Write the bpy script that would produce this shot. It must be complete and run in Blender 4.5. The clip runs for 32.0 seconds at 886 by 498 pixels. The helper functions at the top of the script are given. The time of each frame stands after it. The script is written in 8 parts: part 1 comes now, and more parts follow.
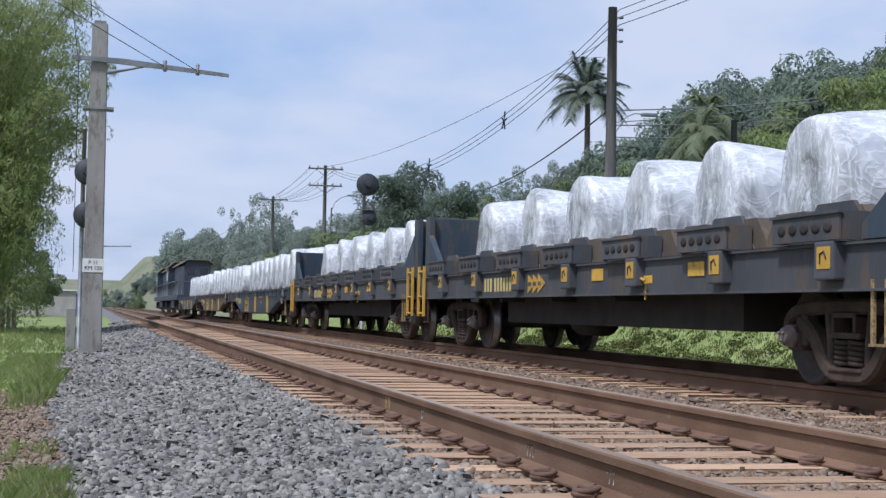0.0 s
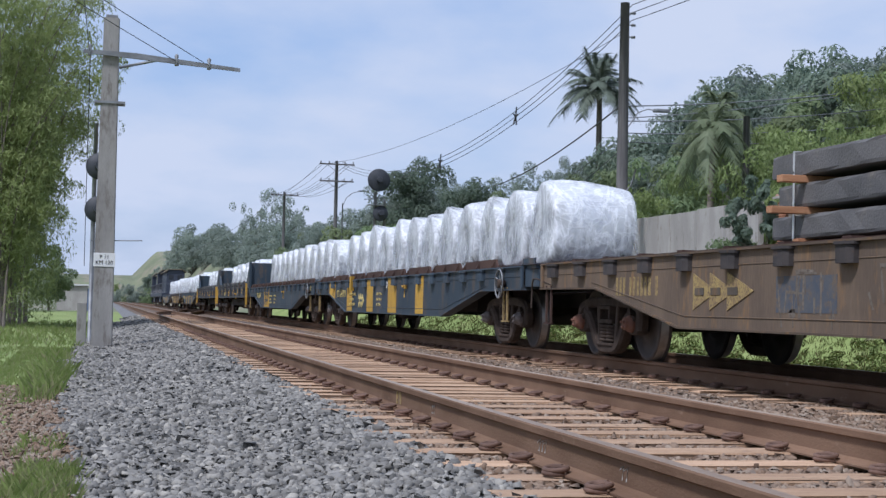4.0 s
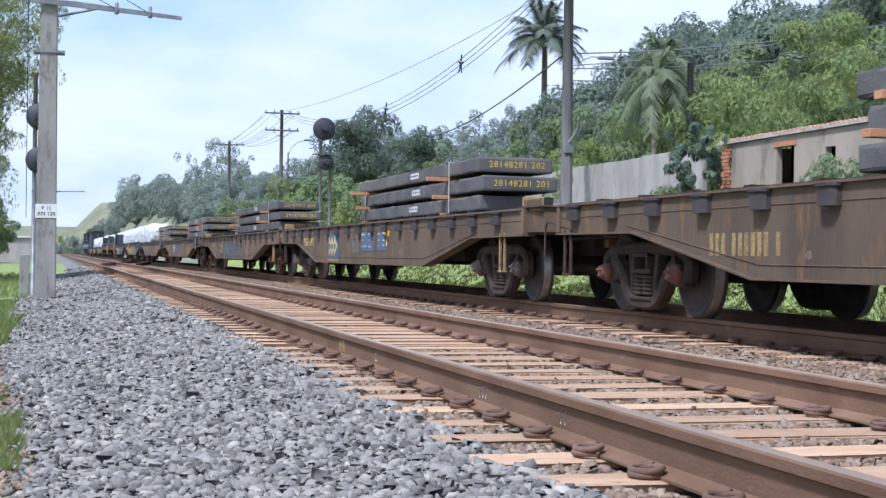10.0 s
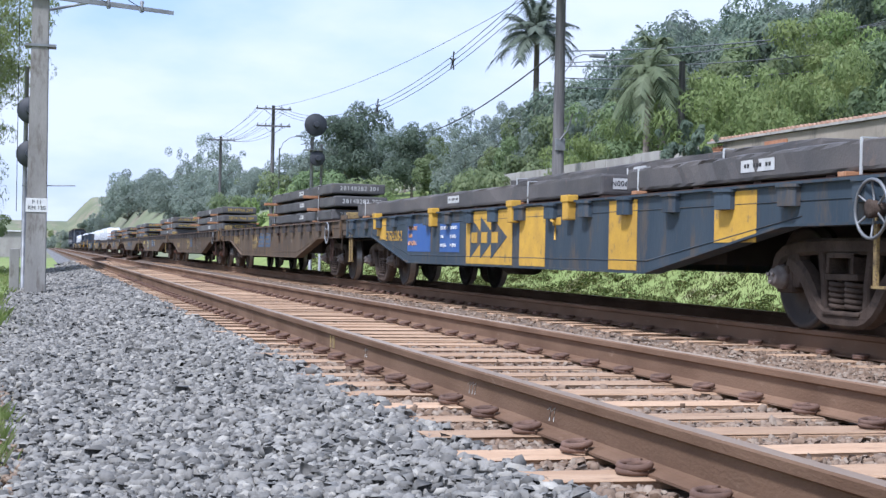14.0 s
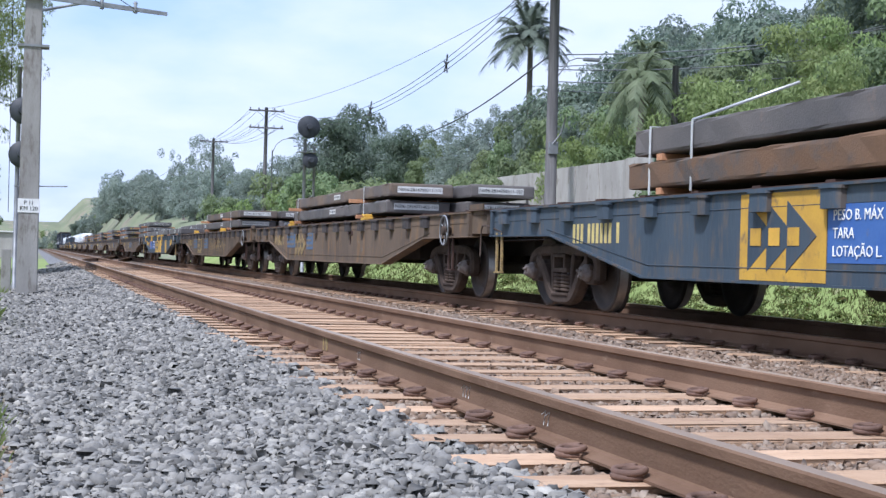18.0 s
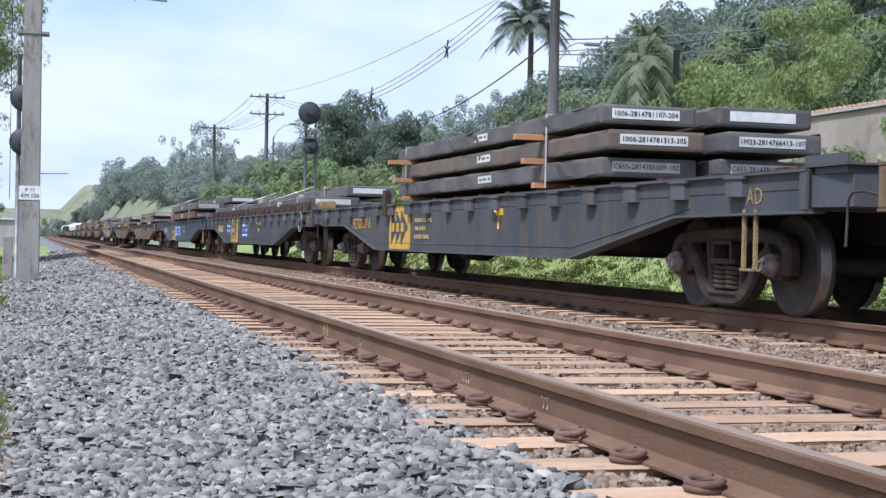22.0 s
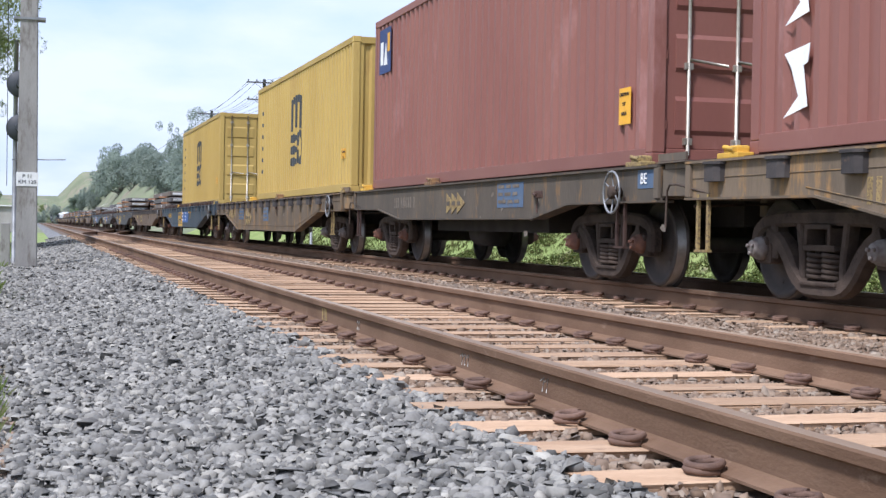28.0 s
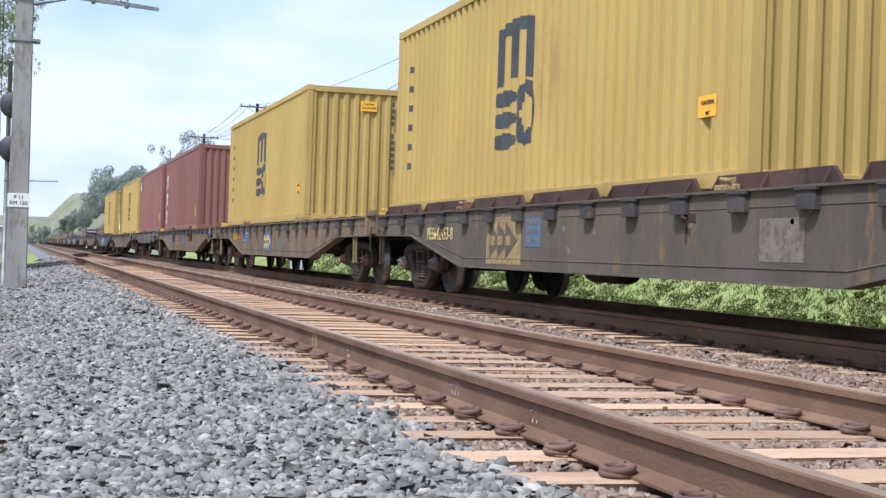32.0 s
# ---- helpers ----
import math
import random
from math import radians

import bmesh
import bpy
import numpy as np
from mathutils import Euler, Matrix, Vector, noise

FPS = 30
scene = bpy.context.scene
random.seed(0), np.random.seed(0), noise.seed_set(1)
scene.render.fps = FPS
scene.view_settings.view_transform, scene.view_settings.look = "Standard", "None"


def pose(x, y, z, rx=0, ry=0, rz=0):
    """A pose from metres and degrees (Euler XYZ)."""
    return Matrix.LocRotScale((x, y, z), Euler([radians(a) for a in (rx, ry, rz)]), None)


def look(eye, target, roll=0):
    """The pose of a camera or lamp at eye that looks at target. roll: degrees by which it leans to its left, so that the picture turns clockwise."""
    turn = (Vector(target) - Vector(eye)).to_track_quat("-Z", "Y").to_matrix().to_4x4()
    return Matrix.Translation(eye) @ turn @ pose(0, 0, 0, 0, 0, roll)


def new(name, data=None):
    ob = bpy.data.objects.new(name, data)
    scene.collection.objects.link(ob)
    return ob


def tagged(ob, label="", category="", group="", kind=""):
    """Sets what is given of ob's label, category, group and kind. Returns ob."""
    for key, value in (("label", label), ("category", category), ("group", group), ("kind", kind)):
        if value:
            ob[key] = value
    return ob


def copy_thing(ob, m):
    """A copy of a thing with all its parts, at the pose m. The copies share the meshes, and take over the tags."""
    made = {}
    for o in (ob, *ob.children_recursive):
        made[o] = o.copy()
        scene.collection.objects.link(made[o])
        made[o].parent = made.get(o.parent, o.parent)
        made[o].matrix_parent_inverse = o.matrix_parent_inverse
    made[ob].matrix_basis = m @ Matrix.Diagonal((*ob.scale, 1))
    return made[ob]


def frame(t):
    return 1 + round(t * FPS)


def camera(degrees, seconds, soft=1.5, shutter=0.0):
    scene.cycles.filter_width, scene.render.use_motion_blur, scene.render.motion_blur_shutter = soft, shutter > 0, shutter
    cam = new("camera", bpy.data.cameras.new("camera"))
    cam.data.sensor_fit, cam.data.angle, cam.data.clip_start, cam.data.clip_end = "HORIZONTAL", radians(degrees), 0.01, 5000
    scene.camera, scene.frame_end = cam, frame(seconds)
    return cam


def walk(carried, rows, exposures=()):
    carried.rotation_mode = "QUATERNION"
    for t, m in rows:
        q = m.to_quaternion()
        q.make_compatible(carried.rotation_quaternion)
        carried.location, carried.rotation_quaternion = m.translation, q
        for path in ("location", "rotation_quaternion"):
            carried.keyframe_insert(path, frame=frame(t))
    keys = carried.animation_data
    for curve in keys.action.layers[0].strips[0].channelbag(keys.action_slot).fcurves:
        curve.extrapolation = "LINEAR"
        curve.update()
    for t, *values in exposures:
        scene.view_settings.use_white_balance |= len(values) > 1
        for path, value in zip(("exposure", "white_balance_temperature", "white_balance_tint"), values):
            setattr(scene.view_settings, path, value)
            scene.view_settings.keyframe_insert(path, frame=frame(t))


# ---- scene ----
cam = camera(34.05, 32.0, soft=1.45)
# seconds, place, tilt, lean, turn
ROWS = (
    (0, -0.045, -0.043, 0.587, 92.48, -1.13, -13.49),
    (0.5, -0.045, -0.051, 0.589, 92.47, -1.14, -13.43),
    (1, -0.044, -0.049, 0.588, 92.49, -1.21, -13.36),
    (1.5, -0.042, -0.054, 0.587, 92.52, -1.23, -13.32),
    (2, -0.035, 0.008, 0.578, 92.60, -1.28, -13.27),
    (2.5, -0.037, 0.023, 0.577, 92.60, -1.28, -13.23),
    (4.5, -0.031, 0.015, 0.579, 92.24, -1.33, -13.04),
    (5, -0.002, 0.012, 0.577, 92.08, -1.41, -13.52),
    (5.5, 0.010, -0.030, 0.586, 91.09, -1.26, -16.91),
    (6, -0.004, -0.030, 0.589, 90.81, -1.18, -17.51),
    (6.5, -0.008, -0.021, 0.592, 90.78, -0.92, -17.52),
    (7, -0.023, -0.008, 0.588, 90.91, -0.71, -16.55),
    (7.5, -0.029, -0.018, 0.585, 90.85, -0.74, -15.09),
    (8, -0.021, -0.012, 0.577, 90.75, -0.76, -15.04),
    (8.5, -0.018, -0.021, 0.580, 90.76, -0.70, -15.08),
    (9, -0.011, -0.020, 0.574, 90.57, -0.61, -15.02),
    (9.5, -0.007, -0.026, 0.572, 90.43, -0.65, -15.03),
    (10, -0.004, -0.010, 0.572, 90.32, -0.82, -15.14),
    (10.5, -0.006, -0.011, 0.572, 90.22, -0.87, -15.17),
    (11, -0.007, -0.013, 0.573, 90.11, -0.93, -15.20),
    (11.5, -0.010, -0.021, 0.575, 90.08, -0.96, -15.23),
    (12, -0.008, -0.015, 0.572, 90.11, -1.06, -15.29),
    (12.5, -0.006, -0.012, 0.568, 90.09, -1.15, -15.34),
    (13, -0.006, -0.015, 0.571, 90.10, -1.19, -15.41),
    (13.5, -0.007, -0.020, 0.569, 90.14, -1.20, -15.45),
    (14, -0.002, -0.017, 0.569, 90.20, -1.18, -15.50),
    (14.5, 0.001, -0.007, 0.566, 90.21, -1.21, -15.55),
    (16.5, 0.001, -0.001, 0.567, 90.19, -1.34, -15.73),
    (17, -0.004, 0.018, 0.564, 90.18, -1.45, -15.74),
    (17.5, -0.004, 0.013, 0.568, 90.23, -1.45, -15.75),
    (18, -0.006, 0.009, 0.570, 90.32, -1.49, -15.81),
    (18.5, -0.010, -0.002, 0.570, 90.34, -1.48, -15.82),
    (19, -0.013, 0.003, 0.566, 90.25, -1.47, -15.79),
    (19.5, -0.012, 0.001, 0.566, 90.15, -1.48, -15.81),
    (20, -0.006, -0.005, 0.567, 90.10, -1.42, -15.81),
    (20.5, -0.006, -0.009, 0.568, 90.08, -1.34, -15.80),
    (21, -0.007, -0.015, 0.568, 90.01, -1.34, -15.79),
    (21.5, 0.002, -0.010, 0.567, 89.88, -1.23, -15.74),
    (22, 0.001, -0.008, 0.566, 89.75, -1.24, -15.74),
    (22.5, 0.000, -0.006, 0.562, 89.65, -1.24, -15.75),
    (23, -0.002, -0.012, 0.563, 89.55, -1.26, -15.75),
    (23.5, 0.001, 0.002, 0.564, 89.46, -1.26, -15.75),
    (24, -0.002, 0.001, 0.563, 89.40, -1.27, -15.79),
    (24.5, 0.001, 0.005, 0.565, 89.39, -1.18, -15.78),
    (25, -0.002, 0.004, 0.563, 89.35, -1.23, -15.80),
    (25.5, -0.002, 0.000, 0.565, 89.38, -1.15, -15.79),
    (27.5, -0.001, 0.006, 0.557, 89.19, -0.99, -15.83),
    (28, 0.000, 0.000, 0.558, 89.17, -1.04, -15.83),
    (28.5, -0.001, -0.002, 0.556, 89.27, -1.25, -15.87),
    (29, -0.002, -0.004, 0.555, 89.40, -1.44, -15.92),
    (29.5, -0.001, -0.005, 0.558, 89.55, -1.53, -15.97),
    (30, -0.001, -0.005, 0.559, 89.66, -1.56, -16.00),
    (30.5, -0.002, -0.009, 0.563, 89.77, -1.62, -16.03),
    (31, -0.004, -0.012, 0.566, 89.98, -1.80, -16.06),
    (31.5, -0.008, -0.016, 0.564, 90.11, -1.94, -16.12),
    (32, -0.012, -0.004, 0.566, 90.25, -1.92, -16.21),
)
walk(cam, [(r[0], pose(*r[1:])) for r in ROWS],
     exposures=[(t, e, k, 15) for t, e, k in ((0.0, 0.30, 5900), (2.0, 0.20, 5850), (4.5, 0.34, 5850), (6.0, 0.70, 5700), (9.0, 0.84, 5700), (20.0, 0.82, 5750), (28.0, 0.86, 5950), (32.0, 0.90, 5900))])

# ---- light ----
SUN_EL, SUN_AZ = 56.0, -128.0      # degrees; azimuth from +y towards +x
world = bpy.data.worlds.new("sky")
scene.world = world
world.use_nodes = True
_wn, _wl = world.node_tree.nodes, world.node_tree.links
_wn.clear()


def sky_world():
    out = _wn.new("ShaderNodeOutputWorld")
    bg = _wn.new("ShaderNodeBackground")
    sky = _wn.new("ShaderNodeTexSky")
    sky.sky_type, sky.sun_disc = "NISHITA", False
    sky.sun_elevation, sky.sun_rotation = radians(SUN_EL), radians(SUN_AZ)
    sky.air_density, sky.dust_density, sky.ozone_density = 1.0, 2.0, 1.5
    bg.inputs["Strength"].default_value = SKY
    co = _wn.new("ShaderNodeTexCoord")
    sep = _wn.new("ShaderNodeSeparateXYZ")
    _wl.new(co.outputs["Generated"], sep.inputs[0])
    # flatten the dome so that clouds lie in a layer
    add = _wn.new("ShaderNodeMath"); add.operation = "ADD"; add.inputs[1].default_value = 0.30
    _wl.new(sep.outputs["Z"], add.inputs[0])
    div = _wn.new("ShaderNodeVectorMath"); div.operation = "DIVIDE"
    comb = _wn.new("ShaderNodeCombineXYZ")
    for i in range(3):
        _wl.new(add.outputs[0], comb.inputs[i])
    _wl.new(co.outputs["Generated"], div.inputs[0]); _wl.new(comb.outputs[0], div.inputs[1])
    n1 = _wn.new("ShaderNodeTexNoise")
    n1.inputs["Scale"].default_value, n1.inputs["Detail"].default_value, n1.inputs["Roughness"].default_value = 1.9, 9, 0.52
    _wl.new(div.outputs[0], n1.inputs["Vector"])
    ramp = _wn.new("ShaderNodeValToRGB")
    ramp.color_ramp.elements[0].position, ramp.color_ramp.elements[1].position = 0.34, 0.60
    _wl.new(n1.outputs["Fac"], ramp.inputs[0])
    mix = _wn.new("ShaderNodeMixRGB")
    mix.inputs["Color2"].default_value = (*CLOUD, 1)
    _wl.new(ramp.outputs[0], mix.inputs["Fac"])
    # thin white veil over the blue
    veil = _wn.new("ShaderNodeMixRGB"); veil.inputs["Fac"].default_value = 0.65
    veil.inputs["Color2"].default_value = (*VEIL, 1)
    _wl.new(sky.outputs[0], veil.inputs["Color1"])
    _wl.new(veil.outputs[0], mix.inputs["Color1"])
    _wl.new(mix.outputs[0], bg.inputs["Color"])
    _wl.new(bg.outputs[0], out.inputs["Surface"])


SKY = 0.117
CLOUD = (4.4, 4.82, 5.5)
VEIL = (2.9, 3.85, 5.45)
sky_world()
sun = new("sun", bpy.data.lights.new("sun", "SUN"))
sun.data.energy, sun.data.angle, sun.data.color = 2.9, radians(7.0), (1.0, 0.965, 0.93)
_a, _e = radians(SUN_AZ), radians(SUN_EL)
sun.matrix_world = look((0, 0, 60), (-math.sin(_a) * math.cos(_e), -math.cos(_a) * math.cos(_e), 60 - math.sin(_e)))

# ---- materials ----


def mat(name, a, b=None, rough=0.8, metal=0.0, scale=3.0, fine=40.0, bump=0.2, stain=None, stain_at=0.62, stretch=(1, 1, 1),
        vary=0.12, spec=0.4, coat=0.0, stain_scale=1.0):
    """Two base colours mixed by a coarse and a fine noise, optional stains with a shape of their own, fine relief."""
    m = bpy.data.materials.new(name)
    m.use_nodes = True
    n, l = m.node_tree.nodes, m.node_tree.links
    bs = n["Principled BSDF"]
    b = b or tuple(c * 0.75 for c in a)
    co = n.new("ShaderNodeTexCoord")
    mp = n.new("ShaderNodeMapping")
    mp.inputs["Scale"].default_value = stretch
    info = n.new("ShaderNodeObjectInfo")
    off = n.new("ShaderNodeMath"); off.operation = "MULTIPLY"; off.inputs[1].default_value = 37.0
    l.new(info.outputs["Random"], off.inputs[0])
    l.new(off.outputs[0], mp.inputs["Location"])
    l.new(co.outputs["Object"], mp.inputs["Vector"])
    big = n.new("ShaderNodeTexNoise"); big.inputs["Scale"].default_value = scale; big.inputs["Detail"].default_value = 6
    small = n.new("ShaderNodeTexNoise"); small.inputs["Scale"].default_value = fine; small.inputs["Detail"].default_value = 4
    l.new(mp.outputs[0], big.inputs["Vector"]); l.new(mp.outputs[0], small.inputs["Vector"])
    mx = n.new("ShaderNodeMixRGB"); mx.inputs["Color1"].default_value = (*a, 1); mx.inputs["Color2"].default_value = (*b, 1)
    r1 = n.new("ShaderNodeValToRGB"); r1.color_ramp.elements[0].position, r1.color_ramp.elements[1].position = 0.38, 0.64
    l.new(big.outputs["Fac"], r1.inputs[0]); l.new(r1.outputs[0], mx.inputs["Fac"])
    col = mx.outputs[0]
    if stain:
        st = n.new("ShaderNodeTexNoise"); st.inputs["Scale"].default_value = scale * 1.7 * stain_scale; st.inputs["Detail"].default_value = 8
        st.inputs["Roughness"].default_value = 0.7
        l.new(mp.outputs[0], st.inputs["Vector"])
        r2 = n.new("ShaderNodeValToRGB"); r2.color_ramp.elements[0].position, r2.color_ramp.elements[1].position = stain_at - 0.05, stain_at + 0.06
        l.new(st.outputs["Fac"], r2.inputs[0])
        m2 = n.new("ShaderNodeMixRGB"); m2.inputs["Color2"].default_value = (*stain, 1)
        l.new(r2.outputs[0], m2.inputs["Fac"]); l.new(col, m2.inputs["Color1"])
        col = m2.outputs[0]
    # grain and piece-to-piece difference of brightness
    hsv = n.new("ShaderNodeHueSaturation")
    v1 = n.new("ShaderNodeMapRange"); v1.inputs["To Min"].default_value, v1.inputs["To Max"].default_value = 1 - vary, 1 + vary
    l.new(small.outputs["Fac"], v1.inputs["Value"])
    v2 = n.new("ShaderNodeMapRange"); v2.inputs["To Min"].default_value, v2.inputs["To Max"].default_value = 1 - vary, 1 + vary
    l.new(info.outputs["Random"], v2.inputs["Value"])
    mu = n.new("ShaderNodeMath"); mu.operation = "MULTIPLY"
    l.new(v1.outputs[0], mu.inputs[0]); l.new(v2.outputs[0], mu.inputs[1])
    l.new(mu.outputs[0], hsv.inputs["Value"]); l.new(col, hsv.inputs["Color"])
    l.new(hsv.outputs[0], bs.inputs["Base Color"])
    bs.inputs["Roughness"].default_value, bs.inputs["Metallic"].default_value = rough, metal
    bs.inputs["Specular IOR Level"].default_value = spec
    bs.inputs["Coat Weight"].default_value = coat
    if bump:
        bp = n.new("ShaderNodeBump"); bp.inputs["Strength"].default_value, bp.inputs["Distance"].default_value = bump, 0.01
        l.new(small.outputs["Fac"], bp.inputs["Height"]); l.new(bp.outputs[0], bs.inputs["Normal"])
    return m


def island_mat(name, colours, rough=0.9, spec=0.3, translucent=0.0, grain=60.0, tint=0.0):
    """Each loose piece of a joined mesh takes its own colour between those given."""
    m = bpy.data.materials.new(name)
    m.use_nodes = True
    n, l = m.node_tree.nodes, m.node_tree.links
    bs = n["Principled BSDF"]
    geo = n.new("ShaderNodeNewGeometry")
    ramp = n.new("ShaderNodeValToRGB")
    ramp.color_ramp.interpolation = "LINEAR"
    e = ramp.color_ramp.elements
    while len(e) < len(colours):
        e.new(0.5)
    for i, c in enumerate(colours):
        e[i].position = i / (len(colours) - 1)
        e[i].color = (*c, 1)
    l.new(geo.outputs["Random Per Island"], ramp.inputs[0])
    co = n.new("ShaderNodeTexCoord")
    nz = n.new("ShaderNodeTexNoise"); nz.inputs["Scale"].default_value = grain
    l.new(co.outputs["Object"], nz.inputs["Vector"])
    mr = n.new("ShaderNodeMapRange"); mr.inputs["To Min"].default_value, mr.inputs["To Max"].default_value = 0.75, 1.25
    l.new(nz.outputs["Fac"], mr.inputs["Value"])
    hs = n.new("ShaderNodeHueSaturation")
    l.new(mr.outputs[0], hs.inputs["Value"]); l.new(ramp.outputs[0], hs.inputs["Color"])
    if tint:                                  # whole plants differ a little in hue and depth of green
        info = n.new("ShaderNodeObjectInfo")
        hue = n.new("ShaderNodeMapRange"); hue.inputs["To Min"].default_value, hue.inputs["To Max"].default_value = 0.5 - tint * 0.09, 0.5 + tint * 0.07
        l.new(info.outputs["Random"], hue.inputs["Value"]); l.new(hue.outputs[0], hs.inputs["Hue"])
        w2 = n.new("ShaderNodeTexWhiteNoise"); w2.noise_dimensions = "1D"
        l.new(info.outputs["Random"], w2.inputs["W"])
        deep = n.new("ShaderNodeMapRange"); deep.inputs["To Min"].default_value, deep.inputs["To Max"].default_value = 1 - tint, 1 + tint
        l.new(w2.outputs["Value"], deep.inputs["Value"])
        mu = n.new("ShaderNodeMath"); mu.operation = "MULTIPLY"
        l.new(mr.outputs[0], mu.inputs[0]); l.new(deep.outputs[0], mu.inputs[1]); l.new(mu.outputs[0], hs.inputs["Value"])
    l.new(hs.outputs[0], bs.inputs["Base Color"])
    bs.inputs["Roughness"].default_value, bs.inputs["Specular IOR Level"].default_value = rough, spec
    if translucent:
        tr = n.new("ShaderNodeBsdfTranslucent"); l.new(hs.outputs[0], tr.inputs["Color"])
        ms = n.new("ShaderNodeMixShader"); ms.inputs[0].default_value = translucent
        l.new(bs.outputs[0], ms.inputs[1]); l.new(tr.outputs[0], ms.inputs[2])
        l.new(ms.outputs[0], n["Material Output"].inputs["Surface"])
    return m


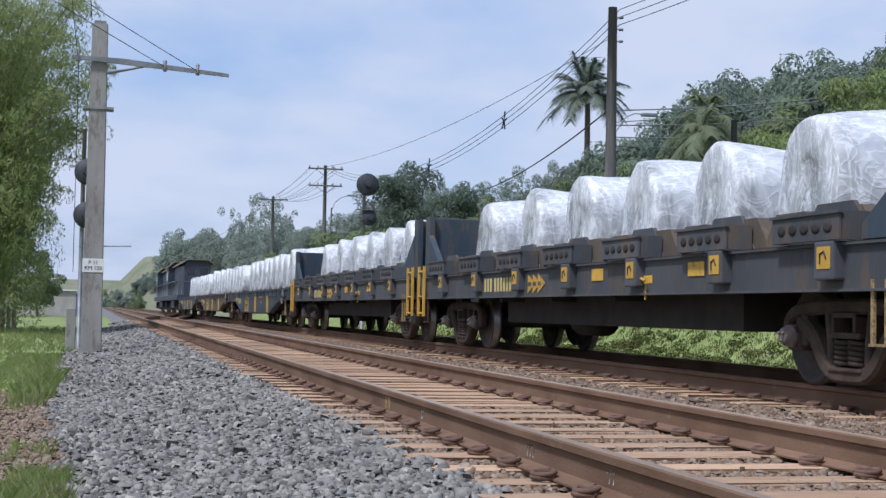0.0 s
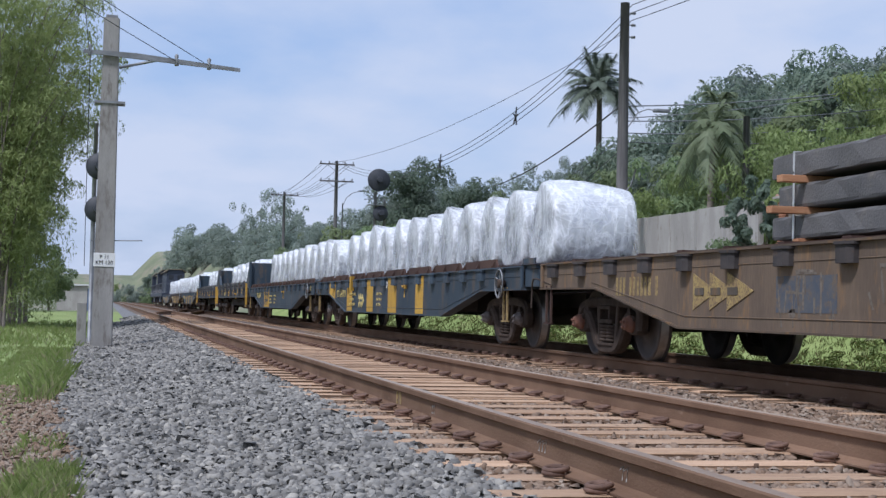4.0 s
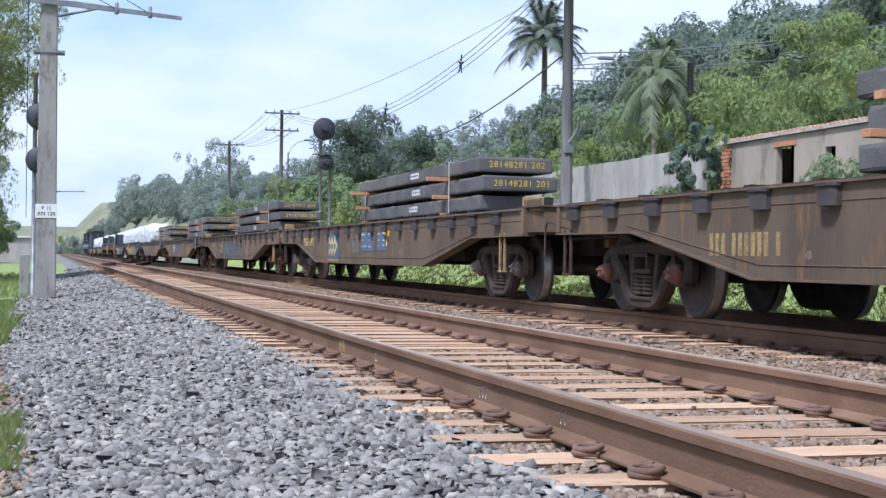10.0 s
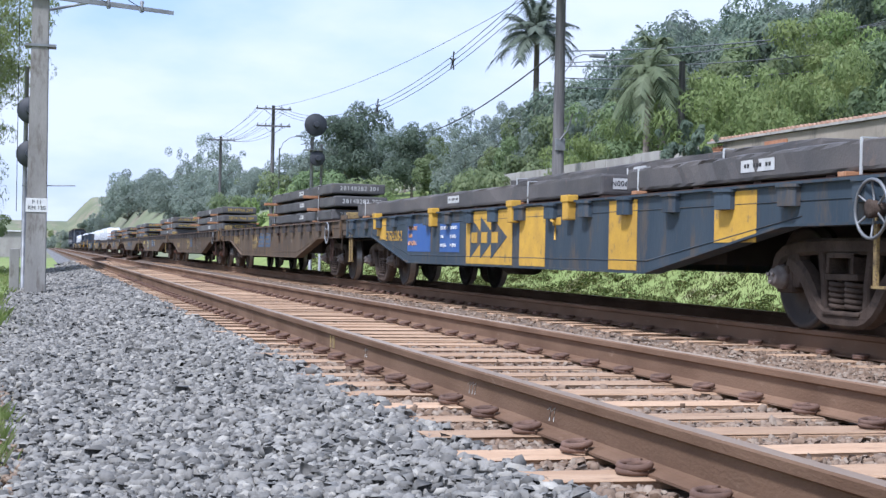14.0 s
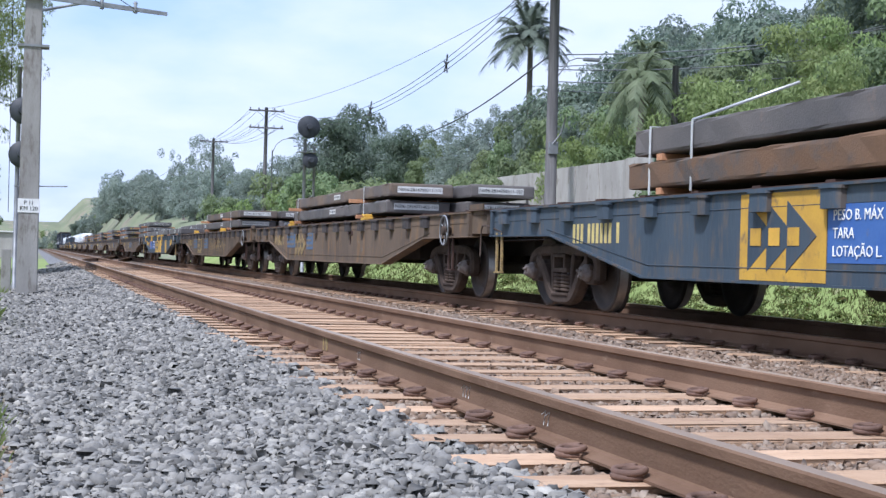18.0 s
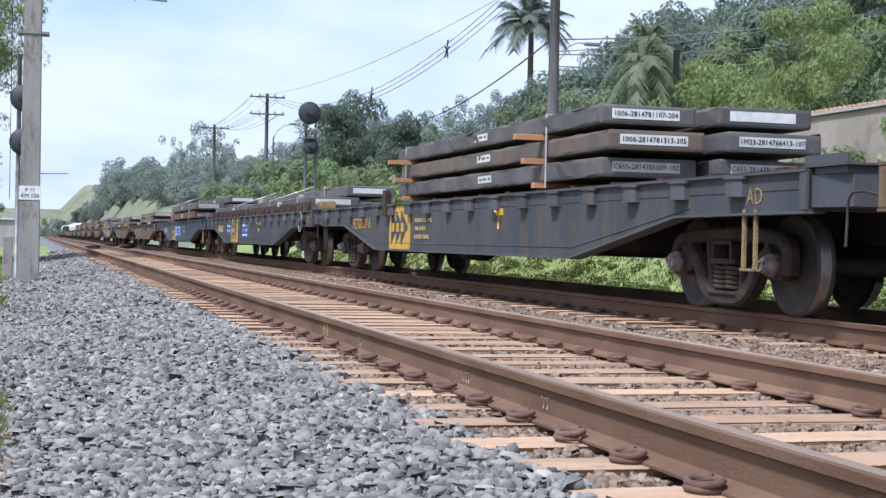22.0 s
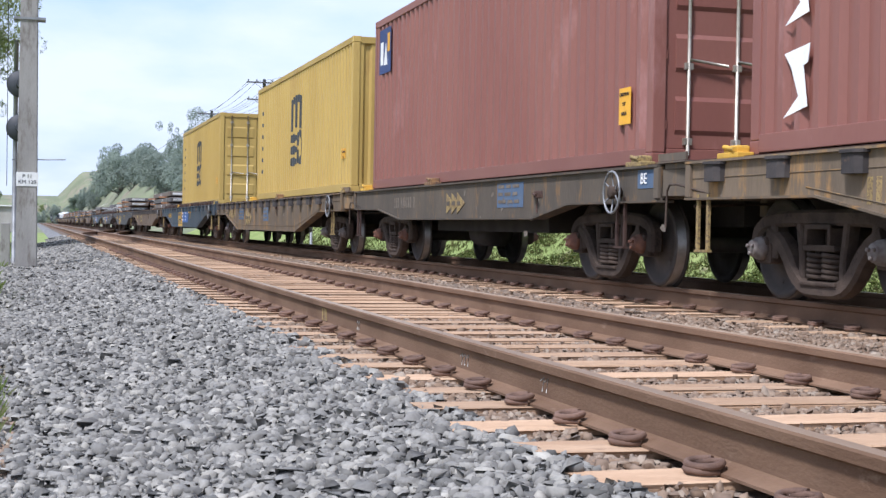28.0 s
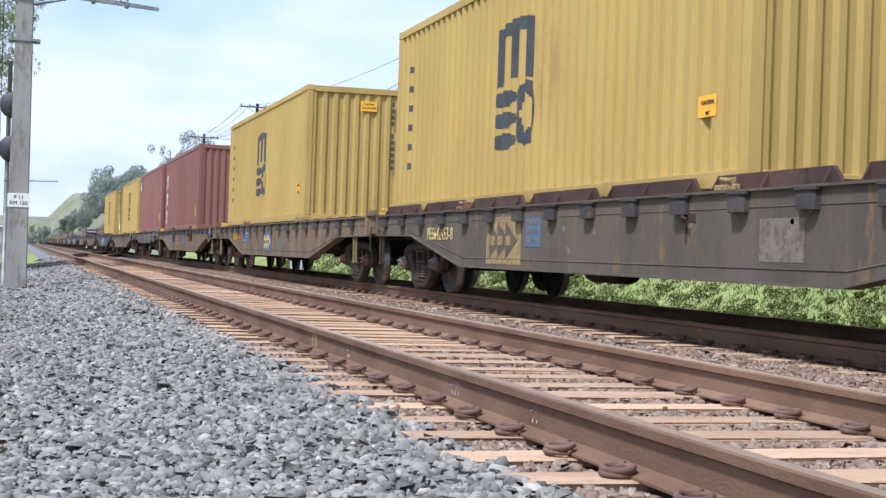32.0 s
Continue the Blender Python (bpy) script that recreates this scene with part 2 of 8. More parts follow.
M = {
    "rail_side": mat("rail_rust", (0.135, 0.08, 0.05), (0.195, 0.122, 0.079), 0.88, scale=2.6, fine=70, bump=0.3, stretch=(1, 0.5, 1.2), stain=(0.25, 0.172, 0.12), stain_at=0.66, stain_scale=2.0, spec=0.2),
    "rail_top": mat("rail_running_top", (0.25, 0.18, 0.125), (0.33, 0.25, 0.18), 0.5, metal=0.2, scale=3, fine=80, bump=0.12, stretch=(1, 0.1, 1), spec=0.3),
    "sleeper": mat("dusty_sleeper", (0.38, 0.246, 0.152), (0.455, 0.31, 0.20), 0.97, scale=5, fine=70, bump=0.6, stain=(0.25, 0.162, 0.105), stain_at=0.60, vary=0.18, stretch=(0.5, 1.6, 1), stain_scale=1.5),
    "clip": mat("spring_clip_rust", (0.10, 0.058, 0.042), (0.155, 0.092, 0.066), 0.8, scale=20, fine=200, bump=0.3),
    # beds darker than their stones: shade in the gaps is put into the colour
    "ballast_bed": mat("ballast_bed", (0.075, 0.075, 0.076), (0.13, 0.13, 0.13), 0.95, scale=9, fine=22, bump=1.0, vary=0.5),
    "ballast_rusty": mat("ballast_rusty_bed", (0.095, 0.07, 0.052), (0.155, 0.115, 0.085), 0.95, scale=9, fine=24, bump=1.0, vary=0.5),
    "stone": island_mat("ballast_stone", ((0.085, 0.083, 0.077), (0.135, 0.131, 0.121), (0.175, 0.169, 0.155), (0.225, 0.217, 0.198), (0.275, 0.264, 0.238), (0.152, 0.147, 0.134), (0.36, 0.342, 0.30)), grain=70.0),
    "stone_rusty": island_mat("rusty_stone", ((0.125, 0.08, 0.052), (0.20, 0.14, 0.096), (0.25, 0.182, 0.13), (0.165, 0.118, 0.086), (0.30, 0.245, 0.19), (0.205, 0.14, 0.095)), grain=45.0),
    "soil": mat("soil", (0.25, 0.205, 0.15), (0.17, 0.155, 0.10), 0.98, scale=0.8, fine=12, bump=0.8, stain=(0.13, 0.16, 0.06), stain_at=0.6),
    "grass_ground": mat("grass_ground", (0.15, 0.20, 0.058), (0.20, 0.245, 0.08), 0.98, scale=0.5, fine=14, bump=1.0, stain=(0.22, 0.19, 0.12), vary=0.35),
    "hill": mat("hill_grass", (0.155, 0.175, 0.10), (0.115, 0.135, 0.08), 0.98, scale=0.05, fine=0.9, bump=0.6, stain=(0.20, 0.175, 0.13), stain_at=0.55, vary=0.3),
    "wagon_brown": mat("rusty_brown_wagon_paint", (0.10, 0.075, 0.056), (0.145, 0.106, 0.074), 0.85, scale=1.6, fine=30, bump=0.35, stain=(0.20, 0.12, 0.06), stain_at=0.59, stretch=(1, 1, 0.3), vary=0.18, stain_scale=1.6, spec=0.25),
    "wagon_blue": mat("blue_wagon_paint", (0.036, 0.055, 0.076), (0.055, 0.074, 0.094), 0.65, scale=1.4, fine=30, bump=0.2, stain=(0.092, 0.08, 0.07), stain_at=0.56, stretch=(1, 1, 0.3), vary=0.15, stain_scale=1.5, spec=0.3),
    "wagon_grey": mat("grey_blue_wagon_paint", (0.060, 0.066, 0.075), (0.082, 0.087, 0.094), 0.7, scale=1.4, fine=30, bump=0.2, stain=(0.11, 0.088, 0.072), stain_at=0.57, stretch=(1, 1, 0.3), vary=0.15, stain_scale=1.5, spec=0.3),
    "wagon_tan": mat("tan_weathered_wagon_paint", (0.165, 0.125, 0.086), (0.12, 0.093, 0.066), 0.85, scale=1.8, fine=30, bump=0.35, stain=(0.28, 0.165, 0.07), stain_at=0.57, stretch=(1, 1, 0.3), vary=0.18, stain_scale=1.4, spec=0.25),
    "wagon_dark": mat("dark_weathered_wagon_paint", (0.085, 0.072, 0.058), (0.118, 0.096, 0.073), 0.85, scale=1.6, fine=30, bump=0.3, stain=(0.185, 0.115, 0.06), stain_at=0.60, stretch=(1, 1, 0.32), vary=0.16, stain_scale=1.6, spec=0.25),
    # stake pockets of the brown and tan wagons, darker than their sills
    "pocket": mat("dark_stake_pocket", (0.038, 0.034, 0.034), (0.058, 0.05, 0.047), 0.85, scale=4, fine=40, bump=0.2, stain=(0.11, 0.07, 0.045), stain_at=0.64),
    "timber_dirty": mat("rusty_lock", (0.20, 0.11, 0.055), (0.28, 0.17, 0.08), 0.85, scale=9, bump=0.3, stain=(0.08, 0.05, 0.04), stain_at=0.56),
    "guard": mat("coil_edge_guard", (0.075, 0.085, 0.10), (0.11, 0.12, 0.135), 0.6, scale=6, bump=0.1),
    "under": mat("underframe_black", (0.022, 0.019, 0.018), (0.035, 0.03, 0.027), 0.9, scale=3, bump=0.3),
    "bogie": mat("bogie_rust_grime", (0.052, 0.038, 0.03), (0.082, 0.06, 0.047), 0.9, scale=5, fine=60, bump=0.7, stain=(0.032, 0.026, 0.023), vary=0.2, spec=0.2),
    "wheel": mat("wheel_steel", (0.05, 0.042, 0.038), (0.078, 0.064, 0.056), 0.75, metal=0.2, scale=4, bump=0.15),
    "tread": mat("worn_wheel_tread", (0.24, 0.225, 0.21), (0.17, 0.155, 0.14), 0.42, metal=0.85, scale=8, bump=0.05),
    "cap_grey": mat("axle_cap_grey", (0.19, 0.165, 0.15), (0.13, 0.105, 0.095), 0.65, scale=20, bump=0.1),
    "cap_red": mat("axle_cap_red", (0.19, 0.085, 0.055), (0.14, 0.07, 0.05), 0.8, scale=20, bump=0.1),
    "deck_rust": mat("rusty_deck", (0.052, 0.032, 0.027), (0.08, 0.048, 0.038), 0.92, scale=1.6, bump=0.35, stain=(0.036, 0.027, 0.025), spec=0.2),
    "yellow": mat("yellow_paint", (0.56, 0.33, 0.045), (0.47, 0.275, 0.045), 0.7, scale=4, bump=0.1, stain=(0.24, 0.155, 0.065), stain_at=0.62, vary=0.12),
    "yellow_worn": mat("worn_yellow_stencil", (0.36, 0.265, 0.10), (0.25, 0.175, 0.08), 0.85, scale=9, bump=0.05, stain=(0.12, 0.08, 0.055), stain_at=0.54, stain_scale=3),
    "yellow_pale": mat("pale_yellow_stencil", (0.56, 0.46, 0.17), (0.45, 0.36, 0.14), 0.85, scale=9, bump=0.05),
    "stencil_yellow": mat("yellow_slab_stencil", (0.60, 0.43, 0.08), (0.52, 0.36, 0.07), 0.85, scale=12, bump=0.05, stain=(0.25, 0.18, 0.06), stain_at=0.66, stain_scale=3),
    "chalk": mat("white_marker", (0.62, 0.62, 0.60), None, 0.9, bump=0.0),
    "blue_sign": mat("blue_data_panel", (0.04, 0.11, 0.33), (0.055, 0.13, 0.34), 0.6, scale=3, bump=0.05, stain=(0.10, 0.12, 0.17), stain_at=0.64),
    "blue_faded": mat("faded_blue_panel", (0.065, 0.11, 0.185), (0.085, 0.12, 0.175), 0.85, scale=5, bump=0.1, stain=(0.115, 0.09, 0.07), stain_at=0.60),
    "blue_old": mat("old_blue_paint", (0.062, 0.074, 0.095), (0.085, 0.088, 0.094), 0.85, scale=5, bump=0.1, stain=(0.12, 0.092, 0.068), stain_at=0.53),
    "pale_patch": mat("pale_paint_patch", (0.175, 0.15, 0.122), (0.13, 0.108, 0.085), 0.88, scale=7, bump=0.1, stain=(0.105, 0.08, 0.06), stain_at=0.54),
    "pale_print": mat("pale_print", (0.42, 0.44, 0.44), (0.30, 0.31, 0.31), 0.85, scale=9, bump=0.0),
    "orange_text": mat("orange_lettering", (0.72, 0.36, 0.16), None, 0.7, bump=0.0),
    "paper": mat("weathered_paper", (0.60, 0.60, 0.585), (0.50, 0.50, 0.49), 0.8, scale=9, bump=0.1, stain=(0.36, 0.34, 0.31), stain_at=0.64, stain_scale=2.0),
    "white": mat("white_paint", (0.78, 0.78, 0.77), (0.70, 0.70, 0.69), 0.6, scale=6, bump=0.05),
    "black": mat("black_print", (0.03, 0.03, 0.032), None, 0.7, bump=0.0),
    "slab": mat("steel_slab", (0.095, 0.09, 0.09), (0.145, 0.13, 0.122), 0.72, metal=0.25, scale=1.3, fine=45, bump=0.35, stain=(0.20, 0.15, 0.125), stain_at=0.66, vary=0.1),
    "slab_dark": mat("dark_mill_scale_slab", (0.085, 0.084, 0.086), (0.125, 0.12, 0.117), 0.72, metal=0.15, scale=1.3, fine=38, bump=0.6, vary=0.16, stain=(0.17, 0.15, 0.13), stain_at=0.62),
    "slab_rust": mat("rusty_steel_slab", (0.115, 0.10, 0.092), (0.165, 0.12, 0.085), 0.8, metal=0.1, scale=1.1, fine=45, bump=0.35, stain=(0.10, 0.085, 0.08), stain_at=0.6),
    "slab_orange": mat("orange_rusted_slab", (0.155, 0.088, 0.048), (0.115, 0.082, 0.06), 0.85, scale=1.1, fine=45, bump=0.35, stain=(0.095, 0.08, 0.07), stain_at=0.56),
    "timber": mat("timber_bearer", (0.36, 0.17, 0.085), (0.45, 0.24, 0.13), 0.85, scale=8, fine=60, bump=0.3, stretch=(0.3, 3, 3)),
    "strap": mat("steel_strap", (0.66, 0.66, 0.65), None, 0.4, metal=0.4, bump=0.0),
    "cont_yellow": mat("yellow_container_paint", (0.385, 0.262, 0.072), (0.44, 0.308, 0.09), 0.6, scale=0.6, fine=25, bump=0.05, stain=(0.34, 0.215, 0.065), stain_at=0.63, stretch=(1, 1, 0.4), vary=0.08),
    "cont_red": mat("oxide_red_container_paint", (0.207, 0.082, 0.065), (0.233, 0.099, 0.078), 0.5, scale=0.6, fine=25, bump=0.05, stain=(0.30, 0.15, 0.135), stain_at=0.64, stretch=(1, 1, 0.4), vary=0.07),
    "logo_grey": mat("dark_grey_logo", (0.055, 0.06, 0.065), None, 0.6, bump=0.0),
    "label_yellow": mat("orange_yellow_caution_label", (0.74, 0.38, 0.03), (0.66, 0.33, 0.03), 0.55, scale=8, bump=0.0),
    "label_green": mat("green_label", (0.06, 0.30, 0.16), None, 0.5, bump=0.0),
    "galv": mat("galvanised_rod", (0.50, 0.47, 0.40), (0.40, 0.36, 0.30), 0.45, metal=0.7, scale=20, bump=0.05),
    "navy": mat("navy_logo", (0.035, 0.06, 0.17), None, 0.6, bump=0.0),
    "concrete": mat("weathered_concrete", (0.30, 0.285, 0.26), (0.38, 0.365, 0.335), 0.92, scale=1.5, fine=30, bump=0.35, stain=(0.20, 0.18, 0.155), stain_at=0.6, stretch=(1, 1, 0.4)),
    "pole_concrete": mat("grey_pole_concrete", (0.21, 0.20, 0.19), (0.27, 0.26, 0.245), 0.92, scale=2.5, fine=40, bump=0.4, stain=(0.14, 0.125, 0.11), stain_at=0.58, stretch=(1, 1, 0.3)),
    "plaster": mat("stained_plaster", (0.35, 0.305, 0.245), (0.28, 0.245, 0.195), 0.92, scale=0.7, fine=18, bump=0.3, stain=(0.19, 0.17, 0.14), stain_at=0.58, stretch=(1, 1, 0.45)),
    "brick": mat("red_brick", (0.40, 0.18, 0.10), (0.48, 0.24, 0.14), 0.92, scale=8, bump=0.4),
    "tile": mat("clay_tile", (0.36, 0.21, 0.145), (0.44, 0.29, 0.21), 0.9, scale=4, bump=0.3),
    "dark_inside": mat("painted_opening_shade", (0.05, 0.048, 0.045), None, 0.9, bump=0.0),
    "pole_wood": mat("grey_timber_pole", (0.10, 0.096, 0.095), (0.145, 0.14, 0.136), 0.9, scale=3, fine=40, bump=0.3, stretch=(4, 4, 0.3)),
    "wire": mat("cable_black", (0.045, 0.047, 0.05), None, 0.6, bump=0.0),
    "signal_black": mat("signal_black_paint", (0.03, 0.034, 0.042), (0.045, 0.05, 0.06), 0.6, scale=4, bump=0.05),
    "metal_grey": mat("grey_steel", (0.25, 0.26, 0.27), (0.19, 0.195, 0.20), 0.55, metal=0.5, scale=5, bump=0.1),
    "plastic": None,
    "coil_steel": mat("coil_steel", (0.42, 0.46, 0.52), (0.52, 0.55, 0.60), 0.5, metal=0.3, scale=2, fine=20, bump=0.1),
    # tree leaf colours raised above real foliage to stand in for haze
    "leaf": island_mat("leaf_mid_green", ((0.17, 0.225, 0.115), (0.21, 0.27, 0.135), (0.19, 0.245, 0.125), (0.245, 0.30, 0.155)), 0.6, 0.3, 0.5, 1.2, 0.22),
    "leaf_dark": island_mat("leaf_dark_green", ((0.145, 0.20, 0.15), (0.18, 0.235, 0.17), (0.16, 0.215, 0.16), (0.205, 0.26, 0.19)), 0.6, 0.3, 0.5, 1.2, 0.25),
    "leaf_light": island_mat("leaf_light_green", ((0.20, 0.265, 0.095), (0.24, 0.305, 0.115), (0.22, 0.285, 0.105), (0.285, 0.345, 0.145)), 0.6, 0.3, 0.48, 1.2, 0.2),
    # greyed and lightened most: distance haze is put into the leaf colour
    "leaf_haze": island_mat("leaf_haze_grey", ((0.225, 0.275, 0.235), (0.26, 0.31, 0.26), (0.24, 0.29, 0.245), (0.29, 0.34, 0.285)), 0.6, 0.3, 0.5, 1.2, 0.18),
    "leaf_palm": island_mat("palm_frond_green", ((0.105, 0.135, 0.105), (0.135, 0.165, 0.125), (0.12, 0.15, 0.115), (0.16, 0.19, 0.145)), 0.6, 0.3, 0.3, 3.0),
    "leaf_palm_light": island_mat("coconut_frond_green", ((0.15, 0.19, 0.11), (0.18, 0.22, 0.125), (0.165, 0.205, 0.115), (0.21, 0.245, 0.145)), 0.6, 0.3, 0.4, 3.0),
    "bark": mat("bark", (0.16, 0.135, 0.11), (0.22, 0.19, 0.16), 0.95, scale=3, fine=20, bump=0.6, stretch=(3, 3, 0.5)),
    "blade": island_mat("grass_blades", ((0.16, 0.21, 0.06), (0.22, 0.285, 0.085), (0.19, 0.245, 0.07), (0.28, 0.32, 0.125), (0.30, 0.28, 0.155)), 0.65, 0.25, 0.5, 5.0),
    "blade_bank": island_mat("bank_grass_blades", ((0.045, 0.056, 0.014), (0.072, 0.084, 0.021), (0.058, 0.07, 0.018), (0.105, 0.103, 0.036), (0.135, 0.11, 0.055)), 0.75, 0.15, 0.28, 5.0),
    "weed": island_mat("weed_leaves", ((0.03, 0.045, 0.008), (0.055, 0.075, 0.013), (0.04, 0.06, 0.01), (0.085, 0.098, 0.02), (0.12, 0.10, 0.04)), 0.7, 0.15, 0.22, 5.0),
    "blue_shed": mat("blue_painted_sheet", (0.08, 0.14, 0.26), (0.10, 0.16, 0.28), 0.6, scale=2, bump=0.1),
    "loco": mat("dark_blue_loco_paint", (0.028, 0.036, 0.055), (0.042, 0.05, 0.07), 0.55, scale=1.5, bump=0.1, stain=(0.06, 0.05, 0.045), stain_at=0.66),
    "loco_roof": mat("dusty_loco_roof", (0.22, 0.185, 0.12), (0.17, 0.145, 0.10), 0.8, scale=1.5, bump=0.1),
    "glass": mat("dark_window_glass", (0.02, 0.022, 0.025), None, 0.08, bump=0.0, spec=0.6),
}


def wrap_mat():
    """Thin plastic film: milky, partly clear in patches, with fine crinkles across the coil."""
    m = bpy.data.materials.new("clear_plastic_film")
    m.use_nodes = True
    n, l = m.node_tree.nodes, m.node_tree.links
    bs = n["Principled BSDF"]
    co = n.new("ShaderNodeTexCoord")
    info = n.new("ShaderNodeObjectInfo")
    mp = n.new("ShaderNodeMapping"); mp.inputs["Scale"].default_value = (1.0, 1.0, 1.0)
    l.new(info.outputs["Random"], mp.inputs["Location"])
    l.new(co.outputs["Object"], mp.inputs["Vector"])
    # crinkles that run down and outwards from the top, and finer ones across them
    mp2 = n.new("ShaderNodeMapping"); mp2.inputs["Scale"].default_value = (2.0, 2.0, 0.55); mp2.inputs["Rotation"].default_value = (0.5, 0.35, 0)
    mp3 = n.new("ShaderNodeMapping"); mp3.inputs["Scale"].default_value = (1.2, 3.2, 1.5); mp3.inputs["Rotation"].default_value = (-0.7, 0.2, 0.4)
    l.new(mp.outputs[0], mp2.inputs["Vector"]); l.new(mp.outputs[0], mp3.inputs["Vector"])
    big = n.new("ShaderNodeTexNoise"); big.inputs["Scale"].default_value, big.inputs["Detail"].default_value = 1.6, 4
    fold = n.new("ShaderNodeTexNoise"); fold.inputs["Scale"].default_value, fold.inputs["Detail"].default_value, fold.inputs["Distortion"].default_value = 1.5, 6, 1.2
    fine = n.new("ShaderNodeTexNoise"); fine.inputs["Scale"].default_value, fine.inputs["Detail"].default_value, fine.inputs["Distortion"].default_value = 2.6, 8, 1.6
    l.new(mp.outputs[0], big.inputs["Vector"]); l.new(mp2.outputs[0], fold.inputs["Vector"]); l.new(mp3.outputs[0], fine.inputs["Vector"])
    ridge = []
    for src in (fold, fine):
        a = n.new("ShaderNodeMath"); a.operation = "SUBTRACT"; a.inputs[1].default_value = 0.5
        b = n.new("ShaderNodeMath"); b.operation = "ABSOLUTE"
        c = n.new("ShaderNodeMapRange"); c.inputs["From Max"].default_value = 0.06; c.inputs["To Min"].default_value, c.inputs["To Max"].default_value = 1.0, 0.0
        l.new(src.outputs["Fac"], a.inputs[0]); l.new(a.outputs[0], b.inputs[0]); l.new(b.outputs[0], c.inputs["Value"])
        ridge.append(c)
    add = n.new("ShaderNodeMath"); add.operation = "ADD"
    l.new(ridge[0].outputs[0], add.inputs[0]); l.new(ridge[1].outputs[0], add.inputs[1])
    bs.inputs["Base Color"].default_value = (0.82, 0.85, 0.88, 1)
    bs.inputs["Roughness"].default_value, bs.inputs["Specular IOR Level"].default_value = 0.26, 0.6
    bp = n.new("ShaderNodeBump"); bp.inputs["Strength"].default_value, bp.inputs["Distance"].default_value = 0.28, 0.02
    l.new(add.outputs[0], bp.inputs["Height"]); l.new(bp.outputs[0], bs.inputs["Normal"])
    # clear where the film is stretched, milky along its folds and where it is doubled
    mul = n.new("ShaderNodeMath"); mul.operation = "MULTIPLY_ADD"; mul.inputs[1].default_value, mul.inputs[2].default_value = -0.22, 0.58
    l.new(add.outputs[0], mul.inputs[0])
    dbl = n.new("ShaderNodeMapRange"); dbl.inputs["From Min"].default_value, dbl.inputs["From Max"].default_value = 0.42, 0.62
    dbl.inputs["To Min"].default_value, dbl.inputs["To Max"].default_value = -0.16, 0.14
    l.new(big.outputs["Fac"], dbl.inputs["Value"])
    fac = n.new("ShaderNodeMath"); fac.operation = "ADD"; fac.use_clamp = True
    l.new(mul.outputs[0], fac.inputs[0]); l.new(dbl.outputs[0], fac.inputs[1])
    tr = n.new("ShaderNodeBsdfTransparent")
    mx = n.new("ShaderNodeMixShader")
    l.new(fac.outputs[0], mx.inputs[0]); l.new(bs.outputs[0], mx.inputs[1]); l.new(tr.outputs[0], mx.inputs[2])
    l.new(mx.outputs[0], n["Material Output"].inputs["Surface"])
    return m


M["plastic"] = wrap_mat()

# ---- mesh tools ----


def part(name, bm, material, parent=None, label="", smooth=False):
    """Link a bmesh, or a mesh that already exists, as one object under its thing."""
    if isinstance(bm, bmesh.types.BMesh):
        me = bpy.data.meshes.new(name)
        bm.normal_update()
        bm.to_mesh(me)
        bm.free()
        for mm in (material if isinstance(material, (list, tuple)) else [material]):
            me.materials.append(M[mm])
        if smooth:
            me.polygons.foreach_set("use_smooth", [True] * len(me.polygons))
    else:
        me = bm
    ob = new(name, me)
    if parent is not None:
        ob.parent = parent
    if label:
        ob["label"] = label
    return ob


def empty(name, m=None):
    ob = new(name)
    ob.empty_display_size = 0.2
    if m is not None:
        ob.matrix_world = m
    return ob


def box(bm, x0, x1, y0, y1, z0, z1, bevel=0.0, mi=0):
    r = bmesh.ops.create_cube(bm, size=1.0, matrix=Matrix.Translation(((x0 + x1) / 2, (y0 + y1) / 2, (z0 + z1) / 2)) @ Matrix.Diagonal((x1 - x0, y1 - y0, z1 - z0, 1)))
    fs = {f for v in r["verts"] for f in v.link_faces}
    if bevel:
        es = {e for v in r["verts"] for e in v.link_edges}
        rb = bmesh.ops.bevel(bm, geom=list(es), offset=bevel, segments=2, affect="EDGES", profile=0.6)
        fs = set(rb["faces"]) | {f for f in fs if f.is_valid}
    for f in fs:
        f.material_index = mi
    return bm


def B():
    return bmesh.new()


def prism(bm, pts, axis, a, b, mi=0):
    """Extrude a polygon along an axis from a to b. Polygon coordinates are the other two axes in order."""
    def mk(p, c):
        q = list(p)
        q.insert("xyz".index(axis), c)
        return bm.verts.new(q)
    v0 = [mk(p, a) for p in pts]
    v1 = [mk(p, b) for p in pts]
    fs = [bm.faces.new(v0[::-1]), bm.faces.new(v1)]
    n = len(pts)
    for i in range(n):
        fs.append(bm.faces.new((v0[i], v0[(i + 1) % n], v1[(i + 1) % n], v1[i])))
    for f in fs:
        f.material_index = mi
    bmesh.ops.recalc_face_normals(bm, faces=fs)
    return bm


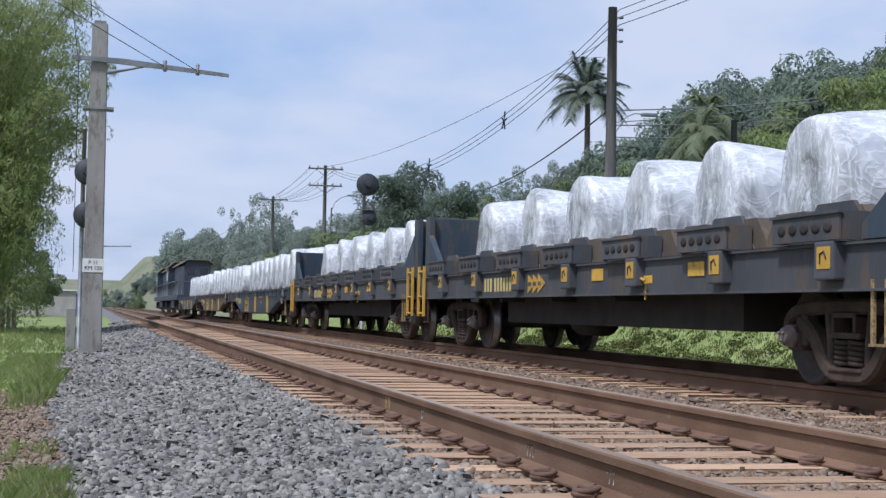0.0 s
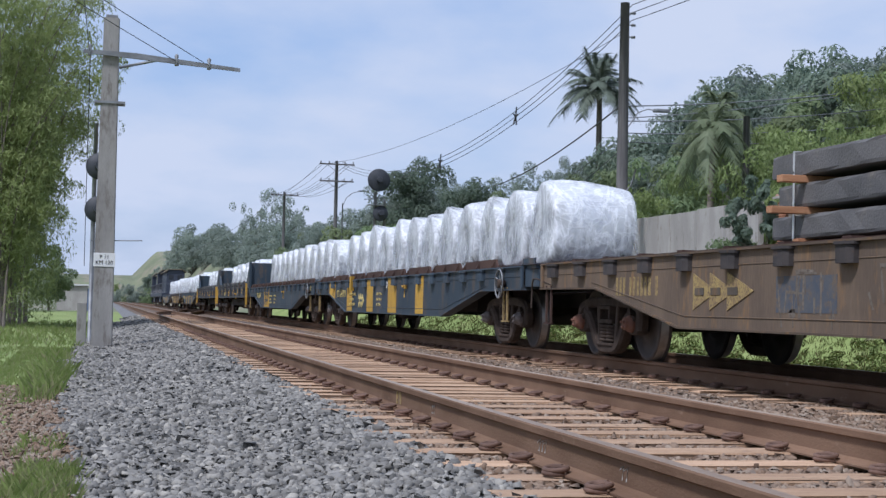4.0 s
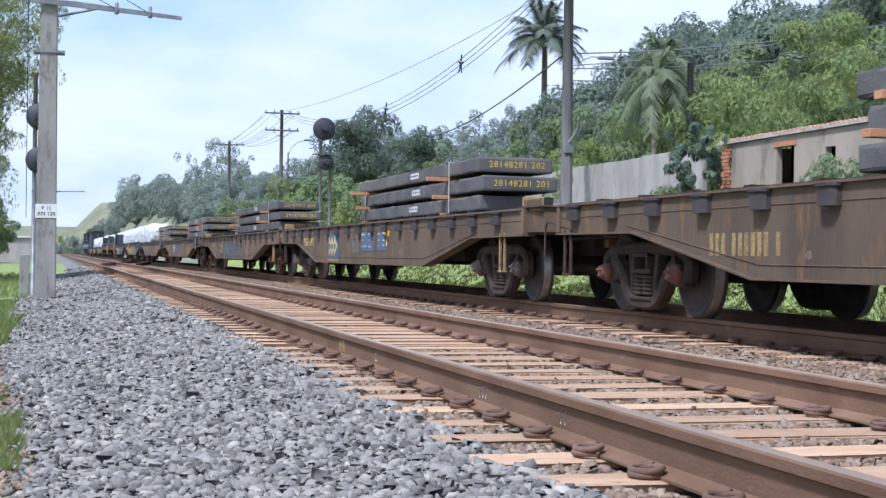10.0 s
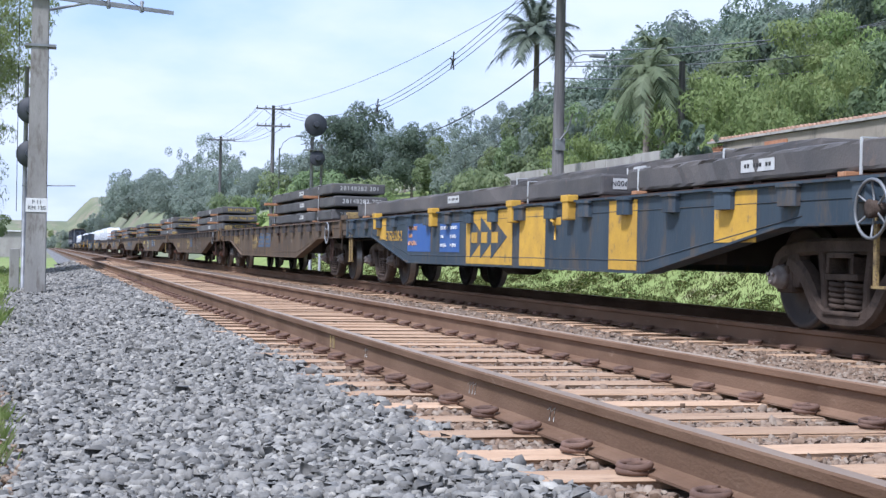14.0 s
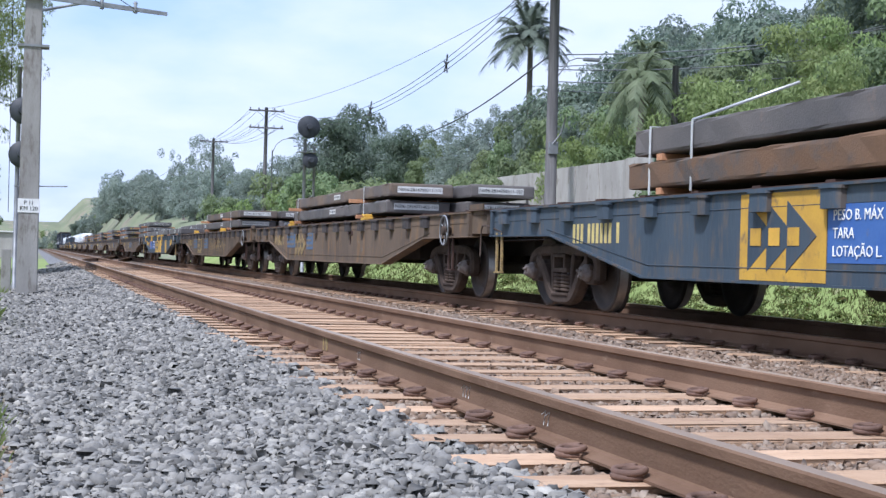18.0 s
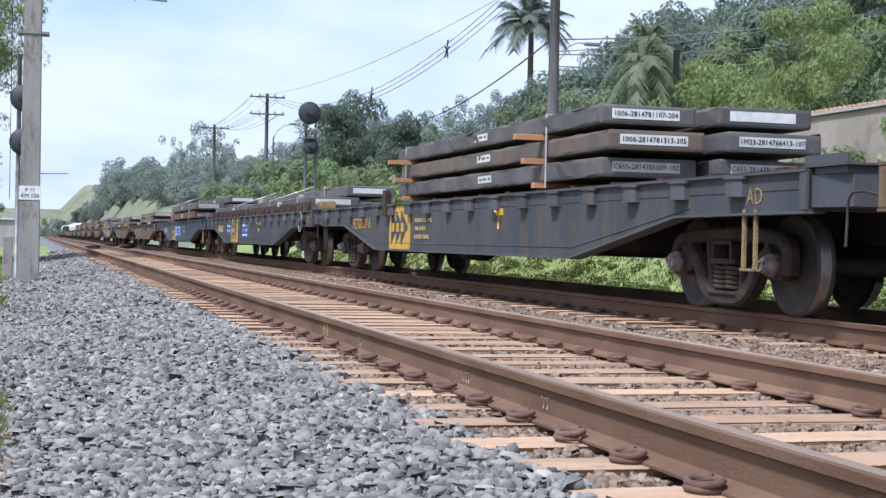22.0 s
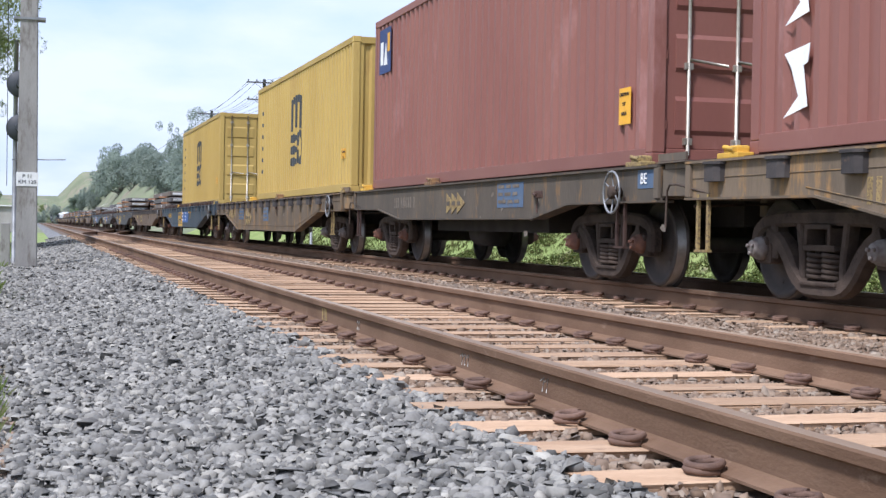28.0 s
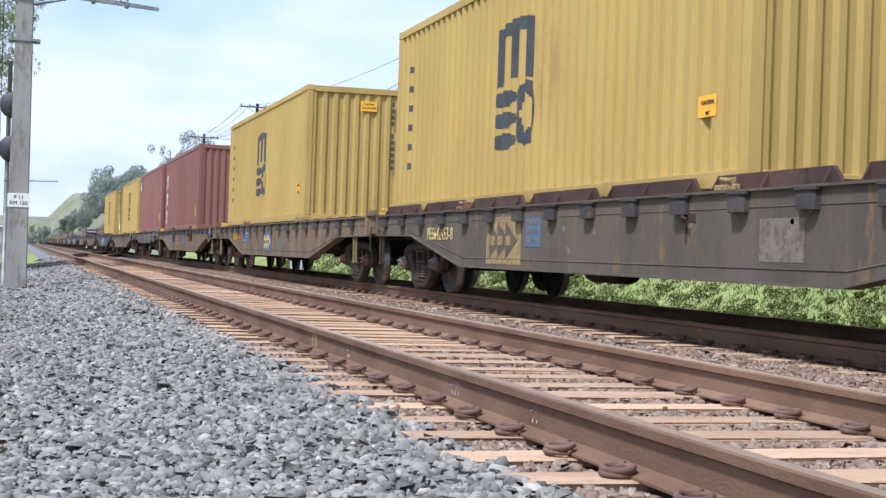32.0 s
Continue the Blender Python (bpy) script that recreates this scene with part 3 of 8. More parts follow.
def rod(bm, pts, r, seg=8, closed=False, mi=0, taper=None):
    """A tube along a path of points."""
    pts = [Vector(p) for p in pts]
    n = len(pts)
    rings = []
    ref = Vector((0, 0, 1))
    for i, p in enumerate(pts):
        if closed:
            d = pts[(i + 1) % n] - pts[i - 1]
        else:
            d = pts[min(i + 1, n - 1)] - pts[max(i - 1, 0)]
        d.normalize()
        u = d.cross(ref)
        if u.length < 0.1:
            u = d.cross(Vector((1, 0, 0)))
        u.normalize()
        w = d.cross(u)
        rr = r if taper is None else r * (1 + (taper - 1) * i / max(1, n - 1))
        rings.append([bm.verts.new(p + u * math.cos(2 * math.pi * k / seg) * rr + w * math.sin(2 * math.pi * k / seg) * rr) for k in range(seg)])
    for i in range(n if closed else n - 1):
        a, b = rings[i], rings[(i + 1) % n]
        for k in range(seg):
            f = bm.faces.new((a[k], a[(k + 1) % seg], b[(k + 1) % seg], b[k]))
            f.smooth, f.material_index = True, mi
    if not closed:
        bm.faces.new(rings[0]).material_index = mi
        bm.faces.new(rings[-1][::-1]).material_index = mi
    return bm


def lathe(bm, prof, axis="x", centre=(0, 0, 0), seg=28, mis=None):
    """Turn a profile of (along, radius) about an axis."""
    c = Vector(centre)
    rings = []
    for a, r in prof:
        ring = []
        for k in range(seg):
            s, t = math.cos(2 * math.pi * k / seg) * r, math.sin(2 * math.pi * k / seg) * r
            p = {"x": (a, s, t), "y": (s, a, t), "z": (s, t, a)}[axis]
            ring.append(bm.verts.new(c + Vector(p)))
        rings.append(ring)
    fs = []
    for i in range(len(prof) - 1):
        for k in range(seg):
            f = bm.faces.new((rings[i][k], rings[i][(k + 1) % seg], rings[i + 1][(k + 1) % seg], rings[i + 1][k]))
            f.smooth = True
            f.material_index = mis[i] if mis else 0
            fs.append(f)
    fs.append(bm.faces.new(rings[0])); fs.append(bm.faces.new(rings[-1]))
    bmesh.ops.recalc_face_normals(bm, faces=fs)
    return bm


def mesh_np(name, verts, faces_flat, sizes, material, smooth=False):
    """A joined mesh out of number arrays."""
    me = bpy.data.meshes.new(name)
    nv, nf = len(verts), len(sizes)
    me.vertices.add(nv)
    me.vertices.foreach_set("co", np.asarray(verts, dtype=np.float32).ravel())
    me.loops.add(len(faces_flat))
    me.loops.foreach_set("vertex_index", np.asarray(faces_flat, dtype=np.int32))
    me.polygons.add(nf)
    st = np.concatenate([[0], np.cumsum(sizes)[:-1]]).astype(np.int32)
    me.polygons.foreach_set("loop_start", st)
    me.update(calc_edges=True)
    if smooth:
        me.polygons.foreach_set("use_smooth", [True] * nf)
    me.materials.append(M[material])
    return me


_text = {}


def text_mesh(body, size, material, depth=0.002, spacing=1.0):
    """Flat lettering in the built-in font, lying in x to the right, y up, centred."""
    key = (body, size, material, spacing)
    if key not in _text:
        cu = bpy.data.curves.new("lettering", "FONT")
        cu.body, cu.size, cu.align_x, cu.align_y, cu.extrude, cu.resolution_u = body, size, "CENTER", "CENTER", depth, 2
        cu.space_character = spacing
        tmp = bpy.data.objects.new("lettering", cu)
        scene.collection.objects.link(tmp)
        me = bpy.data.meshes.new_from_object(tmp.evaluated_get(bpy.context.evaluated_depsgraph_get()))
        bpy.data.objects.remove(tmp)
        bpy.data.curves.remove(cu)
        me.materials.clear()
        me.materials.append(M[material])
        _text[key] = me
    return _text[key]


# turns for lettering: on a face that looks to -x (reads along -y), and on one that looks to -y
FACE_X = Matrix(((0, 0, -1, 0), (-1, 0, 0, 0), (0, 1, 0, 0), (0, 0, 0, 1)))
FACE_Y = Matrix(((1, 0, 0, 0), (0, 0, -1, 0), (0, 1, 0, 0), (0, 0, 0, 1)))

# ---- ground and setting ----
X1 = 2.943            # centre of the empty track
X2 = 7.10             # centre of the train's track
HALF = 0.835          # centre of a rail from the centre of its track
rng = np.random.default_rng(5)


def ease(a, b, v):
    t = np.clip((np.asarray(v, float) - a) / (b - a), 0, 1)
    return t * t * (3 - 2 * t)


def ground_z(x, y):
    x, y = np.asarray(x, float), np.asarray(y, float)
    near = -0.42 + 1.6 * ease(12.2, 15.5, x) + 0.30 * np.clip(x - 22, 0, 200)
    mid = -0.42 + 4.6 * ease(11.5, 19.5, x) + 0.20 * np.clip(x - 21, 0, 200)
    far = -0.42 + 12.0 * ease(11.0, 24.0, x) + 0.15 * np.clip(x - 26, 0, 200)
    k1, k2 = ease(58, 95, y), ease(170, 340, y)
    z = (near * (1 - k1) + mid * k1) * (1 - k2) + far * k2
    z = z + 13 * ease(600, 720, y) + 0.07 * np.clip(-x - 18, 0, 300) * ease(60, 200, y)
    z = z + 0.5 * np.sin(x * 0.21 + 1.3) * np.cos(y * 0.13) * ease(24, 40, x)
    z = z + 0.05 * np.sin(x * 2.3) * np.sin(y * 1.1) * ease(12.3, 13.5, x) * ease(40, 20, x)
    z = z + 0.03 * np.sin(x * 1.9 + y * 0.4) * ease(-0.6, -1.4, x)
    return z


def build_ground():
    xs = np.unique(np.concatenate([np.linspace(-700, -60, 14), np.linspace(-60, -4, 18), np.linspace(-4, 24, 70), np.linspace(24, 120, 34), np.linspace(120, 700, 14)]))
    ys = np.unique(np.concatenate([np.linspace(-120, 0, 10), np.linspace(0, 70, 70), np.linspace(70, 350, 60), np.linspace(350, 1300, 40)]))
    gx, gy = np.meshgrid(xs, ys)
    v = np.stack([gx, gy, ground_z(gx, gy)], -1).reshape(-1, 3)
    nx, ny = len(xs), len(ys)
    i = np.arange(nx - 1)[None, :] + nx * np.arange(ny - 1)[:, None]
    f = np.stack([i, i + 1, i + nx + 1, i + nx], -1).reshape(-1)
    ob = new("ground", mesh_np("ground", v, f, [4] * ((nx - 1) * (ny - 1)), "grass_ground", True))
    me = ob.data
    me.materials.append(M["hill"]); me.materials.append(M["soil"])
    cx, cy = (gx[:-1, :-1] + gx[1:, 1:]) / 2, (gy[:-1, :-1] + gy[1:, 1:]) / 2
    mi = np.where((cx > 24) | (cy > 120), 1, 0)
    mi = np.where((cx > 8) & (cx < 12.3) & (cy < 300), 2, mi)
    mi = np.where((cx > -0.9) & (cx < 0.4) & (cy < 15), 2, mi)
    me.polygons.foreach_set("material_index", mi.ravel().astype(np.int32))
    tagged(ob, "green grassy ground with bare soil beside the railway", "ground", kind="structure")


def strip(name, prof, y0, y1, material, label, cat, kind="structure", step=2.0):
    n = int((y1 - y0) / step) if y1 - y0 < 120 else 60
    ys = np.linspace(y0, y1, n + 1)
    k = len(prof)
    v = [(px, yy, pz) for yy in ys for px, pz in prof]
    f = []
    for i in range(n):
        for j in range(k - 1):
            a = i * k + j
            f += [a, a + 1, a + k + 1, a + k]
    ob = new(name, mesh_np(name, v, f, [4] * (n * (k - 1)), material))
    return tagged(ob, label, cat, kind=kind)


GREY_PROF = [(-0.9, -0.56), (-0.4, -0.45), (0.1, -0.405), (0.8, -0.32), (1.3, -0.242), (1.62, -0.218)]
RUST_PROF = [(1.62, -0.216), (1.9, -0.212), (2.1, -0.222), (3.0, -0.222), (3.9, -0.220), (4.4, -0.206), (5.4, -0.208), (7.1, -0.220), (8.7, -0.235), (9.1, -0.30), (9.9, -0.50)]


def prof_z(prof, x):
    return np.interp(x, [p[0] for p in prof], [p[1] for p in prof])


def lump():
    # a broken block: a skewed box with one corner struck off at the top
    v = np.array([(-1, -1, -0.8), (1, -0.9, -0.8), (0.9, 1, -0.8), (-1, 0.8, -0.8), (-0.75, -0.9, 0.7), (0.55, -0.8, 0.95), (0.9, 0.55, 0.45), (-0.6, 0.85, 0.8), (0.1, 0.1, 1.15)], float) * 0.8
    f = [(0, 1, 5), (0, 5, 4), (1, 2, 6), (1, 6, 5), (2, 3, 7), (2, 7, 6), (3, 0, 4), (3, 4, 7), (4, 5, 8), (5, 6, 8), (6, 7, 8), (7, 4, 8)]
    return v, np.array(f)


def stones(name, regions, material, label, sizes=(0.017, 0.036)):
    """Loose crushed stones, each its own lump, in one joined mesh."""
    v0, f0 = lump()
    vs, fs, base = [], [], 0
    for (x0, x1, y0, y1, dens, prof, grow, keep) in regions:
        n = int((x1 - x0) * (y1 - y0) * dens)
        x, y = rng.uniform(x0, x1, n), rng.uniform(y0, y1, n)
        if keep is not None:
            k = keep(x, y)
            x, y = x[k], y[k]
            n = len(x)
        r = rng.uniform(sizes[0], sizes[1], n) * grow
        big = rng.random(n) < 0.06
        r = np.where(big, r * 1.45, r)
        z = prof_z(prof, x) + r * rng.uniform(-0.1, 0.75, n)
        sh = rng.uniform(0.65, 1.35, (n, 1, 3)) * np.array([1.35, 0.9, 0.72])
        jit = rng.uniform(0.42, 1.35, (n, 9, 3))
        p = v0[None] * jit * sh * r[:, None, None]
        a = rng.uniform(0, 6.283, n); b = rng.normal(0, 1.0, n)
        ca, sa, cb, sb = np.cos(a)[:, None], np.sin(a)[:, None], np.cos(b)[:, None], np.sin(b)[:, None]
        px, py, pz = p[..., 0], p[..., 1], p[..., 2]
        py, pz = py * cb - pz * sb, py * sb + pz * cb
        px, py = px * ca - py * sa, px * sa + py * ca
        q = np.stack([px + x[:, None], py + y[:, None], pz + z[:, None]], -1).reshape(-1, 3)
        fs.append((f0[None] + 9 * np.arange(n)[:, None, None] + base).reshape(-1))
        vs.append(q)
        base += 9 * n
    v, f = np.concatenate(vs), np.concatenate(fs)
    ob = new(name, mesh_np(name, v, f, np.full(len(f) // 3, 3), material))
    return tagged(ob, label, "gravel", kind="stuff")


def rail_prof(cx):
    h = [(-0.036, -0.008), (-0.030, 0.0), (0.030, 0.0), (0.036, -0.008), (0.034, -0.040), (0.011, -0.052), (0.009, -0.150), (0.022, -0.163), (0.075, -0.176), (0.075, -0.186)]
    pts = h + [(-a, b) for a, b in reversed(h[4:])]
    return [(cx + a, b) for a, b in pts]


def rail_mesh(cx, y0, y1):
    bm = B()
    prism(bm, rail_prof(cx), "y", y0, y1)
    for f in bm.faces:
        if f.normal.z > 0.6 and f.calc_center_median().z > -0.006:
            f.material_index = 1
    return bm


SLEEP = 0.5875
PHASE = 3.498


def sleeper_mesh(seed):
    r = random.Random(seed)
    bm = B()
    box(bm, -1.40, 1.40, -0.13, 0.13, -0.40, -0.186, bevel=0.014)
    for v in bm.verts:
        v.co.x += r.uniform(-0.02, 0.02); v.co.y += r.uniform(-0.014, 0.014); v.co.z += r.uniform(-0.006, 0.0)
    return bm


def clip_mesh():
    """A bent spring bar: a flat oval turn tilted towards the rail, with a half turn doubled under its outer side."""
    bm = B()
    up = [(0.05 * math.cos(a), 0.068 * math.sin(a), 0.006 + 0.006 * math.cos(a)) for a in np.linspace(0.45, 5.95, 18)]
    rod(bm, up, 0.0125, 7)
    low = [(0.052 * math.cos(a) - 0.004, 0.06 * math.sin(a), -0.014) for a in np.linspace(1.1, 5.1, 12)]
    rod(bm, low, 0.012, 7)
    rod(bm, [up[-1], (0.02, -0.004, 0.012), (-0.03, 0.0, 0.004)], 0.0115, 7)
    return bm


def build_track(name, cx, n0, n1, clips_to, label):
    tr = tagged(empty(name, pose(cx, 0, 0)), label, "railway track", kind="structure")
    for s in (-1, 1):
        part("rail", rail_mesh(s * HALF, -8, 640), ("rail_side", "rail_top"), tr, "rusty steel rail with a worn bright running top")
    metas = [part("sleeper", sleeper_mesh(i), "sleeper", tr) for i in range(5)]
    cm = part("rail_clip", clip_mesh(), "clip", tr, "rusty looped spring clip holding the rail foot")
    first = True
    for i in range(n0, n1):
        y = PHASE + SLEEP * i
        k = (i * 7) % 5
        if i - n0 < 5:
            s = metas[i - n0]
        else:
            s = part("sleeper", metas[k].data, None, tr)
        s.location = (0.055 + 0.07 * math.sin(i * 2.7) * math.cos(i * 1.3) + random.uniform(-0.02, 0.02) if name == "track_near" else random.uniform(-0.03, 0.03), y, random.uniform(-0.006, 0.004))
        s.rotation_euler = (0, 0, random.uniform(-0.012, 0.012))
        if i < clips_to:
            for rail in (-1, 1):
                for side in (-1, 1):
                    c = cm if first else part("rail_clip", cm.data, None, tr)
                    first = False
                    c.location = (rail * HALF + side * 0.098, y + random.uniform(-0.02, 0.02), -0.160)
                    c.rotation_euler = (0, 0, (0 if side < 0 else math.pi) + random.uniform(-0.15, 0.15))
    return tr


# ---- vegetation ----


def leaf_cloud(centres, radii, counts, size, up=0.3, droop=0.0, aspect=0.5, lift=0.3):
    """Small leaf blades scattered through clumps; returns vertices and faces for mesh_np."""
    out = []
    for c, r, n in zip(centres, radii, counts):
        d = rng.normal(size=(n, 3))
        d[:, 2] = d[:, 2] * 0.85 + lift
        d /= np.linalg.norm(d, axis=1)[:, None] + 1e-9
        rad = rng.uniform(0.5, 1.0, (n, 1)) ** 0.45
        p = np.asarray(c) + d * rad * np.asarray(r)
        out.append((p, d))
    p = np.concatenate([o[0] for o in out]); d = np.concatenate([o[1] for o in out])
    n = len(p)
    nrm = d + rng.normal(scale=0.34, size=(n, 3)) + np.array([0, 0, up + 0.1])
    nrm /= np.linalg.norm(nrm, axis=1)[:, None]
    t = np.cross(nrm, rng.normal(size=(n, 3)))
    t[:, 2] -= droop
    t /= np.linalg.norm(t, axis=1)[:, None] + 1e-9
    w = np.cross(nrm, t)
    w /= np.linalg.norm(w, axis=1)[:, None] + 1e-9
    s = size * rng.uniform(0.6, 1.35, (n, 1))
    a, b = t * s, w * s * aspect
    fold = nrm * s * 0.18
    v = np.stack([p - a, p + b + fold, p + a, p - b + fold], 1).reshape(-1, 3)
    return v, np.arange(4 * n), np.full(n, 4)


def trunk_mesh(height, r0, limbs, lean=0.0, seed=0):
    r = random.Random(seed)
    bm = B()
    top = Vector((lean * height, r.uniform(-0.04, 0.04) * height, height))
    path = [Vector((0, 0, -0.4))] + [top * k + Vector((r.uniform(-1, 1), r.uniform(-1, 1), 0)) * 0.02 * height for k in (0.2, 0.45, 0.7, 1.0)]
    rod(bm, path, r0, 8, taper=0.3)
    ends = []
    for i in range(limbs):
        k = r.uniform(0.42, 0.95)
        st = top * k
        a = i * 2.4 + r.uniform(-0.5, 0.5)
        ln = height * r.uniform(0.22, 0.42)
        en = st + Vector((math.cos(a) * ln, math.sin(a) * ln, ln * r.uniform(0.35, 0.9)))
        rod(bm, [st, st.lerp(en, 0.5) + Vector((0, 0, ln * 0.08)), en], r0 * 0.42, 6, taper=0.3)
        ends.append(en)
    ends.append(top + Vector((0, 0, height * 0.12)))
    return bm, ends


def make_tree(name, height, spread, leaves, size, material, label, limbs=7, seed=1, flat=0.75, trunk=None, bare=0.5, droop=0.0, aspect=0.5, puff=1.0):
    root = tagged(empty(name), label, "tree")
    r = random.Random(seed)
    th = height * bare
    bm, ends = trunk_mesh(th + height * 0.12, trunk or height * 0.022, limbs, r.uniform(-0.05, 0.05), seed)
    part("trunk", bm, "bark", root)
    cs, rs, ns = [], [], []
    for e in ends:
        for _ in range(5):
            c = e + Vector((r.uniform(-1, 1) * spread * 0.30, r.uniform(-1, 1) * spread * 0.30, r.uniform(-0.35, 0.5) * (height - th) * 0.66))
            c.z = min(c.z, height - spread * 0.12)
            cs.append(c)
            q = spread * r.uniform(0.075, 0.155) * puff
            rs.append((q, q, q * flat))
    tot = sum(q[0] ** 2 for q in rs)
    ns = [max(8, int(leaves * q[0] ** 2 / tot)) for q in rs]
    v, f, s = leaf_cloud([tuple(c) for c in cs], rs, ns, size, droop=droop, aspect=aspect)
    v[:, 2] *= height / v[:, 2].max()
    part("crown", mesh_np("crown", v, f, s, material), None, root)
    return root


def frond(bm_lists, base, az, length, rise, droop, leaflet, nleaf):
    """A feather-shaped palm frond: a curved midrib with leaflets down both sides."""
    v, f = bm_lists
    pts = []
    for k in np.linspace(0, 1, 9):
        rr = length * k * (1 - 0.12 * k)
        pts.append(Vector((math.cos(az) * rr, math.sin(az) * rr, rise * k - droop * k * k)) + Vector(base))
    side = Vector((-math.sin(az), math.cos(az), 0))
    for i in range(nleaf):
        k = 0.12 + 0.88 * i / (nleaf - 1)
        j = min(7, int(k * 8)); u = k * 8 - j
        p = pts[j].lerp(pts[j + 1], u)
        dr = (pts[j + 1] - pts[j]).normalized()
        ll = leaflet * (1 - 0.55 * abs(k - 0.45))
        for s in (-1, 1):
            tip = p + side * s * ll * 0.75 + dr * ll * 0.5 - Vector((0, 0, ll * random.uniform(0.3, 0.7)))
            w = dr * leaflet * 0.055
            b = len(v)
            v += [tuple(p - w), tuple(p.lerp(tip, 0.5) + Vector((0, 0, 0.04))), tuple(tip), tuple(p + w)]
            f.append((b, b + 3, b + 1)); f.append((b + 3, b + 2, b + 1))
    for i in range(8):
        w = side * 0.035
        b = len(v)
        v += [tuple(pts[i] - w), tuple(pts[i] + w), tuple(pts[i + 1] + w * 0.7), tuple(pts[i + 1] - w * 0.7)]
        f.append((b, b + 1, b + 2, b + 3))


def make_palm(name, height, r0, n, length, droop, label, material, seed=3, lean=(0, 0), leaflet=0.8, nleaf=26, spread=112):
    """Fronds from nearly upright ones in the middle to hanging ones at the skirt."""
    random.seed(seed)
    root = tagged(empty(name), label, "palm tree")
    bm = B()
    top = Vector((lean[0], lean[1], height))
    rod(bm, [(0, 0, -0.5), top * 0.35, top * 0.7, top], r0, 10, taper=0.72)
    part("trunk", bm, "bark", root)
    v, f = [], []
    for i in range(n):
        a = i * 2.399 + random.uniform(-0.25, 0.25)
        e = radians(86 - spread * (i / n) ** 0.9 + random.uniform(-8, 8))
        ln = length * random.uniform(0.85, 1.1)
        frond((v, f), tuple(top), a, ln * max(0.34, math.cos(e)), ln * math.sin(e), droop * (0.55 + 0.8 * max(0.0, math.cos(e))), leaflet, nleaf)
    sizes = [len(q) for q in f]
    flat = [i for q in f for i in q]
    part("fronds", mesh_np("fronds", v, flat, sizes, material), None, root)
    return root


def plant(proto, used, x, y, scale=1.0, turn=None, z=None):
    turn = random.uniform(0, 360) if turn is None else turn
    zz = float(ground_z(x, y)) if z is None else z
    m = pose(x, y, zz - 0.1, 0, 0, turn) @ Matrix.Diagonal((scale, scale, scale * random.uniform(0.93, 1.07), 1))
    if proto not in used:
        used.add(proto)
        proto.matrix_world = m
        return proto
    ob = copy_thing(proto, Matrix.Identity(4))
    ob.matrix_basis = m
    return ob


def at(az, dist):
    return math.sin(radians(az)) * dist, math.cos(radians(az)) * dist


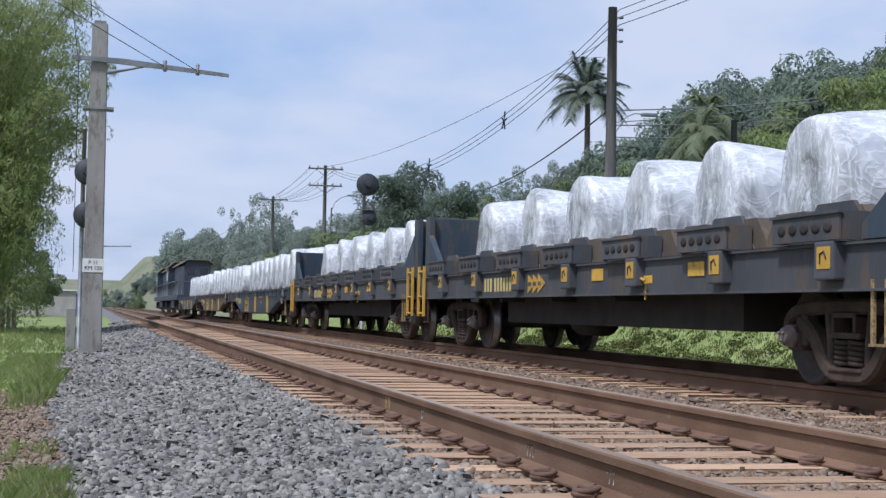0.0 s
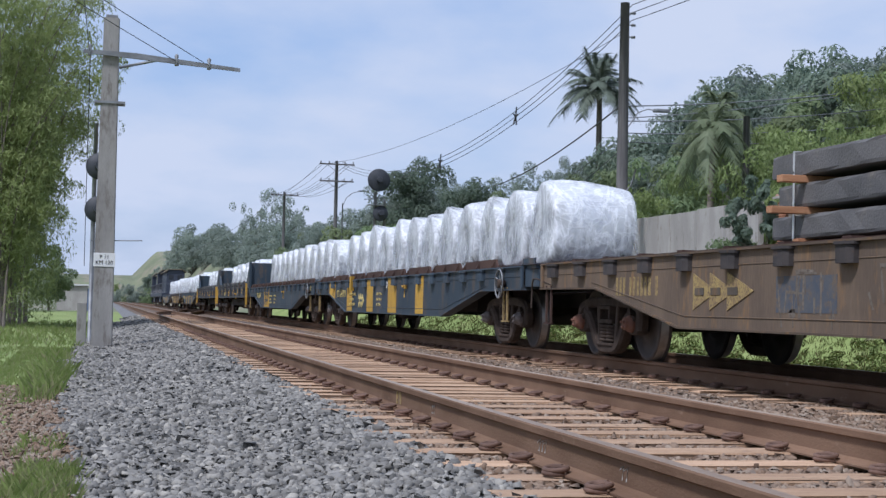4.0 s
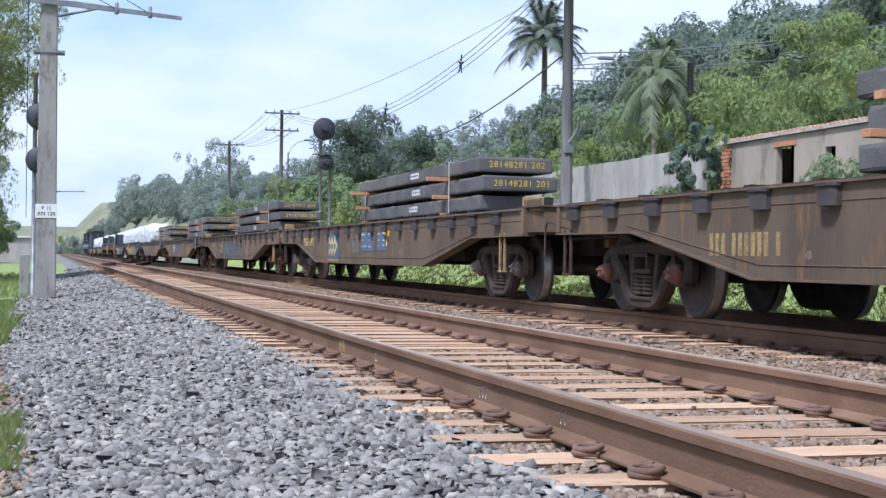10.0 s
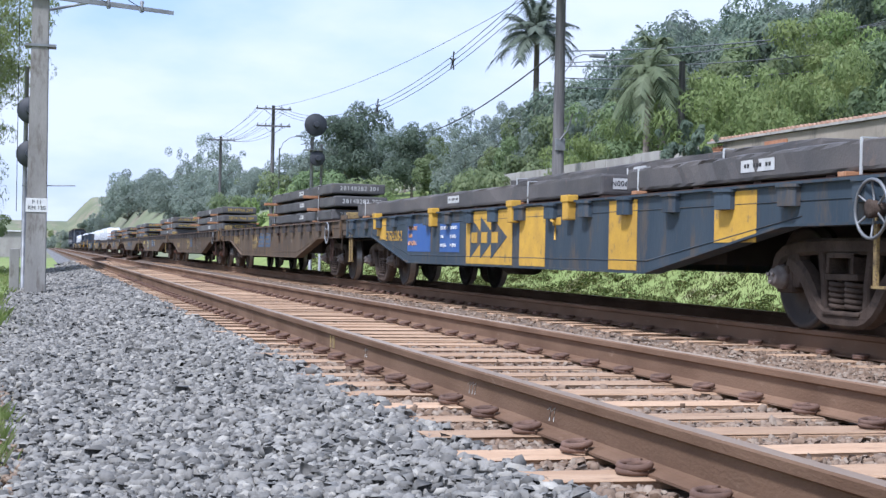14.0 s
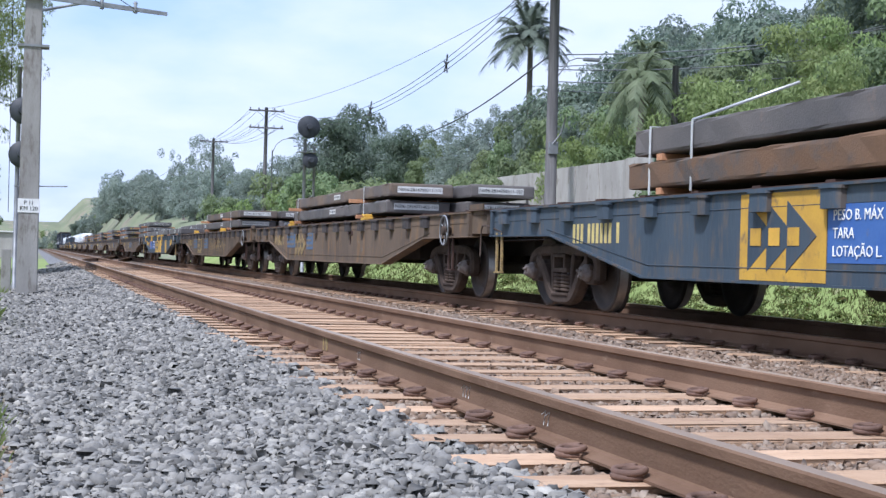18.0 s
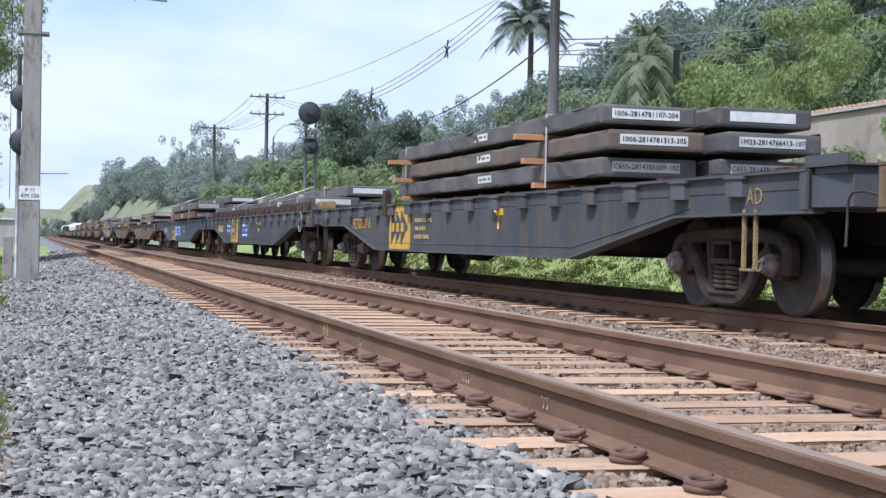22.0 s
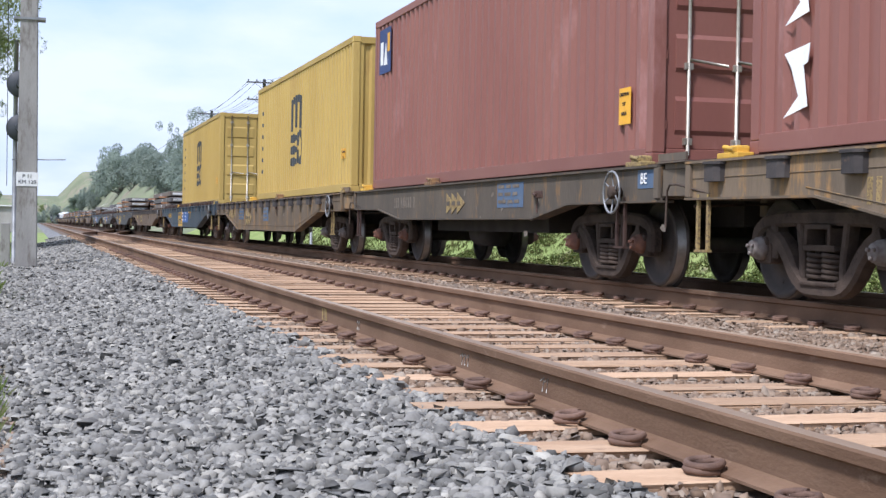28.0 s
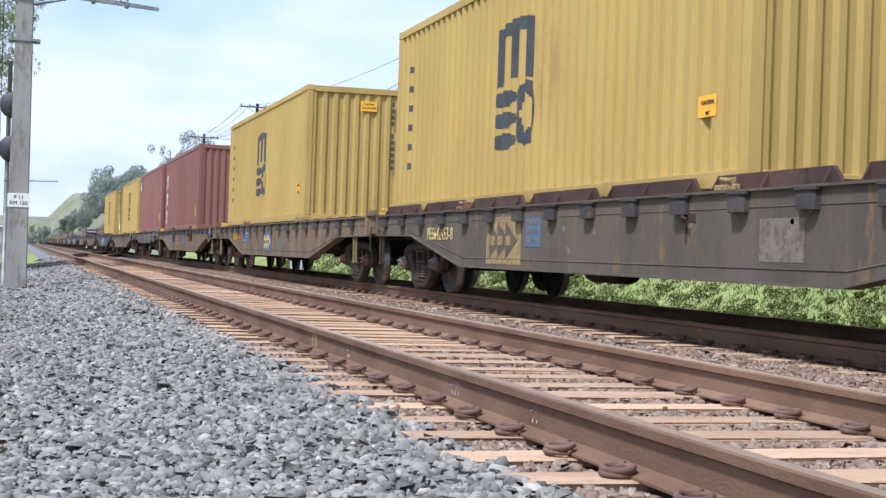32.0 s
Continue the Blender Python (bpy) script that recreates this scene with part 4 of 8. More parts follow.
def build_trees():
    random.seed(11)
    broad = [make_tree("tree", 9.0, 7.0, 9500, 0.135, "leaf", "broad leafy tree with a rounded green crown", 9, 21, bare=0.3),
             make_tree("tree", 10.0, 8.0, 11500, 0.145, "leaf_dark", "dense dark green broadleaf tree", 11, 22, bare=0.28, puff=1.1),
             make_tree("tree", 8.0, 7.0, 8500, 0.12, "leaf_light", "light green feathery-leaved tree", 9, 23, flat=0.6, bare=0.3, droop=0.5, aspect=0.35),
             make_tree("tree", 9.0, 7.5, 9500, 0.135, "leaf_haze", "tree on the wooded slope with grey-green leaves paled for haze", 10, 24, bare=0.28)]
    tall = [make_tree("tree", 13.0, 5.6, 7600, 0.14, "leaf_haze", "tall thin tree with an open grey-green crown paled for haze", 11, 31, bare=0.42, flat=1.25, puff=1.0),
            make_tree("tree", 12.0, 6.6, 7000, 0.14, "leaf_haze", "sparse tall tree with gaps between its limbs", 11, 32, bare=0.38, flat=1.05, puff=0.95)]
    bush = [make_tree("bush", 3.2, 4.2, 3000, 0.105, "leaf", "rounded green bush at the foot of the slope", 7, 41, bare=0.25),
            make_tree("bush", 2.6, 4.0, 2700, 0.10, "leaf_light", "light green bush on the bank", 7, 42, bare=0.22)]
    used = set()
    # skyline trees: direction, distance, top elevation
    sky = [(3.24, 330, 2.95, 3), (3.85, 300, 3.12, 1), (4.6, 260, 2.95, 0), (5.0, 230, 3.0, 3), (5.6, 210, 3.88, 4), (6.1, 190, 3.25, 0), (6.68, 175, 4.45, 5), (7.25, 170, 3.4, 3), (7.9, 150, 3.4, 0),
           (8.6, 145, 3.2, 3), (9.4, 120, 3.55, 1), (10.1, 110, 4.1, 3), (10.7, 100, 4.5, 1), (11.4, 98, 4.55, 1), (12.1, 105, 4.5, 0), (12.55, 112, 5.25, 4), (13.05, 112, 5.25, 4), (13.5, 105, 4.7, 3), (13.95, 100, 4.75, 5), (14.8, 95, 4.45, 0),
           (15.5, 88, 5.2, 5), (16.2, 80, 5.75, 5), (16.95, 82, 5.9, 4), (17.5, 85, 5.4, 4), (18.2, 90, 6.05, 5), (18.8, 92, 6.3, 4), (18.0, 70, 4.9, 0), (19.4, 78, 6.2, 3), (20.2, 72, 6.6, 1), (20.8, 66, 7.35, 1), (21.6, 68, 7.5, 1), (22.5, 72, 7.55, 3),
           (23.3, 80, 7.9, 1), (24.0, 92, 8.7, 3), (24.7, 88, 9.65, 1), (25.5, 86, 9.5, 1), (26.2, 88, 9.45, 3), (26.8, 84, 9.55, 1), (27.5, 88, 9.25, 0), (28.2, 92, 8.95, 3), (28.8, 92, 9.0, 1), (29.3, 86, 9.4, 3),
           (30.0, 80, 9.95, 1), (30.8, 80, 10.35, 1), (31.7, 78, 10.6, 3), (32.6, 78, 11.2, 1), (33.4, 76, 11.6, 0), (34.5, 76, 11.9, 3), (35.8, 74, 12.2, 1), (37.2, 72, 12.5, 3)]
    kinds = broad + tall
    for az, dist, el, k in sky:
        x, y = at(az, dist)
        top = 0.56 + dist * math.tan(radians(el))
        # farther trees swap to the paler leaves with haze in their colour
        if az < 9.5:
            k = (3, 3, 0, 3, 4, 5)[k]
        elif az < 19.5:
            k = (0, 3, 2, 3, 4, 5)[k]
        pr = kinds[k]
        hgt = (9.0, 10.0, 8.0, 9.0, 13.0, 12.0)[k]
        sc = max(0.35, (top - float(ground_z(x, y))) / hgt)
        if az < 12 and k < 4:                       # low bushy ones whose crowns reach the ground
            plant(pr, used, x, y, sc * 1.35, None, top - hgt * sc * 1.35)
        else:
            plant(pr, used, x, y, sc)
    # the wooded slope below the skyline
    for az, dist, k, sc in [(22.0, 66, 3, 0.7), (23.0, 66, 0, 0.75), (24.2, 74, 1, 0.85), (24.9, 57, 2, 0.72), (26.5, 70, 3, 0.9), (27.3, 60, 0, 0.8), (28.3, 70, 1, 0.85), (28.8, 56, 2, 0.55), (30.0, 66, 2, 0.85),
                            (30.8, 56, 2, 0.85), (31.8, 66, 0, 0.9), (32.6, 54, 2, 0.8), (33.6, 62, 1, 0.9), (34.6, 54, 0, 0.8), (36, 60, 1, 0.9), (20.5, 62, 3, 0.7), (19.2, 58, 0, 0.55), (21.4, 56, 0, 0.6),
                            (17.3, 72, 0, 0.5), (16.2, 76, 3, 0.5), (15.2, 84, 0, 0.5), (14.2, 88, 1, 0.5), (13.0, 92, 3, 0.5), (11.8, 92, 1, 0.6), (10.7, 96, 3, 0.55), (38, 64, 1, 1.0), (40, 60, 3, 1.0)]:
        x, y = at(az, dist)
        plant(kinds[k], used, x, y, sc)
    # single trees beside the wall and the house: direction, distance, top elevation, kind
    for az, dist, el, k in [(25.6, 46, 7.3, 2), (29.3, 43, 7.7, 2), (30.6, 46, 8.3, 2), (32.0, 44, 8.4, 0), (27.6, 52, 7.2, 2), (26.6, 56, 8.0, 0), (21.9, 54, 6.0, 0), (20.9, 52, 5.4, 2)]:
        x, y = at(az, dist)
        plant(kinds[k], used, x, y, (0.56 + dist * math.tan(radians(el)) - float(ground_z(x, y))) / (9.0, 10.0, 8.0)[k])
    for az, dist, sc in [(7.0, 190, 1.6), (6.0, 220, 1.5), (5.2, 240, 1.6), (4.4, 280, 1.8), (3.7, 330, 1.8), (8.0, 165, 1.2), (8.8, 150, 1.2), (2.9, 400, 2.2), (3.4, 360, 2)]:
        x, y = at(az, dist)
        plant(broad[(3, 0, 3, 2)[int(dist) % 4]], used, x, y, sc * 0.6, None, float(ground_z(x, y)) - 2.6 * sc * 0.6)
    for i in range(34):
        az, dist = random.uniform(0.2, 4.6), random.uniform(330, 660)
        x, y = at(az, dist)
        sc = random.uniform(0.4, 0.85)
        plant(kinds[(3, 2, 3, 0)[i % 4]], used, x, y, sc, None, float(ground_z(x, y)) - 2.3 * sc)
    plant(tall[1], used, *at(2.3, 420), 0.62)
    plant(tall[0], used, *at(0.7, 620), 0.62)
    plant(broad[1], used, *at(1.6, 560), 0.8)
    for x, y, k, sc in [(16.9, 37.6, 0, 0.5), (16.6, 54, 0, 0.9), (16.2, 58, 1, 0.8), (15.6, 63, 1, 0.8), (15.4, 68, 0, 1.0), (15.8, 74, 1, 1.0), (14.9, 80, 1, 1.1), (16.0, 86, 0, 1.2), (16.9, 28.4, 0, 0.62), (15.9, 22.5, 1, 0.9),
                        (16.8, 92, 1, 1.3), (16.0, 100, 0, 1.2), (15.2, 112, 1, 1.2), (15.5, 125, 0, 1.2), (20.5, 46, 0, 1.0), (21.0, 41, 1, 1.1), (20.6, 51, 0, 1.1), (24.6, 36, 0, 1.3), (24.6, 31, 1, 1.3)]:
        plant(bush[k], used, x, y, sc)
    # slim young tree before the house
    plant(make_tree("tree", 3.3, 1.2, 2200, 0.07, "leaf_dark", "slim dark young tree before the plastered house", 6, 51, bare=0.3, trunk=0.05), used, 16.6, 35.6, 0.95)
    # left side
    for x, y, k, sc in [(-4.5, 118, 0, 0.62), (-8, 112, 1, 0.7), (-12, 105, 0, 0.8), (-16, 90, 1, 0.8), (-7.5, 80, 3, 0.55)]:
        plant(broad[k], used, x, y, sc)
    for x, y, k, sc in [(-4.6, 60, 1, 0.6), (-6.0, 58, 0, 0.7), (-5.5, 66, 0, 0.6), (-7.5, 56, 1, 0.7)]:
        plant(bush[k], used, x, y, sc)
    # tall palm and the coconut palms on the slope
    plant(make_palm("palm_tree", 12.1, 0.19, 44, 2.75, 1.15, "tall slender palm with drooping feather fronds above the road", "leaf_palm", 3, leaflet=0.72, nleaf=34, spread=84), set(), *at(19.05, 75), 1.0, 0, 0.0)
    pz = make_palm("palm_tree", 5.2, 0.12, 22, 1.5, 1.0, "leaning coconut palm with long drooping grey-green fronds", "leaf_palm_light", 5, (0.4, 0.2), 0.5)
    us = set()
    plant(pz, us, *at(23.3, 46), 1.0, 20)
    plant(pz, us, *at(24.35, 55), 1.35, 140)


def build_bamboo():
    root = tagged(empty("bamboo", pose(0, 0, 0)), "tall arching clump of feathery green bamboo beside the track", "bamboo")
    r = random.Random(8)
    cs, rs, ns = [], [], []
    for i in range(60):
        bx, by = -2.9 - abs(r.gauss(0, 1.5)), 51 + r.uniform(-3, 6)
        h = r.uniform(8.5, 14.0)
        lx, ly = r.uniform(-0.6, 2.9), r.uniform(-2.2, 1.4)
        pts = [Vector((bx + lx * k ** 2.2, by + ly * k ** 2.2, -0.5 + h * (k - 0.12 * k ** 4))) for k in np.linspace(0, 1, 7)]
        bm = B(); rod(bm, pts, 0.045, 6, taper=0.25); part("culm", bm, "bark", root)
        for k in range(2, 7):
            for _ in range(3):
                c = pts[k] + Vector((r.gauss(0, 0.45), r.gauss(0, 0.5), r.gauss(-0.1, 0.5)))
                cs.append(tuple(c)); q = r.uniform(0.35, 0.75); rs.append((q, q, q * 0.8)); ns.append(120)
    for i in range(90):
        cs.append((-2.0 - abs(r.gauss(0, 1.5)), 51 + r.uniform(-3, 5), r.uniform(0.2, 6.5))); q = r.uniform(0.5, 0.9); rs.append((q, q, q)); ns.append(200)
    v, f, s = leaf_cloud(cs, rs, ns, 0.09, droop=0.9, aspect=0.2)
    part("foliage", mesh_np("foliage", v, f, s, "leaf_light"), None, root)


def blades(name, regions, label, h=(0.12, 0.3), width=0.008, dens_clump=6, material="blade"):
    vs = []
    for x0, x1, y0, y1, n, sc in regions:
        m = n // dens_clump
        cx, cy = rng.uniform(x0, x1, m), rng.uniform(y0, y1, m)
        x = (cx[:, None] + rng.normal(scale=0.05 * sc, size=(m, dens_clump))).ravel()
        y = (cy[:, None] + rng.normal(scale=0.05 * sc, size=(m, dens_clump))).ravel()
        z = ground_z(x, y) - 0.02
        hh = rng.uniform(*h, len(x)) * sc
        a = rng.uniform(0, 6.283, len(x))
        lean = rng.uniform(0.15, 0.8, len(x)) * hh
        w = width * sc * rng.uniform(0.8, 1.6, len(x))
        dx, dy = np.cos(a), np.sin(a)
        p0 = np.stack([x - dy * w, y + dx * w, z], -1)
        p1 = np.stack([x + dy * w, y - dx * w, z], -1)
        p2 = np.stack([x + dx * lean * 0.4 + dy * w * 0.7, y + dy * lean * 0.4 - dx * w * 0.7, z + hh * 0.65], -1)
        p3 = np.stack([x + dx * lean, y + dy * lean, z + hh], -1)
        vs.append(np.stack([p0, p1, p2, p3], 1).reshape(-1, 3))
    v = np.concatenate(vs)
    n = len(v) // 4
    ob = new(name, mesh_np(name, v, np.arange(4 * n), np.full(n, 4), material))
    return tagged(ob, label, "grass", kind="stuff")


# ---- lineside things ----


def build_catenary_pole():
    root = tagged(empty("concrete_pole", pose(-0.12, 30.6, -0.45)), "tapered concrete line pole with bracket arm and white plate", "pole")
    bm = B()
    b, t, h = 0.215, 0.16, 6.85
    v0 = [bm.verts.new((sx * b, sy * b, 0)) for sx, sy in ((-1, -1), (1, -1), (1, 1), (-1, 1))]
    v1 = [bm.verts.new((sx * t, sy * t, h)) for sx, sy in ((-1, -1), (1, -1), (1, 1), (-1, 1))]
    for i in range(4):
        bm.faces.new((v0[i], v0[(i + 1) % 4], v1[(i + 1) % 4], v1[i]))
    bm.faces.new(v1); bm.faces.new(v0[::-1])
    bmesh.ops.bevel(bm, geom=[e for e in bm.edges], offset=0.02, segments=2, affect="EDGES")
    part("shaft", bm, "pole_concrete", root)
    bm = B()
    box(bm, -0.12, 0.12, -0.12, 0.12, h, h + 0.06, 0.01)
    part("cap", bm, "metal_grey", root)
    bm = B()
    prism(bm, [(-0.55, 6.07), (2.65, 5.86), (2.65, 5.93), (0.5, 6.12), (-0.55, 6.14)], "y", -0.26, -0.20)
    rod(bm, [(0.17, -0.23, 5.80), (0.95, -0.23, 6.0)], 0.03, 6)
    part("bracket_arm", bm, "metal_grey", root)
    for xx in (-0.42, 1.33, 2.0):
        bm = B()
        lathe(bm, [(-0.12, 0.02), (-0.10, 0.05), (-0.06, 0.03), (-0.02, 0.055), (0.02, 0.03), (0.10, 0.045), (0.13, 0.02)], "z", (xx, -0.23, 6.10 - 0.06 * xx), 10)
        part("insulator", bm, "metal_grey", root)
    bm = B()
    box(bm, -0.30, 0.32, -0.2, 0.2, 5.06, 5.11)
    part("band", bm, "metal_grey", root)
    bm = B()
    rod(bm, [(-0.3, -0.1, 2.23), (0.75, -0.1, 2.26)], 0.012, 5)
    part("arm_rod", bm, "metal_grey", root)
    pl = B()
    box(pl, -0.215, 0.215, -0.215, -0.205, 1.70, 1.98, 0.004)
    plate = part("number_plate", pl, "white", root, "small white kilometre plate with black lettering")
    for txt, zz, sz in (("P 11", 1.90, 0.11), ("KM 120", 1.785, 0.11)):
        t_ = part("lettering", text_mesh(txt, sz, "black"), None, plate)
        t_.matrix_basis = Matrix.Translation((0, -0.219, zz)) @ FACE_Y
    st = tagged(empty("concrete_post", pose(-0.55, 31.6, -0.5)), "short weathered concrete stub post at the foot of the pole", "post")
    bm = B(); box(bm, -0.1, 0.1, -0.1, 0.1, 0, 1.0, 0.015); part("stub", bm, "pole_concrete", st)
    sg = tagged(empty("railway_signal", pose(-0.40, 33.5, -0.45)), "black railway signal mast with two round backboards", "signal")
    bm = B(); rod(bm, [(0, 0, 0), (0, 0, 5.0)], 0.05, 8); part("mast", bm, "metal_grey", sg)
    for zz in (3.05, 4.02):
        bm = B()
        lathe(bm, [(-0.03, 0.02), (-0.03, 0.29), (0.0, 0.30), (0.0, 0.02)], "y", (0.1, -0.1, zz), 28)
        part("backboard", bm, "signal_black", sg)
        bm = B()
        lathe(bm, [(-0.26, 0.09), (-0.02, 0.11)], "y", (0.1, -0.1, zz), 16)
        part("lamp_case", bm, "signal_black", sg)


def build_far_signal():
    sg = tagged(empty("railway_signal", pose(11.35, 62.8, -0.3)), "searchlight railway signal with large round black targets on a post", "signal")
    bm = B(); rod(bm, [(0.0, 0, 0), (0.0, 0, 5.9)], 0.075, 10); rod(bm, [(0.45, 0.1, 0), (0.45, 0.1, 5.6)], 0.06, 10)
    part("mast", bm, "metal_grey", sg)
    for zz, dx, r in ((6.42, 0.12, 0.50), (4.95, 0.22, 0.34)):
        bm = B()
        lathe(bm, [(-0.02, 0.02), (-0.02, r - 0.02), (0.0, r), (0.05, r), (0.05, 0.02)], "y", (dx, -0.15, zz), 36)
        t_ = part("target", bm, "signal_black", sg)
        bm = B(); lathe(bm, [(-0.30, 0.11), (-0.28, 0.13), (-0.03, 0.12)], "y", (dx, -0.15, zz), 18)
        part("lamp_hood", bm, "signal_black", t_)
        bm = B(); lathe(bm, [(-0.05, 0.03), (-0.03, 0.09)], "y", (dx, -0.15, zz), 16)
        part("lens", bm, "glass", t_)
    for zz in np.arange(0.6, 5.6, 0.35):
        part("ladder_rung", rod(B(), [(0.05, -0.02, zz), (0.42, 0.08, zz)], 0.012, 5), "metal_grey", sg)
    bm = B(); rod(bm, [(-0.5, 0, 5.55), (0.1, 0, 5.65), (0.5, 0, 5.55)], 0.02, 6); box(bm, -0.35, 0.5, -0.25, 0.25, 5.3, 5.33)
    part("platform", bm, "metal_grey", sg)


def utility_pole(name, x, y, top, arms, label, r=0.15, lamp=False):
    z0 = float(ground_z(x, y))
    p = tagged(empty(name, pose(x, y, z0)), label, "utility pole")
    bm = B(); rod(bm, [(0, 0, -0.3), (0, 0, (top - z0) * 0.5), (0, 0, top - z0)], r, 12, taper=0.7)
    part("shaft", bm, "pole_wood", p)
    for k, (dz, half) in enumerate(arms):
        zz = top - z0 - dz
        bm = B(); box(bm, -half, half, -0.2, -0.1, zz - 0.05, zz + 0.05, 0.008)
        rod(bm, [(-half * 0.6, -0.14, zz), (0, -0.1, zz - 0.55)], 0.018, 5); rod(bm, [(half * 0.6, -0.14, zz), (0, -0.1, zz - 0.55)], 0.018, 5)
        arm = part("cross_arm", bm, "pole_wood", p)
        for xx in (-half * 0.92, -half * 0.45, half * 0.45, half * 0.92):
            bm = B(); lathe(bm, [(0.0, 0.02), (0.04, 0.05), (0.08, 0.03), (0.12, 0.055), (0.17, 0.025)], "z", (xx, -0.15, zz + 0.05), 8)
            part("insulator", bm, "metal_grey", arm)
    if lamp:
        bm = B(); zz = 6.1
        rod(bm, [(0.1, -0.1, zz - 0.65), (0.45, -0.2, zz - 0.1), (0.75, -0.25, zz + 0.02), (1.05, -0.3, zz)], 0.022, 6)
        part("lamp_arm", bm, "metal_grey", p)
        bm = B(); box(bm, 0.95, 1.5, -0.42, -0.2, zz - 0.07, zz + 0.04, 0.03)
        part("lamp_head", bm, "metal_grey", p, "grey street lamp head")
        for dz in (0.35, 0.75, 1.15):
            bm = B(); lathe(bm, [(-0.06, 0.03), (-0.02, 0.06), (0.02, 0.04), (0.08, 0.05)], "x", (0.25, -0.1, top - z0 - dz), 8)
            rod(bm, [(0, -0.1, top - z0 - dz), (0.32, -0.1, top - z0 - dz)], 0.02, 5)
            part("insulator", bm, "metal_grey", p)
        bm = B(); rod(bm, [(-0.05, -0.2, 3.2), (0.15, -0.45, 3.55), (0.3, -0.5, 4.1)], 0.03, 5); box(bm, -0.16, 0.16, -0.24, -0.12, 2.9, 3.3, 0.01)
        part("meter_box", bm, "metal_grey", p)
    return p


def cable(a, b, sag, r, label="thin black overhead power cable", n=22, name="overhead_cable", material="wire"):
    a, b = Vector(a), Vector(b)
    pts = []
    for k in np.linspace(0, 1, n):
        p = a.lerp(b, k)
        p.z -= sag * 4 * k * (1 - k)
        pts.append(p)
    bm = B(); rod(bm, pts, r, 5)
    return tagged(part(name, bm, material, None), label, "cable", group="overhead cables"), pts


def build_lines():
    p1 = at(19.97, 48.2)
    p2 = at(8.7, 102.3)
    p3 = at(6.68, 134.0)
    utility_pole("utility_pole", *p1, 10.85, [], "grey utility pole with a street lamp and insulators at the roadside", 0.215, True)
    utility_pole("utility_pole", *p2, 10.75, [(0.25, 1.25), (1.45, 1.2)], "timber utility pole with two cross arms", 0.16)
    utility_pole("utility_pole", *p3, 10.9, [(0.3, 1.3)], "distant timber utility pole with one cross arm", 0.16)
    utility_pole("utility_pole", 17.6, 4.0, 10.85, [], "grey utility pole at the roadside", 0.17)
    group = []
    for dz in (0.0, 0.26, 0.52):
        _, pts = cable((p1[0] + 0.25, p1[1], 10.8 - dz), (p2[0] + 0.4, p2[1], 10.7 - dz * 0.7), 2.55, 0.014)
        group.append(pts)
        cable((p1[0] + 0.25, p1[1], 10.8 - dz), (17.9, 4.0, 10.7 - dz), 0.55, 0.014)
    cable((p1[0] + 0.05, p1[1], 9.9), (p2[0] - 1.0, p2[1], 10.5), 0.9, 0.011)
    for k in (5, 10):
        c = (group[0][k] + group[1][k] + group[2][k]) / 3
        sp = tagged(empty("line_spacer", Matrix.Translation(c)), "star-shaped spacer on the overhead cables", "cable spacer")
        bm = B()
        for a in range(5):
            rod(bm, [(0, 0, 0), (0.12 * math.cos(a * 1.257), 0, 0.42 * math.sin(a * 1.257 + 0.3))], 0.035, 5)
        lathe(bm, [(-0.05, 0.05), (0.05, 0.05)], "y", (0, 0, 0), 8)
        part("star", bm, "wire", sp)
    # telephone bundle down the road and the drop that slopes away
    q = at(14.5, 92)
    cable((p1[0] - 0.1, p1[1], 7.4), (q[0], q[1], 8.15), 0.45, 0.03, "thick black overhead telephone cable")
    q2 = at(14.0, 100)
    cable((p1[0], p1[1], 6.4), (q2[0], q2[1], 6.8), 0.8, 0.012)
    cable((p1[0], p1[1], 6.0), (q2[0] + 1, q2[1], 5.6), 0.7, 0.012)
    # slim street lamp beside the timber pole
    lx, ly = at(8.97, 100)
    lz = float(ground_z(lx, ly))
    sl = tagged(empty("street_lamp", pose(lx, ly, lz)), "slim grey street lamp with a curved arm beside the timber pole", "street lamp")
    bm = B(); rod(bm, [(0, 0, -0.3), (0, 0, 7.6 - lz)], 0.06, 8, taper=0.7); part("post", bm, "metal_grey", sl)
    bm = B(); rod(bm, [(0, 0, 7.4 - lz), (0.25, 0, 8.0 - lz), (0.7, 0, 8.35 - lz), (1.25, 0, 8.5 - lz)], 0.03, 6); part("lamp_arm", bm, "metal_grey", sl)
    bm = B(); box(bm, 1.1, 1.65, -0.1, 0.1, 8.44 - lz, 8.55 - lz, 0.03); part("lamp_head", bm, "metal_grey", sl)
    # grey post on the slope behind the wall
    utility_pole("utility_pole", *at(24.75, 47), 6.9, [], "short pale concrete post on the slope behind the wall", 0.14)
    far_right = (38.0, 52.0)
    utility_pole("utility_pole", *far_right, 12.5, [(0.3, 1.2)], "grey utility pole on the wooded slope", 0.16)
    for z, z2, r in ((7.4, 11.6, 0.016), (7.0, 11.9, 0.012), (6.9, 10.6, 0.014), (6.5, 9.8, 0.014), (6.2, 9.2, 0.011)):
        cable((p1[0] + 0.1, p1[1], z), (far_right[0], far_right[1] - 0.15, z2), 0.5, r * 1.4, "pale grey overhead cable above the wooded slope", material="metal_grey")
    for dz in (0.25, 1.45):
        for xx in (-1.1, -0.5, 0.5, 1.1):
            cable((p2[0] + xx, p2[1] - 0.15, 10.9 - dz), (p3[0] + xx, p3[1] - 0.15, 10.85 - min(dz, 0.3)), 0.5, 0.013)
